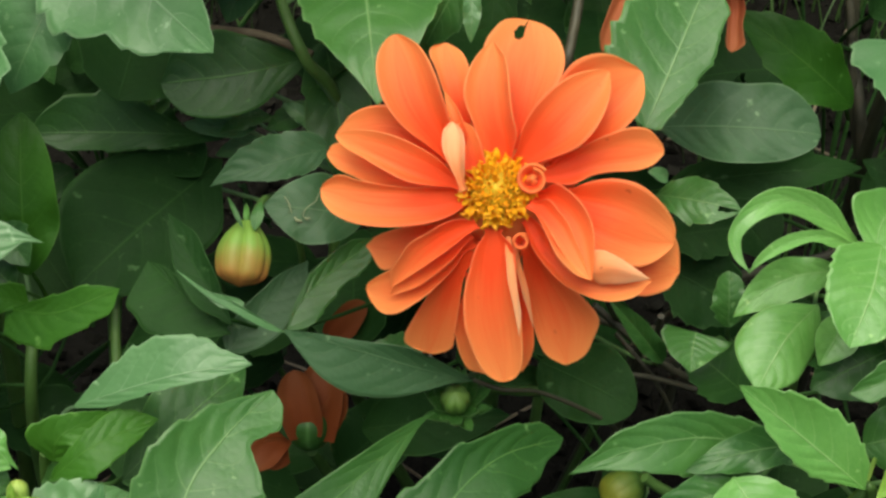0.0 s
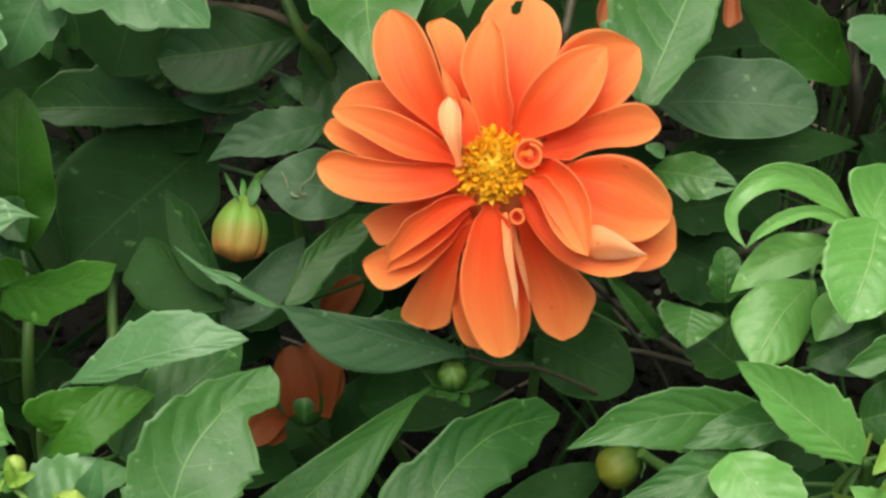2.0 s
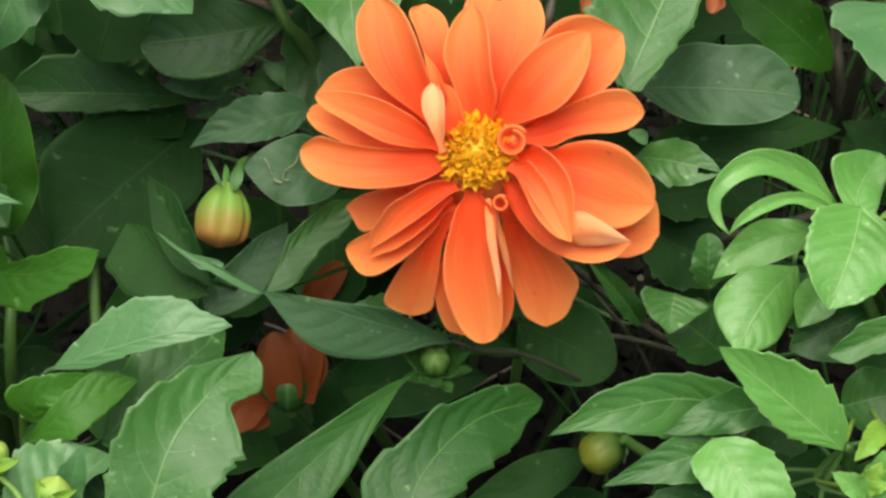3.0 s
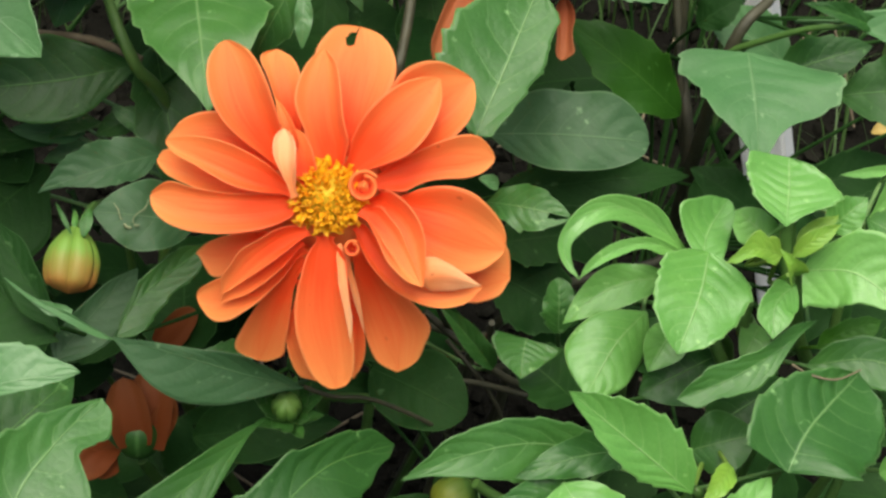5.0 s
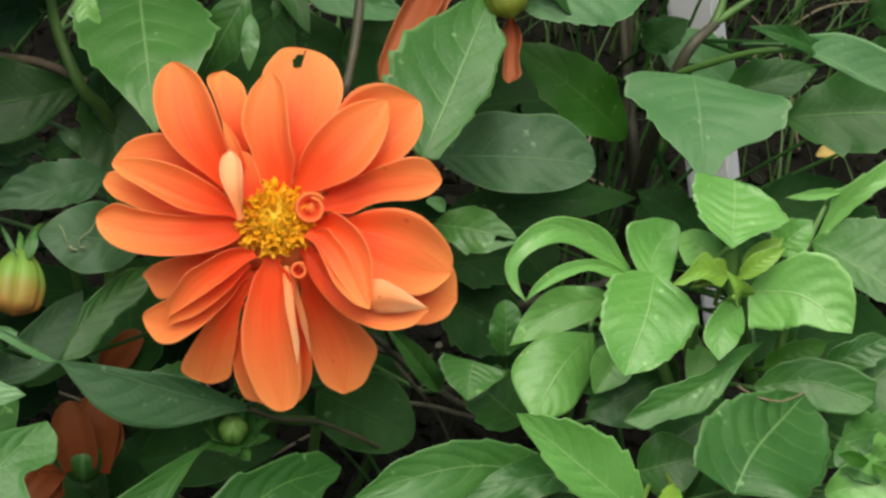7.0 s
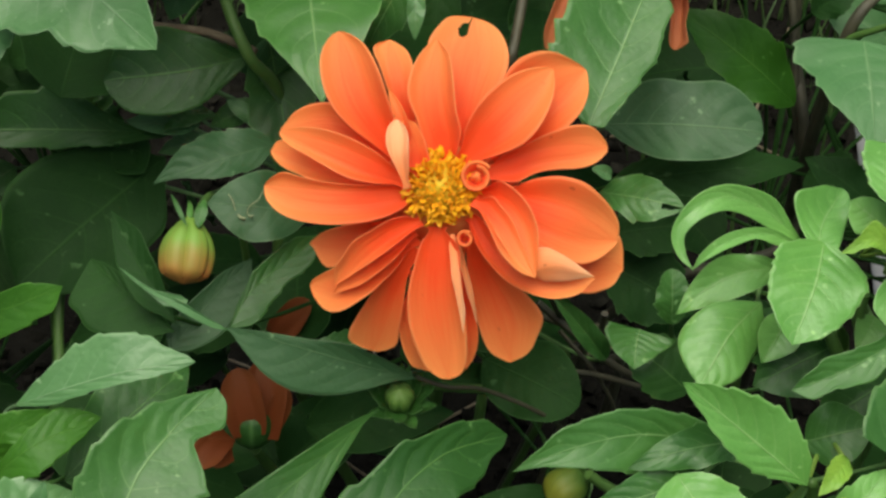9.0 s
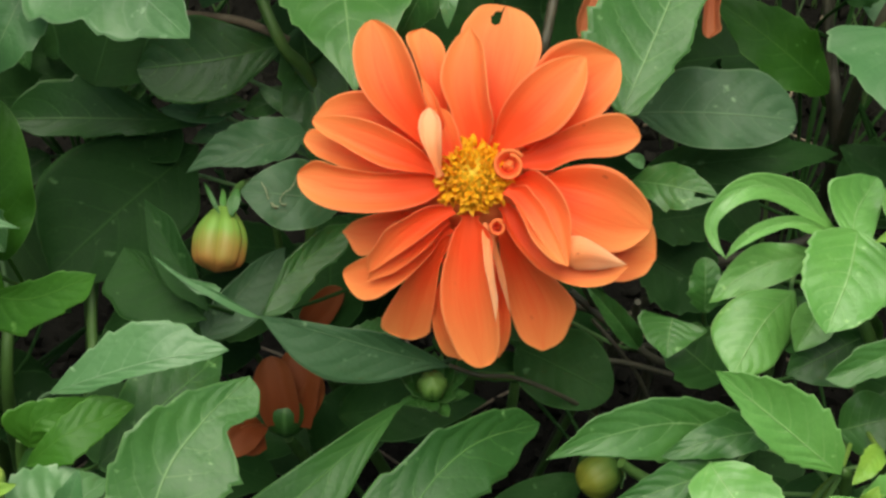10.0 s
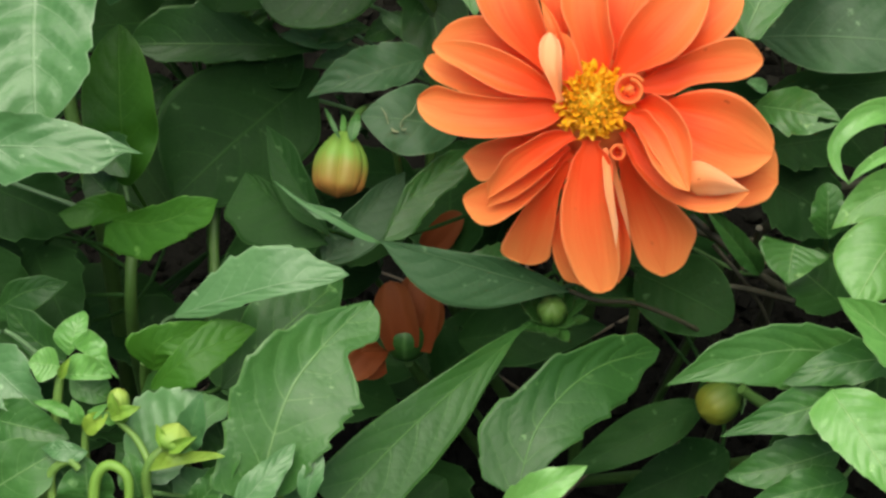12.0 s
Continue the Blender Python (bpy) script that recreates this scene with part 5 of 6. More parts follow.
leaf(front, (-0.1285, -0.0623, 0.2935), (-0.1358, -0.0628, 0.2957), 0.0089, YOUNG, fold=10, teeth=0, bow=0.04, quilt=0.012, petiole=False, sides=((0.00, 0.03, 0.12, 0.23, 0.32, 0.37, 0.42, 0.47, 0.49, 0.49, 0.42, 0.30, 0.21, 0.12, 0.05, 0.02, 0.00), (0.00, 0.02, 0.09, 0.19, 0.31, 0.40, 0.46, 0.50, 0.51, 0.46, 0.39, 0.31, 0.23, 0.14, 0.06, 0.02, 0.00)))
leaf(front, (-0.1254, -0.0580, 0.2974), (-0.1134, -0.0679, 0.2965), 0.0055, YOUNG, fold=10, teeth=0, bow=0.25, quilt=0.012, petiole=False, sides=((0.00, 0.11, 0.42, 0.65, 0.78, 0.87, 0.94, 0.97, 0.98, 0.94, 0.84, 0.48, 0.26, 0.15, 0.07, 0.02, 0.00), (0.00, 0.02, 0.03, 0.05, 0.08, 0.09, 0.06, 0.02, 0.02, 0.02, 0.02, 0.02, 0.02, 0.02, 0.02, 0.02, 0.00)))
leaf(front, (-0.1276, -0.0661, 0.2955), (-0.1148, -0.0684, 0.2974), 0.0064, YOUNG, fold=16, teeth=0, bow=0.15, quilt=0.012, petiole=False, sides=((0.00, 0.03, 0.13, 0.28, 0.47, 0.61, 0.72, 0.79, 0.81, 0.81, 0.78, 0.71, 0.56, 0.35, 0.16, 0.04, 0.00), (0.00, 0.02, 0.05, 0.10, 0.16, 0.20, 0.21, 0.20, 0.19, 0.17, 0.16, 0.15, 0.13, 0.10, 0.05, 0.02, 0.00)))
leaf(front, (-0.1263, -0.0647, 0.2913), (-0.1162, -0.0683, 0.2881), 0.0071, BROAD, fold=8, teeth=0, petiole=False, sides=((0.00, 0.02, 0.04, 0.10, 0.17, 0.25, 0.32, 0.40, 0.48, 0.54, 0.57, 0.54, 0.42, 0.25, 0.11, 0.02, 0.00), (0.00, 0.02, 0.10, 0.22, 0.35, 0.43, 0.47, 0.49, 0.48, 0.46, 0.41, 0.32, 0.22, 0.12, 0.05, 0.01, 0.00)))
# small yellow-green piece added as the highlight on the calyx
leaf(front, (-0.1267, -0.0687, 0.2972), (-0.1243, -0.0663, 0.3020), 0.0024, FRESH, teeth=0, cup=0.6, petiole=False)
leaf(front, (-0.1239, -0.0718, 0.2849), (-0.1359, -0.0674, 0.2862), 0.0032, YOUNG, teeth=0, sway=-0.05, petiole=False)
leaf(front, (-0.1221, -0.0753, 0.2845), (-0.1158, -0.0731, 0.2905), 0.0053, FRESH, teeth=0, fold=25, petiole=False)
leaf(front, (-0.1232, -0.0740, 0.2857), (-0.1247, -0.0707, 0.2913), 0.0040, YOUNG, teeth=0, petiole=False)
leaf(front, (-0.1212, -0.0733, 0.2876), (-0.1158, -0.0727, 0.2923), 0.0027, YOUNG, teeth=0, petiole=False)
small = bud(front, (-0.1136, -0.0727, 0.2855), (-0.1137, -0.0692, 0.2941), BUD_GREEN, bracts=0, label="small blunt green flower bud", shape=(0.16, 0.24, 0.27, 0.28, 0.28, 0.29, 0.29, 0.27, 0.2, 0.0), lobes=4)
leaf(small, (-0.1154, -0.0743, 0.2894), (-0.1078, -0.0742, 0.2936), 0.0035, FRESH, teeth=0, fold=20, petiole=False)
leaf(small, (-0.1144, -0.0741, 0.2869), (-0.1174, -0.0735, 0.2902), 0.0035, YOUNG, teeth=0, fold=20, petiole=False)
leaf(small, (-0.1138, -0.0746, 0.2905), (-0.1146, -0.0716, 0.2959), 0.0027, FRESH, teeth=0, cup=0.5, petiole=False)
squat = bud(front, (-0.0999, -0.0831, 0.2896), (-0.0977, -0.0796, 0.2948), BUD_GREEN, bracts=0, label="squat round green flower bud in its calyx", shape=(0.3, 0.55, 0.64, 0.67, 0.66, 0.62, 0.53, 0.38, 0.2, 0.0), lobes=4, depth=0.07)
leaf(squat, (-0.1001, -0.0846, 0.2909), (-0.1026, -0.0814, 0.2965), 0.0029, FRESH, teeth=0, cup=0.5, petiole=False)
leaf(squat, (-0.0999, -0.0854, 0.2916), (-0.0930, -0.0847, 0.2962), 0.0032, FRESH, teeth=0, cup=0.5, petiole=False)
leaf(squat, (-0.1002, -0.0837, 0.2891), (-0.0945, -0.0845, 0.2910), 0.0019, YOUNG, teeth=0, petiole=False)
tube("stem", [(-0.1294, -0.0901, 0.2738), (-0.1295, -0.0852, 0.2810), (-0.1250, -0.0838, 0.2849), (-0.1223, -0.0853, 0.2836)], (0.0013, 0.0011, 0.0009), STEM_PALE, front, "pale curled young shoot")
tube("stem", [(-0.1190, -0.0923, 0.2773), (-0.1178, -0.0879, 0.2839), (-0.1143, -0.0862, 0.2868), (-0.1102, -0.0884, 0.2848), (-0.1103, -0.0928, 0.2782)], (0.0014, 0.0013, 0.0011), BUD_GREEN, front, "pale curled young shoot")

# ---- the young bright green plant ----
young = plant("young_dahlia_plant", 0.10, 0.03, "young bright green dahlia plant without flowers", "dahlia", [
    ([(0.10, 0.03, 0.0), (0.1300, -0.0110, 0.2293), (0.1204, -0.0174, 0.2909), (0.1140, -0.0136, 0.3212), (0.1137, -0.0113, 0.3260)], 0.0028),
    ([(0.10, 0.02, 0.0), (0.1091, -0.0038, 0.2358), (0.1014, -0.0141, 0.2871), (0.0940, -0.0132, 0.3081)], 0.0020),
    ([(0.10, 0.02, 0.0), (0.1203, -0.0110, 0.2294), (0.1122, -0.0142, 0.2803), (0.1059, -0.0087, 0.2920)], 0.0016),
    ([(0.09, 0.0, 0.0), (0.0927, -0.0521, 0.2327), (0.0908, -0.0623, 0.2774), (0.0885, -0.0632, 0.2833)], 0.0026),
    ([(0.11, 0.02, 0.0), (0.1555, 0.0020, 0.2276), (0.1337, -0.0135, 0.2675), (0.1376, 0.0021, 0.3085)], 0.0022),
    ([(0.10, 0.01, 0.0), (0.1264, -0.0505, 0.2476), (0.1345, -0.0304, 0.2792)], 0.0022),
])
grown(young, "leaf", [(0.1097, -0.0216, 0.3328), (0.1118, -0.0108, 0.3345), (0.1133, -0.0007, 0.3355)], (0.2, 0.5, 1.4, 2.3, 3.8, 5.3, 6.8, 7.9, 9.1, 9.5, 9.9, 10.3, 10.7, 11.2, 11.6, 11.7, 11.4, 11.1, 10.8, 10.6, 10.0, 8.3), (0.1, 0.3, 0.8, 1.3, 2.2, 3.0, 4.0, 5.5, 7.5, 9.6, 11.4, 13.2, 12.4, 11.6, 10.9, 9.8, 8.2, 6.9, 5.7, 3.8, 1.7, 0.4), YOUNG, fold=0.12, quilt=0.011, teeth=6, tooth=0.06, nu=72)
grown(young, "leaf", [(0.0945, -0.0140, 0.3154), (0.0905, -0.0276, 0.3139), (0.0840, -0.0417, 0.3093)], (2.5, 5.3, 8.3, 10.5, 12.2, 12.3, 11.4, 10.8, 9.0, 7.4, 5.7, 3.5, 1.6, 0.4), (2.3, 5.8, 8.2, 11.2, 11.8, 11.9, 11.9, 11.7, 10.7, 9.6, 7.0, 4.9, 2.7, 0.7), YOUNG, fold=0.12, quilt=0.011, teeth=8, tooth=0.06, nu=72)
grown(young, "leaf", [(0.0927, -0.0191, 0.3135), (0.0948, -0.0082, 0.3153), (0.1014, 0.0027, 0.3170)], (0.4, 1.5, 3.1, 6.4, 10.1, 7.1, 4.6, 1.3), (2.5, 3.9, 4.9, 5.5, 5.5, 4.5, 3.3, 1.9), YOUNG, fold=0.2, quilt=0.008)
grown(young, "leaf", [(0.0904, -0.0102, 0.3108), (0.0810, -0.0071, 0.3190), (0.0733, -0.0074, 0.3241), (0.0672, -0.0094, 0.3264), (0.0610, -0.0129, 0.3259), (0.0572, -0.0167, 0.3225), (0.0583, -0.0208, 0.3188), (0.0611, -0.0245, 0.3167)], (0.7, 2.3, 3.6, 3.5, 3.2, 2.5, 1.2, 0.3), (0.5, 1.5, 3.5, 3.2, 2.8, 1.5, 1.3, 0.3), YOUNG, fold=0.25, quilt=0.004, ruffle=0.01)
grown(young, "leaf", [(0.0901, -0.0122, 0.3117), (0.0800, -0.0124, 0.3169), (0.0694, -0.0167, 0.3184), (0.0608, -0.0243, 0.3169)], (0.4, 1.6, 2.3, 1.3, 1.7, 1.3, 0.4, 0.1), (0.2, 0.6, 1.3, 1.6, 1.8, 1.7, 1.5, 0.4), YOUNG, fold=0.3, quilt=0.004)
grown(young, "leaf", [(0.1170, -0.0199, 0.3156), (0.1285, -0.0260, 0.3208), (0.1399, -0.0355, 0.3176)], (0.5, 2.2, 4.0, 5.2, 6.8, 8.7, 11.1, 11.2, 10.3, 8.4, 6.2, 4.2, 2.1, 0.5), (8.8, 8.9, 9.1, 9.4, 9.5, 9.2, 8.8, 7.9, 5.9, 4.6, 3.4, 1.9, 0.8, 0.2), YOUNG, fold=0.12, quilt=0.011, teeth=7, tooth=0.06, nu=72)
grown(young, "leaf", [(0.1160, -0.0212, 0.3116), (0.1098, -0.0281, 0.3122), (0.1082, -0.0366, 0.3086)], (0.7, 3.3, 5.2, 5.3, 5.0, 4.1, 2.0, 0.5), (0.5, 1.8, 3.9, 3.7, 4.2, 4.0, 1.9, 0.5), YOUNG, fold=0.15, quilt=0.011)
grown(young, "leaf", [(0.1108, -0.0213, 0.3224), (0.1033, -0.0229, 0.3263), (0.0952, -0.0268, 0.3255)], (0.2, 1.2, 2.9, 2.9, 2.8, 2.6, 2.2, 1.6, 1.6, 1.4, 1.3, 0.7, 0.3, 0.1), (0.2, 1.0, 2.1, 3.4, 3.5, 3.4, 4.7, 3.2, 1.7, 1.2, 0.8, 0.5, 0.2, 0.1), FRESH, fold=0.2, teeth=3, tooth=0.15, nu=72)
grown(young, "leaf", [(0.1128, -0.0216, 0.3221), (0.1176, -0.0207, 0.3269), (0.1243, -0.0184, 0.3303)], (0.1, 0.4, 0.9, 1.5, 2.0, 2.5, 2.7, 2.3, 2.0, 1.8, 1.2, 0.7, 0.3, 0.1), (0.1, 0.6, 1.3, 1.9, 2.1, 2.4, 2.4, 2.3, 2.1, 1.7, 1.1, 0.6, 0.3, 0.1), FRESH, fold=0.2, teeth=3, tooth=0.12, nu=72)
grown(young, "leaf", [(0.1117, -0.0143, 0.3179), (0.1060, -0.0107, 0.3211), (0.1007, -0.0077, 0.3239)], (0.4, 1.5, 3.1, 4.6, 5.8, 4.9, 3.4, 0.9), (0.7, 2.7, 3.8, 4.2, 4.3, 3.6, 2.3, 0.6), YOUNG, fold=0.1)
grown(young, "leaf", [(0.1148, -0.0162, 0.3189), (0.1208, -0.0119, 0.3214), (0.1269, -0.0086, 0.3231)], (0.3, 1.0, 2.2, 2.5, 2.3, 1.6, 0.7, 0.2), (0.2, 0.7, 1.6, 2.2, 2.5, 2.3, 1.1, 0.2), FRESH, fold=0.15)
grown(young, "leaf", [(0.1389, 0.0023, 0.3086), (0.1455, 0.0064, 0.3177), (0.1525, 0.0085, 0.3250), (0.1678, 0.0136, 0.3323)], (0.1, 0.5, 0.9, 1.6, 2.7, 4.7, 3.6, 3.3, 3.4, 3.3, 3.3, 2.4, 1.0, 0.3), (0.1, 0.5, 1.0, 1.5, 1.9, 2.1, 2.4, 2.2, 2.5, 3.1, 2.4, 1.5, 0.6, 0.2), YOUNG, fold=0.25, quilt=0.006, teeth=5, tooth=0.12, nu=72)
grown(young, "leaf", [(0.1452, 0.0082, 0.3220), (0.1384, 0.0065, 0.3232), (0.1293, 0.0045, 0.3240)], (0.1, 0.2, 0.5, 0.8, 1.2, 1.6, 1.5, 1.5, 1.4, 1.2, 0.8, 0.5, 0.2, 0.1), (0.1, 0.3, 0.6, 1.0, 1.5, 1.4, 1.2, 1.1, 0.9, 0.7, 0.5, 0.3, 0.1, 0.1), YOUNG, fold=0.2, teeth=3, tooth=0.15, nu=72)
grown(young, "leaf", [(0.1218, -0.0267, 0.3041), (0.1093, -0.0367, 0.3031), (0.0966, -0.0435, 0.3010), (0.0845, -0.0474, 0.2989)], (0.1, 0.2, 0.3, 0.5, 1.3, 2.6, 4.2, 5.4, 4.2, 3.3, 3.4, 3.5, 1.8, 0.4), (0.2, 0.9, 2.0, 2.9, 3.1, 3.1, 2.9, 3.7, 4.4, 4.7, 3.6, 2.5, 1.2, 0.3), BROAD, fold=0.3, quilt=0.008, teeth=4, tooth=0.12, nu=72)
grown(young, "leaf", [(0.1097, -0.0668, 0.2948), (0.1165, -0.0551, 0.2973), (0.1324, -0.0364, 0.2953)], (12.3, 12.9, 13.9, 14.4, 15.0, 14.5, 13.1, 11.9, 9.6, 7.6, 6.1, 3.6, 1.6, 0.5), (0.9, 3.4, 8.0, 14.2, 16.0, 16.5, 16.9, 17.3, 17.7, 16.2, 14.9, 12.7, 10.0, 8.6), BROAD, fold=0.08, quilt=0.011, teeth=7, tooth=0.06, nu=72)
grown(young, "leaf", [(0.0881, -0.0657, 0.2850), (0.0727, -0.0603, 0.2980), (0.0562, -0.0545, 0.3113)], (0.2, 0.8, 1.9, 3.3, 4.9, 6.0, 6.0, 5.7, 4.9, 3.5, 2.4, 1.8, 0.8, 0.2), (0.6, 2.6, 5.6, 7.1, 8.9, 9.6, 10.0, 9.1, 8.0, 6.2, 4.5, 2.8, 1.2, 0.3), YOUNG, fold=0.14, quilt=0.013, teeth=8, tooth=0.12, nu=72)
grown(young, "leaf", [(0.0823, -0.0119, 0.2905), (0.0737, -0.0217, 0.2897), (0.0651, -0.0342, 0.2838)], (1.4, 4.5, 6.9, 8.4, 8.3, 7.7, 5.3, 1.8), (0.7, 2.9, 5.9, 9.1, 10.5, 10.1, 6.6, 2.0), YOUNG, fold=0.12, quilt=0.019, cup=-0.3)
grown(young, "leaf", [(0.0724, -0.0484, 0.2764), (0.0511, -0.0503, 0.2854), (0.0327, -0.0562, 0.2882), (0.0170, -0.0618, 0.2858)], (0.3, 1.3, 2.9, 5.0, 7.6, 9.7, 9.4, 8.2, 6.4, 4.7, 2.7, 1.3, 0.5, 0.1), (0.6, 2.5, 4.7, 5.5, 6.1, 6.3, 6.5, 6.6, 6.0, 5.6, 3.4, 2.0, 0.9, 0.2), BROAD, fold=0.1, quilt=0.016, teeth=7, tooth=0.10, nu=72)
grown(young, "leaf", [(0.0531, -0.0068, 0.2735), (0.0518, -0.0122, 0.2727), (0.0509, -0.0185, 0.2711)], (9.4, 9.3, 9.2, 8.8, 8.1, 7.4, 6.6, 5.6, 4.6, 3.4, 2.3, 1.3, 0.6, 0.2), (8.4, 8.6, 8.8, 9.1, 9.4, 8.7, 7.6, 6.6, 5.6, 4.0, 2.6, 1.5, 0.7, 0.2), BROAD, fold=0.2, stalk=False)
grown(young, "leaf", [(0.1395, -0.0267, 0.2906), (0.1471, -0.0237, 0.2960), (0.1554, -0.0220, 0.3002)], (0.2, 0.7, 1.4, 2.4, 3.6, 4.3, 3.8, 3.3, 3.1, 2.9, 2.9, 1.9, 0.9, 0.2), (0.1, 0.7, 1.4, 2.5, 3.4, 4.1, 4.7, 5.1, 5.3, 5.0, 4.8, 4.6, 4.4, 2.2), BROAD, teeth=4, tooth=0.14, nu=72)
grown(young, "leaf", [(0.1238, -0.0262, 0.2924), (0.1304, -0.0249, 0.2976), (0.1393, -0.0241, 0.3010)], (0.1, 0.6, 1.4, 2.4, 2.8, 2.6, 2.6, 2.6, 2.4, 2.2, 2.0, 1.2, 0.5, 0.1), (0.2, 0.9, 2.2, 3.6, 4.1, 4.5, 4.7, 4.9, 4.7, 4.1, 3.4, 2.3, 1.0, 0.2), LUSH, teeth=3, tooth=0.16, nu=72)
grown(young, "leaf", [(0.1201, -0.0315, 0.2917), (0.1351, -0.0328, 0.2959), (0.1503, -0.0378, 0.2940)], (0.3, 1.2, 2.4, 4.0, 5.2, 5.5, 6.2, 5.9, 6.1, 6.0, 5.5, 5.2, 4.9, 1.2), (0.2, 0.9, 2.0, 3.6, 5.0, 6.1, 6.7, 6.9, 6.9, 6.3, 5.4, 4.7, 2.5, 0.5), BROAD, fold=0.15, quilt=0.012)
grown(young, "leaf", [(0.1478, -0.0513, 0.2873), (0.1433, -0.0526, 0.2901), (0.1387, -0.0524, 0.2916)], (0.3, 0.9, 1.8, 1.8, 1.9, 1.4, 0.7, 0.2), (0.1, 0.5, 1.0, 1.6, 1.6, 1.6, 0.8, 0.2), LUSH, stalk=False)
grown(young, "leaf", [(0.1483, -0.0508, 0.2877), (0.1491, -0.0502, 0.2923), (0.1492, -0.0483, 0.2953)], (0.1, 0.4, 0.8, 1.2, 1.4, 1.4, 1.0, 0.2), (0.1, 0.4, 0.9, 1.6, 1.7, 1.8, 1.0, 0.3), YOUNG, stalk=False)
grown(young, "leaf", [(0.1486, -0.0513, 0.2872), (0.1527, -0.0516, 0.2910), (0.1574, -0.0522, 0.2918)], (0.1, 0.4, 0.9, 1.6, 1.7, 2.0, 1.1, 0.3), (0.2, 0.7, 1.5, 2.2, 2.4, 2.3, 1.3, 0.3), YOUNG, stalk=False)
grown(young, "leaf", [(0.1483, -0.0518, 0.2868), (0.1505, -0.0554, 0.2876), (0.1535, -0.0579, 0.2867)], (0.1, 0.3, 0.8, 1.2, 1.3, 1.4, 0.8, 0.2), (0.1, 0.5, 1.1, 1.2, 1.3, 1.3, 0.6, 0.2), LUSH, stalk=False)
leaf(young, (0.1118, -0.0271, 0.3212), (0.1082, -0.0270, 0.3306), 0.0054, FRESH, teeth=3, tooth=0.2, bow=0.3, cup=0.6)
leaf(young, (0.0771, -0.0531, 0.2857), (0.0452, -0.0624, 0.2880), 0.0104, BROAD, peak=0.45, teeth=4, fold=8, sway=-0.05)
leaf(young, (0.0656, -0.0588, 0.2805), (0.0304, -0.0730, 0.2811), 0.0137, BROAD, fold=10, teeth=8, tooth=0.1, quilt=0.007, ruffle=0.03, nu=56, nv=7, sides=((0.00, 0.02, 0.09, 0.20, 0.34, 0.47, 0.52, 0.49, 0.42, 0.35, 0.26, 0.17, 0.11, 0.06, 0.03, 0.01, 0.00), (0.00, 0.02, 0.08, 0.17, 0.27, 0.38, 0.48, 0.51, 0.45, 0.36, 0.28, 0.21, 0.14, 0.08, 0.04, 0.01, 0.00)))
leaf(young, (0.0561, -0.0647, 0.2887), (0.0716, -0.0913, 0.2808), 0.0183, YOUNG, fold=10, quilt=0.007, teeth=8, tooth=0.1, ruffle=0.03, nu=56, nv=7, sides=((0.00, 0.03, 0.13, 0.27, 0.41, 0.48, 0.52, 0.53, 0.53, 0.51, 0.47, 0.42, 0.33, 0.20, 0.09, 0.02, 0.00), (0.00, 0.08, 0.29, 0.42, 0.48, 0.50, 0.48, 0.44, 0.39, 0.34, 0.27, 0.20, 0.14, 0.08, 0.04, 0.01, 0.00)))
leaf(young, (0.0609, -0.0662, 0.2672), (0.0323, -0.0745, 0.2664), 0.0132, BROAD, peak=0.45, teeth=4, sway=0.04)
leaf(young, (0.0619, -0.0740, 0.2641), (0.0379, -0.0827, 0.2671), 0.0110, BROAD)
leaf(young, (0.0614, -0.0059, 0.2743), (0.0612, 0.0022, 0.2870), 0.0094, BROAD, peak=0.55, blunt=0.5, teeth=4, tooth=0.3)
leaf(young, (0.0909, -0.0021, 0.2912), (0.0610, -0.0141, 0.2885), 0.0115, YOUNG, peak=0.5, teeth=0, sway=-0.12)
leaf(young, (0.0789, -0.0115, 0.2854), (0.0865, -0.0260, 0.2804), 0.0172, DEEP, teeth=0)
leaf(young, (0.0675, -0.0129, 0.2545), (0.0494, -0.0017, 0.2646), 0.0166, DEEP)
leaf(young, (0.1014, -0.0195, 0.2822), (0.0801, -0.0289, 0.2778), 0.0214, DEEP, teeth=0)
leaf(young, (0.1171, -0.0269, 0.2796), (0.0951, -0.0402, 0.2758), 0.0214, DEEP, teeth=0)
leaf(young, (0.0886, -0.0173, 0.2910), (0.0813, -0.0284, 0.2864), 0.0114, YOUNG, teeth=0)
leaf(young, (0.1420, -0.0305, 0.2791), (0.1648, -0.0201, 0.2938), 0.0226, BROAD, teeth=6, tooth=0.15)
leaf(young, (0.1435, -0.0431, 0.2812), (0.1608, -0.0426, 0.2897), 0.0153, BROAD, teeth=6, tooth=0.2)
leaf(young, (0.1429, -0.0422, 0.2847), (0.1536, -0.0555, 0.2834), 0.0153, BROAD, teeth=6)
leaf(young, (0.1377, -0.0545, 0.2776), (0.1624, -0.0525, 0.2862), 0.0138, YOUNG, teeth=4)
leaf(young, (0.1384, 0.0032, 0.3094), (0.1637, -0.0183, 0.3062), 0.0217, BROAD, fold=10, teeth=8, tooth=0.1, quilt=0.007, ruffle=0.03, nu=56, nv=7, sides=((0.00, 0.06, 0.23, 0.35, 0.45, 0.54, 0.62, 0.68, 0.73, 0.77, 0.76, 0.67, 0.48, 0.28, 0.12, 0.03, 0.00), (0.00, 0.01, 0.05, 0.10, 0.17, 0.24, 0.27, 0.27, 0.26, 0.23, 0.20, 0.16, 0.12, 0.07, 0.03, 0.01, 0.00)))
leaf(young, (0.1286, 0.0010, 0.3075), (0.1380, 0.0043, 0.3158), 0.0099, YOUNG, teeth=3)
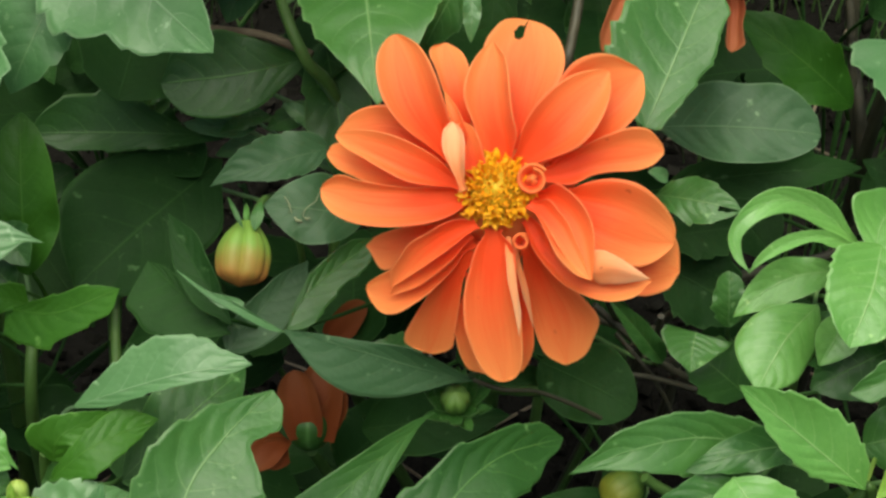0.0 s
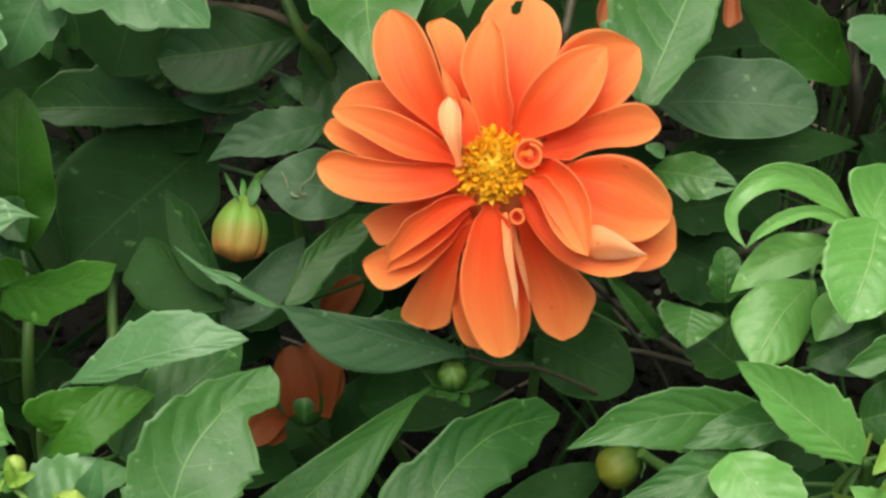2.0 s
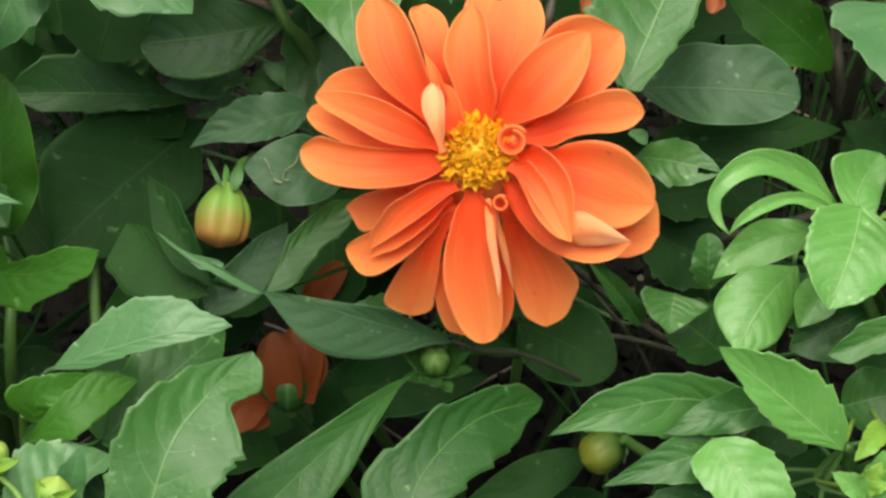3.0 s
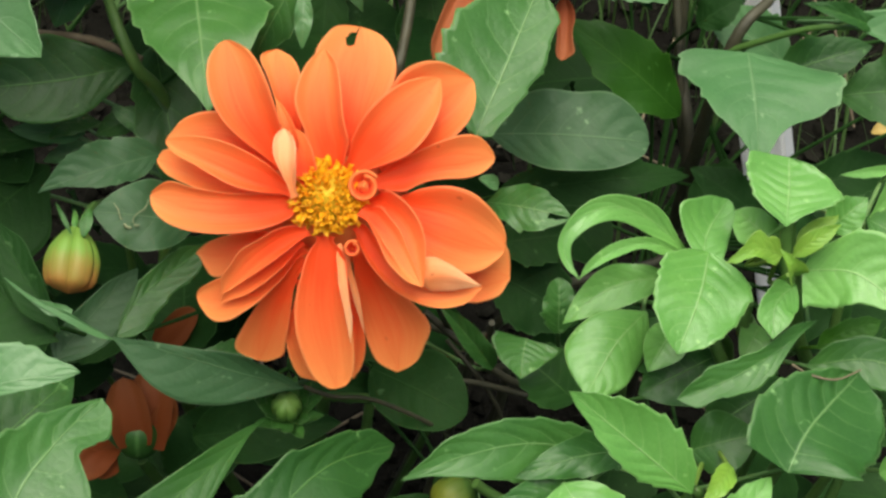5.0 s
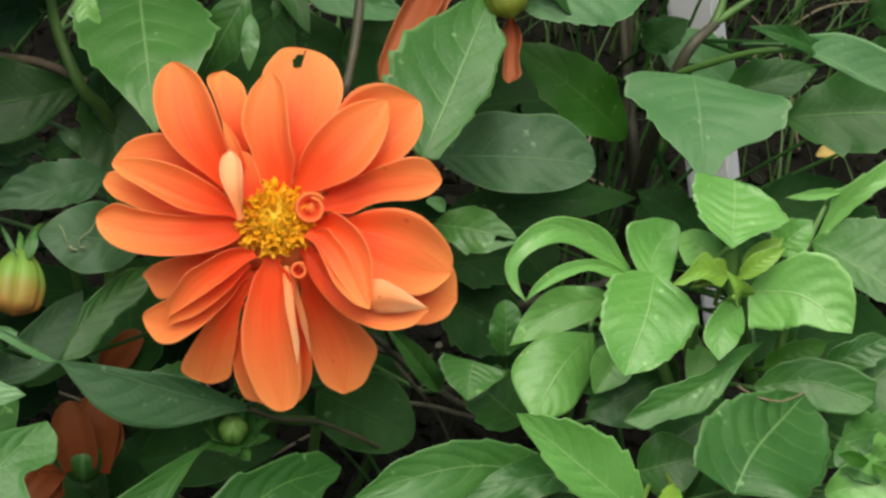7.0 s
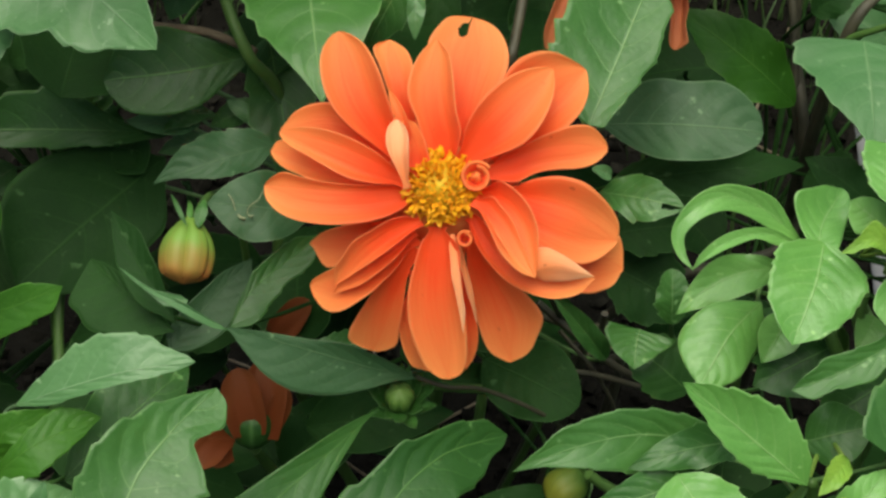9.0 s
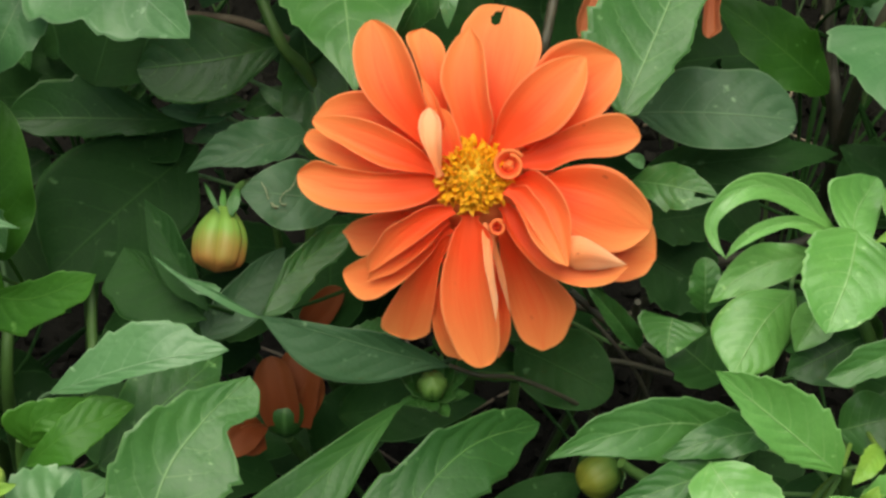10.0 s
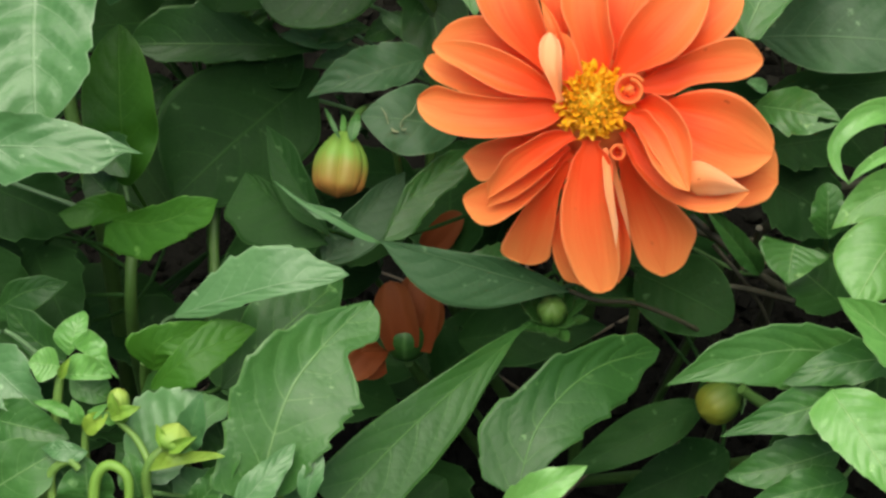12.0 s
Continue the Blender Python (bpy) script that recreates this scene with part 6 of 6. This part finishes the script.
leaf(young, (0.1103, -0.0186, 0.2925), (0.1050, -0.0276, 0.2898), 0.0084, YOUNG, teeth=0)
leaf(young, (0.0920, -0.0439, 0.2737), (0.1084, -0.0439, 0.2805), 0.0168, BROAD, teeth=0)
leaf(young, (0.0972, -0.0619, 0.2912), (0.0888, -0.0742, 0.2935), 0.0061, FRESH, teeth=5)
leaf(young, (0.0909, -0.0774, 0.2853), (0.0947, -0.0749, 0.2929), 0.0056, FRESH, teeth=4, tooth=0.2)
leaf(young, (0.0909, -0.0774, 0.2853), (0.0993, -0.0763, 0.2916), 0.0053, FRESH, teeth=4, tooth=0.2)
leaf(young, (0.0923, -0.0784, 0.2844), (0.0830, -0.0778, 0.2930), 0.0066, YOUNG, teeth=4, tooth=0.2)
leaf(young, (0.0923, -0.0794, 0.2835), (0.1126, -0.0779, 0.2929), 0.0119, YOUNG, teeth=4)
leaf(young, (0.0914, -0.0793, 0.2809), (0.1068, -0.0650, 0.2910), 0.0119, YOUNG, teeth=4)
tube("stem", [(0.1064, -0.0169, 0.2994), (0.1061, -0.0197, 0.2915), (0.1107, -0.0238, 0.2851), (0.1167, -0.0263, 0.2694)], (0.0017, 0.0019, 0.002), STEM, young)
tube("stem", [(0.0966, -0.0199, 0.2940), (0.0999, -0.0240, 0.2876), (0.1057, -0.0253, 0.2730)], (0.0017, 0.0018, 0.002), STEM, young)
tube("stem", [(0.1110, -0.0171, 0.3301), (0.1116, -0.0190, 0.3230), (0.1141, -0.0206, 0.3122)], (0.0016, 0.0016, 0.0018), STEM, young)
tube("stem", [(0.1137, -0.0392, 0.3022), (0.1178, -0.0424, 0.3020), (0.1242, -0.0433, 0.3012), (0.1309, -0.0403, 0.3012)], (0.0003, 0.0003, 0.0002), DRY, young, "thin dried brown leaf shred")

# ---- dahlia behind, with a withered flower ----
rear = plant("dahlia_plant", 0.13, 0.19, "dahlia plant with dull grey-green leaves and a withered flower", "dahlia", [
    ([(0.13, 0.19, 0.0), (0.1174, 0.1054, 0.2131), (0.1127, 0.1244, 0.2571), (0.1125, 0.1365, 0.2948)], 0.0030, STEM_DARK),
    ([(0.135, 0.19, 0.0), (0.1163, 0.0968, 0.2322), (0.1187, 0.0881, 0.2917), (0.1297, 0.0978, 0.3004)], 0.0031, STEM_DARK),
    ([(0.1287, 0.0969, 0.2996), (0.1318, 0.1023, 0.3044), (0.1345, 0.1133, 0.3144)], 0.0020),
    ([(0.1304, 0.0983, 0.3009), (0.1435, 0.1048, 0.3068), (0.1554, 0.1111, 0.3124)], 0.0016),
    ([(0.1183, 0.0869, 0.2906), (0.1352, 0.0766, 0.3082), (0.1471, 0.0696, 0.3154)], 0.0014),
])
leaf(rear, (0.1198, 0.0747, 0.3011), (0.1190, 0.0386, 0.2942), 0.0439, DULL, fold=6, bow=0.04, quilt=0.006, teeth=8, tooth=0.11, ruffle=0.03, nu=56, nv=7, sides=((0.00, 0.02, 0.11, 0.24, 0.37, 0.47, 0.56, 0.55, 0.51, 0.43, 0.22, 0.15, 0.10, 0.07, 0.03, 0.01, 0.00), (0.00, 0.31, 0.38, 0.45, 0.49, 0.49, 0.44, 0.38, 0.35, 0.27, 0.18, 0.12, 0.08, 0.05, 0.02, 0.01, 0.00)))
leaf(rear, (0.0663, 0.0799, 0.3246), (0.1062, 0.0817, 0.3330), 0.0216, DULL, fold=5, teeth=8, tooth=0.11, quilt=0.005, ruffle=0.03, nu=56, nv=7, petiole=False, sides=((0.00, 0.02, 0.07, 0.16, 0.26, 0.35, 0.40, 0.41, 0.41, 0.38, 0.33, 0.28, 0.21, 0.13, 0.06, 0.01, 0.00), (0.00, 0.04, 0.15, 0.27, 0.36, 0.43, 0.50, 0.55, 0.59, 0.61, 0.58, 0.48, 0.36, 0.24, 0.11, 0.03, 0.00)))
grown(rear, "leaf", [(0.1415, 0.0715, 0.3171), (0.1556, 0.0641, 0.3159), (0.1680, 0.0539, 0.3147)], (0.8, 3.1, 5.2, 7.9, 9.0, 9.4, 9.7, 8.5), (0.1, 0.5, 1.0, 1.4, 1.4, 1.2, 0.8, 0.2), DULL, fold=0.15, quilt=0.007, nu=72)
grown(rear, "leaf", [(0.0041, 0.0938, 0.3237), (0.0217, 0.0830, 0.3207), (0.0377, 0.0761, 0.3213)], (0.6, 2.1, 4.6, 6.1, 6.2, 4.5, 2.2, 0.6), (0.7, 2.3, 4.9, 6.5, 5.1, 4.0, 2.9, 0.8), DULL, stalk=False)
leaf(rear, (0.1536, 0.0691, 0.3149), (0.1315, 0.0709, 0.3233), 0.0066, DEEP, fold=30, teeth=0, petiole=False)
leaf(rear, (0.1493, 0.0773, 0.2819), (0.1927, 0.0715, 0.2902), 0.0269, DEEP, peak=0.5, teeth=5)
leaf(rear, (0.1317, 0.0815, 0.2857), (0.1586, 0.0846, 0.2952), 0.0145, DEEP, teeth=4)
leaf(rear, (0.1422, 0.1060, 0.2674), (0.1160, 0.1186, 0.2788), 0.0186, DULL)
leaf(rear, (0.1818, 0.1142, 0.2883), (0.1996, 0.1119, 0.2996), 0.0131, OLD_SHADED)
leaf(rear, (0.1752, 0.0978, 0.2870), (0.1960, 0.0992, 0.2883), 0.0114, OLD_SHADED)
leaf(rear, (0.1143, 0.0859, 0.2359), (0.1316, 0.0727, 0.2374), 0.0202, OLD_SHADED)
leaf(rear, (0.1425, 0.0640, 0.2565), (0.1716, 0.0703, 0.2622), 0.0147, OLD_SHADED)
leaf(rear, (0.1271, 0.0590, 0.2520), (0.1085, 0.0688, 0.2609), 0.0131, OLD_SHADED)
leaf(rear, (0.1123, 0.1072, 0.2820), (0.1250, 0.1099, 0.2911), 0.0116, OLD_SHADED)
leaf(rear, (0.0426, 0.1122, 0.3134), (0.0194, 0.0935, 0.3100), 0.0190, DULL, teeth=4, petiole=False)
leaf(rear, (0.0303, 0.1174, 0.3046), (0.0426, 0.0989, 0.3014), 0.0129, BROAD, petiole=False)
leaf(rear, (0.0009, 0.1195, 0.3065), (0.0119, 0.0950, 0.2979), 0.0097, BROAD)
leaf(rear, (0.0074, 0.1171, 0.3044), (0.0042, 0.1013, 0.2901), 0.0098, BROAD)
wilted = turned(rear, "flower", (0.0404, 0.0927, 0.3294), (0.0404, 0.0857, 0.3272), (0.1, 0.5, 0.6, 0.6, 0.5, 0.3), STEM, "withered orange flower with hanging petals")
grown(wilted, "petal", [(0.0464, 0.0854, 0.3296), (0.0406, 0.0771, 0.3235), (0.0336, 0.0684, 0.3157), (0.0300, 0.0625, 0.3090)], (0.8, 3.3, 4.9, 4.9, 4.7, 4.2, 2.9, 1.0), (0.7, 2.9, 4.1, 4.1, 3.5, 2.7, 2.3, 1.0), WILTED, cup=0.6, grooves=0.08)
grown(wilted, "petal", [(0.0502, 0.0870, 0.3284), (0.0454, 0.0804, 0.3238), (0.0423, 0.0758, 0.3196)], (0.5, 2.2, 3.8, 3.8, 3.7, 3.6, 1.9, 0.5), (0.2, 0.9, 1.9, 2.3, 2.3, 2.4, 1.2, 0.3), WILTED, cup=0.6, grooves=0.08)
grown(wilted, "petal", [(0.0657, 0.0764, 0.3215), (0.0656, 0.0672, 0.3173), (0.0644, 0.0587, 0.3123)], (0.2, 0.9, 2.0, 2.3, 1.8, 2.2, 2.8, 1.2), (0.3, 1.3, 2.7, 2.7, 2.4, 2.3, 2.2, 1.5), WILTED, cup=0.7, curl=(0.6, 0.3), grooves=0.08)
bud(rear, (0.0611, 0.0778, 0.3363), (0.0647, 0.0664, 0.3286), BUD_YELLOW, bracts=3, reach=0.3, label="yellow-green flower bud")
tube("stem", [(0.0267, 0.0990, 0.3284), (0.0237, 0.0744, 0.3170), (0.0217, 0.0649, 0.3112), (0.0206, 0.0601, 0.3042), (0.0237, 0.0763, 0.2677)], (0.0015, 0.0014, 0.0013), STEM_DARK, rear, "thin dark stalk")

# ---- buds and spent flowers of the flowering dahlia ----
tube("stem", [(-0.0539, 0.0695, 0.1672), (-0.0570, 0.0637, 0.2428), (-0.0613, 0.0399, 0.2752), (-0.0628, 0.0138, 0.2948)], (0.0012, 0.0011, 0.0012), STEM, dahlia)
fat = bud(dahlia, (-0.0638, 0.0107, 0.2973), (-0.0657, -0.0033, 0.2875), BUD, bracts=2, reach=0.3, label="fat nodding bud, green flushed with orange", spread=0.16, slim=0.1, shape=(0.12, 0.22, 0.3, 0.36, 0.4, 0.42, 0.42, 0.41, 0.39, 0.33, 0.0), lobes=5, depth=0.2)
leaf(fat, (-0.0616, 0.0055, 0.2994), (-0.0601, 0.0132, 0.3023), 0.0032, BROAD, petiole=False, teeth=0, nu=16, nv=3)
leaf(fat, (-0.0643, 0.0046, 0.3013), (-0.0687, 0.0129, 0.3047), 0.0013, BROAD, petiole=False, teeth=0, nu=16, nv=3)
tube("stem", [(-0.0099, -0.0167, 0.2565), (-0.0031, -0.0087, 0.2516), (0.0200, 0.0130, 0.2241), (0.0418, 0.0493, 0.1894), (0.02, 0.11, 0.0)], (0.0012, 0.0013, 0.0014), STEM, dahlia)
bud(dahlia, (-0.0099, -0.0162, 0.2529), (-0.0099, -0.0178, 0.2622), BUD_DARK, bracts=14, reach=1.1, label="small green bud wrapped in leafy bracts", bract_mat=BROAD, spread=0.95, slim=0.5, lean=(0.4, 1.15), lobes=6, depth=0.15)
spent = turned(dahlia, "spent_flower", (-0.0517, 0.0071, 0.2053), (-0.0516, 0.0094, 0.2209), BUD_SHAPE, DEEP, "spent flower with a few dull orange petals")
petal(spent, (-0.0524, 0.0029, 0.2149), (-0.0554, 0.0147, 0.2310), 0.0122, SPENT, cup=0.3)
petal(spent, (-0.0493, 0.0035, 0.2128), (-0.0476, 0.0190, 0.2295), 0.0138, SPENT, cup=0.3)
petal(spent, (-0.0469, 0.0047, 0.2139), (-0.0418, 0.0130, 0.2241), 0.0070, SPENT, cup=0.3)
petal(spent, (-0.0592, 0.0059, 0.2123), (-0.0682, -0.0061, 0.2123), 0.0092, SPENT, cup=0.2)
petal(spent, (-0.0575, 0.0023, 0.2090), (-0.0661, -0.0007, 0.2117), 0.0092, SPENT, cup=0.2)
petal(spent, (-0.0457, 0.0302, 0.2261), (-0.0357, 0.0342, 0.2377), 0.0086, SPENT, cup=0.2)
tube("stem", [(-0.02, 0.09, 0.0), (-0.0452, 0.0221, 0.1650), (-0.0512, 0.0071, 0.2026)], (0.0022, 0.0018, 0.0015), STEM, dahlia)
bud(dahlia, (0.0417, -0.0175, 0.2235), (0.0305, -0.0259, 0.2240), BUD_YELLOW, bracts=7, reach=0.6, spread=0.45, lean=(0.2, 0.9), depth=0.06, label="round yellow-green flower bud")
tube("stem", [(0.0, 0.10, 0.0), (0.0595, -0.0131, 0.1871), (0.0414, -0.0232, 0.2318)], (0.0022, 0.0018, 0.0015), STEM, dahlia)

# ---- stalks and litter ----
fallen = tagged(part("fallen_petal", mesh_of("fallen_petal", *blade((0.2632, 0.3349, 0.0120), (0.2735, 0.3341, 0.0140), 0.008, bow=0.15, peak=0.6, blunt=0.5, quilt=0, cup=0.3, face=Vector((0, -0.3, 1)).normalized(), seed=77)), FADED, None), "fallen yellow petal lying on the soil", "petal")
litter = random.Random(11)
for k in range(26):
    x, y = litter.uniform(-0.12, 0.34), litter.uniform(0.12, 0.5)
    a, l = litter.uniform(0, 6.28), litter.uniform(0.05, 0.16)
    lift = litter.uniform(0.0, 0.03)
    line = [(x, y, 0.004), (x + 0.5 * l * math.cos(a), y + 0.5 * l * math.sin(a), 0.02 + lift * 0.7), (x + l * math.cos(a), y + l * math.sin(a), 0.01 + lift)]
    stalk = tube("dry_stalk", line, (0.0007, 0.0006, 0.0004), DRY, None, sides=6)
    tagged(stalk, "thin dry plant stalk lying on the soil", "stalk", "dry stalks on the soil")

POST_FOOT, POST_TOP = (0.2131, 0.2284, -0.02), (0.1106, 0.3000, 0.42)
post = thing("white_post", POST_FOOT[0], POST_FOOT[1], 0.0, "narrow white painted square post standing in the bed", "post")


def bevelled_bar(name, foot, top, size, mat, owner, turn=0.0):
    bm = bmesh.new()
    bmesh.ops.create_cube(bm, size=1.0)
    foot, top = Vector(foot), Vector(top)
    up = (top - foot).normalized()
    m = Matrix.Translation((foot + top) / 2) @ up.to_track_quat("Z", "Y").to_matrix().to_4x4() @ Matrix.Rotation(turn, 4, "Z") @ Matrix.Diagonal((size, size, (top - foot).length, 1))
    bmesh.ops.transform(bm, matrix=m, verts=bm.verts)
    bmesh.ops.bevel(bm, geom=list(bm.edges), offset=size * 0.08, segments=2, affect="EDGES")
    ob = part(name, bm, mat, owner)
    ob.data.set_sharp_from_angle(angle=radians(30))
    return ob


bevelled_bar("shaft", POST_FOOT, POST_TOP, 0.0185, WHITE, post, 0.3)

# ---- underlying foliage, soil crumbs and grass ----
under = plant("dahlia_plant", 0.02, 0.14, "old dahlia leaves under the canopy, shade put into their dark green", "dahlia", [
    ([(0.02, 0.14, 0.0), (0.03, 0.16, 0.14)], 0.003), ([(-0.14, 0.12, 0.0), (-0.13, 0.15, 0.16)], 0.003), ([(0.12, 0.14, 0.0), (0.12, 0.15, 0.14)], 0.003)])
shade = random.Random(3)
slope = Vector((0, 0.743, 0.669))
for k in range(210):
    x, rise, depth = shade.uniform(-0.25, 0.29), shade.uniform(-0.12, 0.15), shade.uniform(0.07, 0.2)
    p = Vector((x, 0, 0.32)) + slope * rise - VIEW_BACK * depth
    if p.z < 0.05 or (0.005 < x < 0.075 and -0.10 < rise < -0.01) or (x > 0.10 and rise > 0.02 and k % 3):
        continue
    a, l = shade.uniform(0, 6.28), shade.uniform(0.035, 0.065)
    leaf(under, p, p + Vector((l * math.cos(a), 0.6 * l * math.sin(a), -shade.uniform(-0.015, 0.03))), l * shade.uniform(0.45, 0.6), OLD_SHADED, petiole=k % 3 == 0,
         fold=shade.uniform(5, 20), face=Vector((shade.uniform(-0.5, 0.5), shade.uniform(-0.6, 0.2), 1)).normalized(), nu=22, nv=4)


# unseen leaves added around the view, to block skylight and darken the gaps
ring = random.Random(21)
for k in range(240):
    x, rise, depth = ring.uniform(-0.30, 0.34), ring.uniform(0.085, 0.24), ring.uniform(-0.01, 0.09)
    if k > 160:
        x, rise, depth = ring.uniform(-0.22, 0.22), ring.uniform(-0.21, -0.135), ring.uniform(-0.03, 0.06)
    if k % 4 == 0:
        x, rise = ring.choice((-1, 1)) * ring.uniform(0.25, 0.33) + 0.03, ring.uniform(-0.12, 0.1)
    p = Vector((x, 0, 0.32)) + slope * rise - VIEW_BACK * depth
    if p.z < 0.06 or (x > 0.07 and rise > 0):
        continue
    a, l = ring.uniform(0, 6.28), ring.uniform(0.035, 0.06)
    owner = (front if x < 0 else young) if rise < -0.1 else side if x < -0.05 else (rear if x > 0.06 else dahlia)
    leaf(owner, p, p + Vector((l * math.cos(a), l * math.sin(a), -ring.uniform(-0.01, 0.02))), l * ring.uniform(0.5, 0.65), ring.choice((BROAD, BROAD, DULL, OLD_SHADED)), petiole=False,
         fold=ring.uniform(5, 18), face=Vector((ring.uniform(-0.3, 0.3), ring.uniform(-0.3, 0.3), 1)).normalized(), nu=24, nv=4)


def crumbs(name, count, seed, x0, x1, y0, y1, small, large):
    rng = np.random.RandomState(seed)
    bm = bmesh.new()
    bmesh.ops.create_icosphere(bm, subdivisions=1, radius=1.0)
    unit = np.array([v.co[:] for v in bm.verts])
    tris = [tuple(v.index for v in f.verts) for f in bm.faces]
    bm.free()
    verts, faces = [], []
    for k in range(count):
        x, y = rng.uniform(x0, x1), rng.uniform(y0, y1)
        r = small + (large - small) * rng.uniform() ** 3
        shape = unit * (1 + rng.uniform(-0.5, 0.4, (len(unit), 1))) * rng.uniform(0.5, 1.3, 3) * r
        base = len(verts)
        verts += [tuple(p + (x, y, ground_height(x, y) + 0.3 * r)) for p in shape]
        faces += [tuple(i + base for i in f) for f in tris]
    return part(name, mesh_of(name, verts, faces), CRUMB, None)


tagged(crumbs("soil_crumbs", 17000, 4, -0.25, 0.42, -0.02, 0.62, 0.0008, 0.0048), "loose soil crumbs on the bed, their colour darkened for shade", "soil", kind="stuff")


def grass(name, count, seed, x0, x1, y0, y1):
    rng = np.random.RandomState(seed)
    verts, faces = [], []
    for k in range(count):
        x, y = rng.uniform(x0, x1), y0 + (y1 - y0) * rng.uniform() ** 1.5
        if y < 0.36 and (x < 0.07 or k % 3):
            continue
        a, l, w = rng.uniform(0, 6.28), rng.uniform(0.04, 0.13), rng.uniform(0.0005, 0.0014)
        lean = rng.uniform(0.1, 0.8)
        side = np.array((-math.sin(a), math.cos(a), 0)) * w
        base = len(verts)
        for i in range(6):
            t = i / 5
            p = np.array((x + math.cos(a) * lean * l * t * t, y + math.sin(a) * lean * l * t * t, l * t * (1 - 0.35 * lean * t)))
            p[2] += ground_height(x, y) - 0.002
            verts += [tuple(p - side * (1 - t * 0.95)), tuple(p + side * (1 - t * 0.95))]
        faces += [(base + 2 * i, base + 2 * i + 1, base + 2 * i + 3, base + 2 * i + 2) for i in range(5)]
    return part(name, mesh_of(name, verts, faces, sharp=False), GRASS, None)


tagged(grass("grass", 11000, 8, -1.2, 1.4, 0.25, 1.8), "thin green grass growing behind the bed", "grass", kind="stuff")
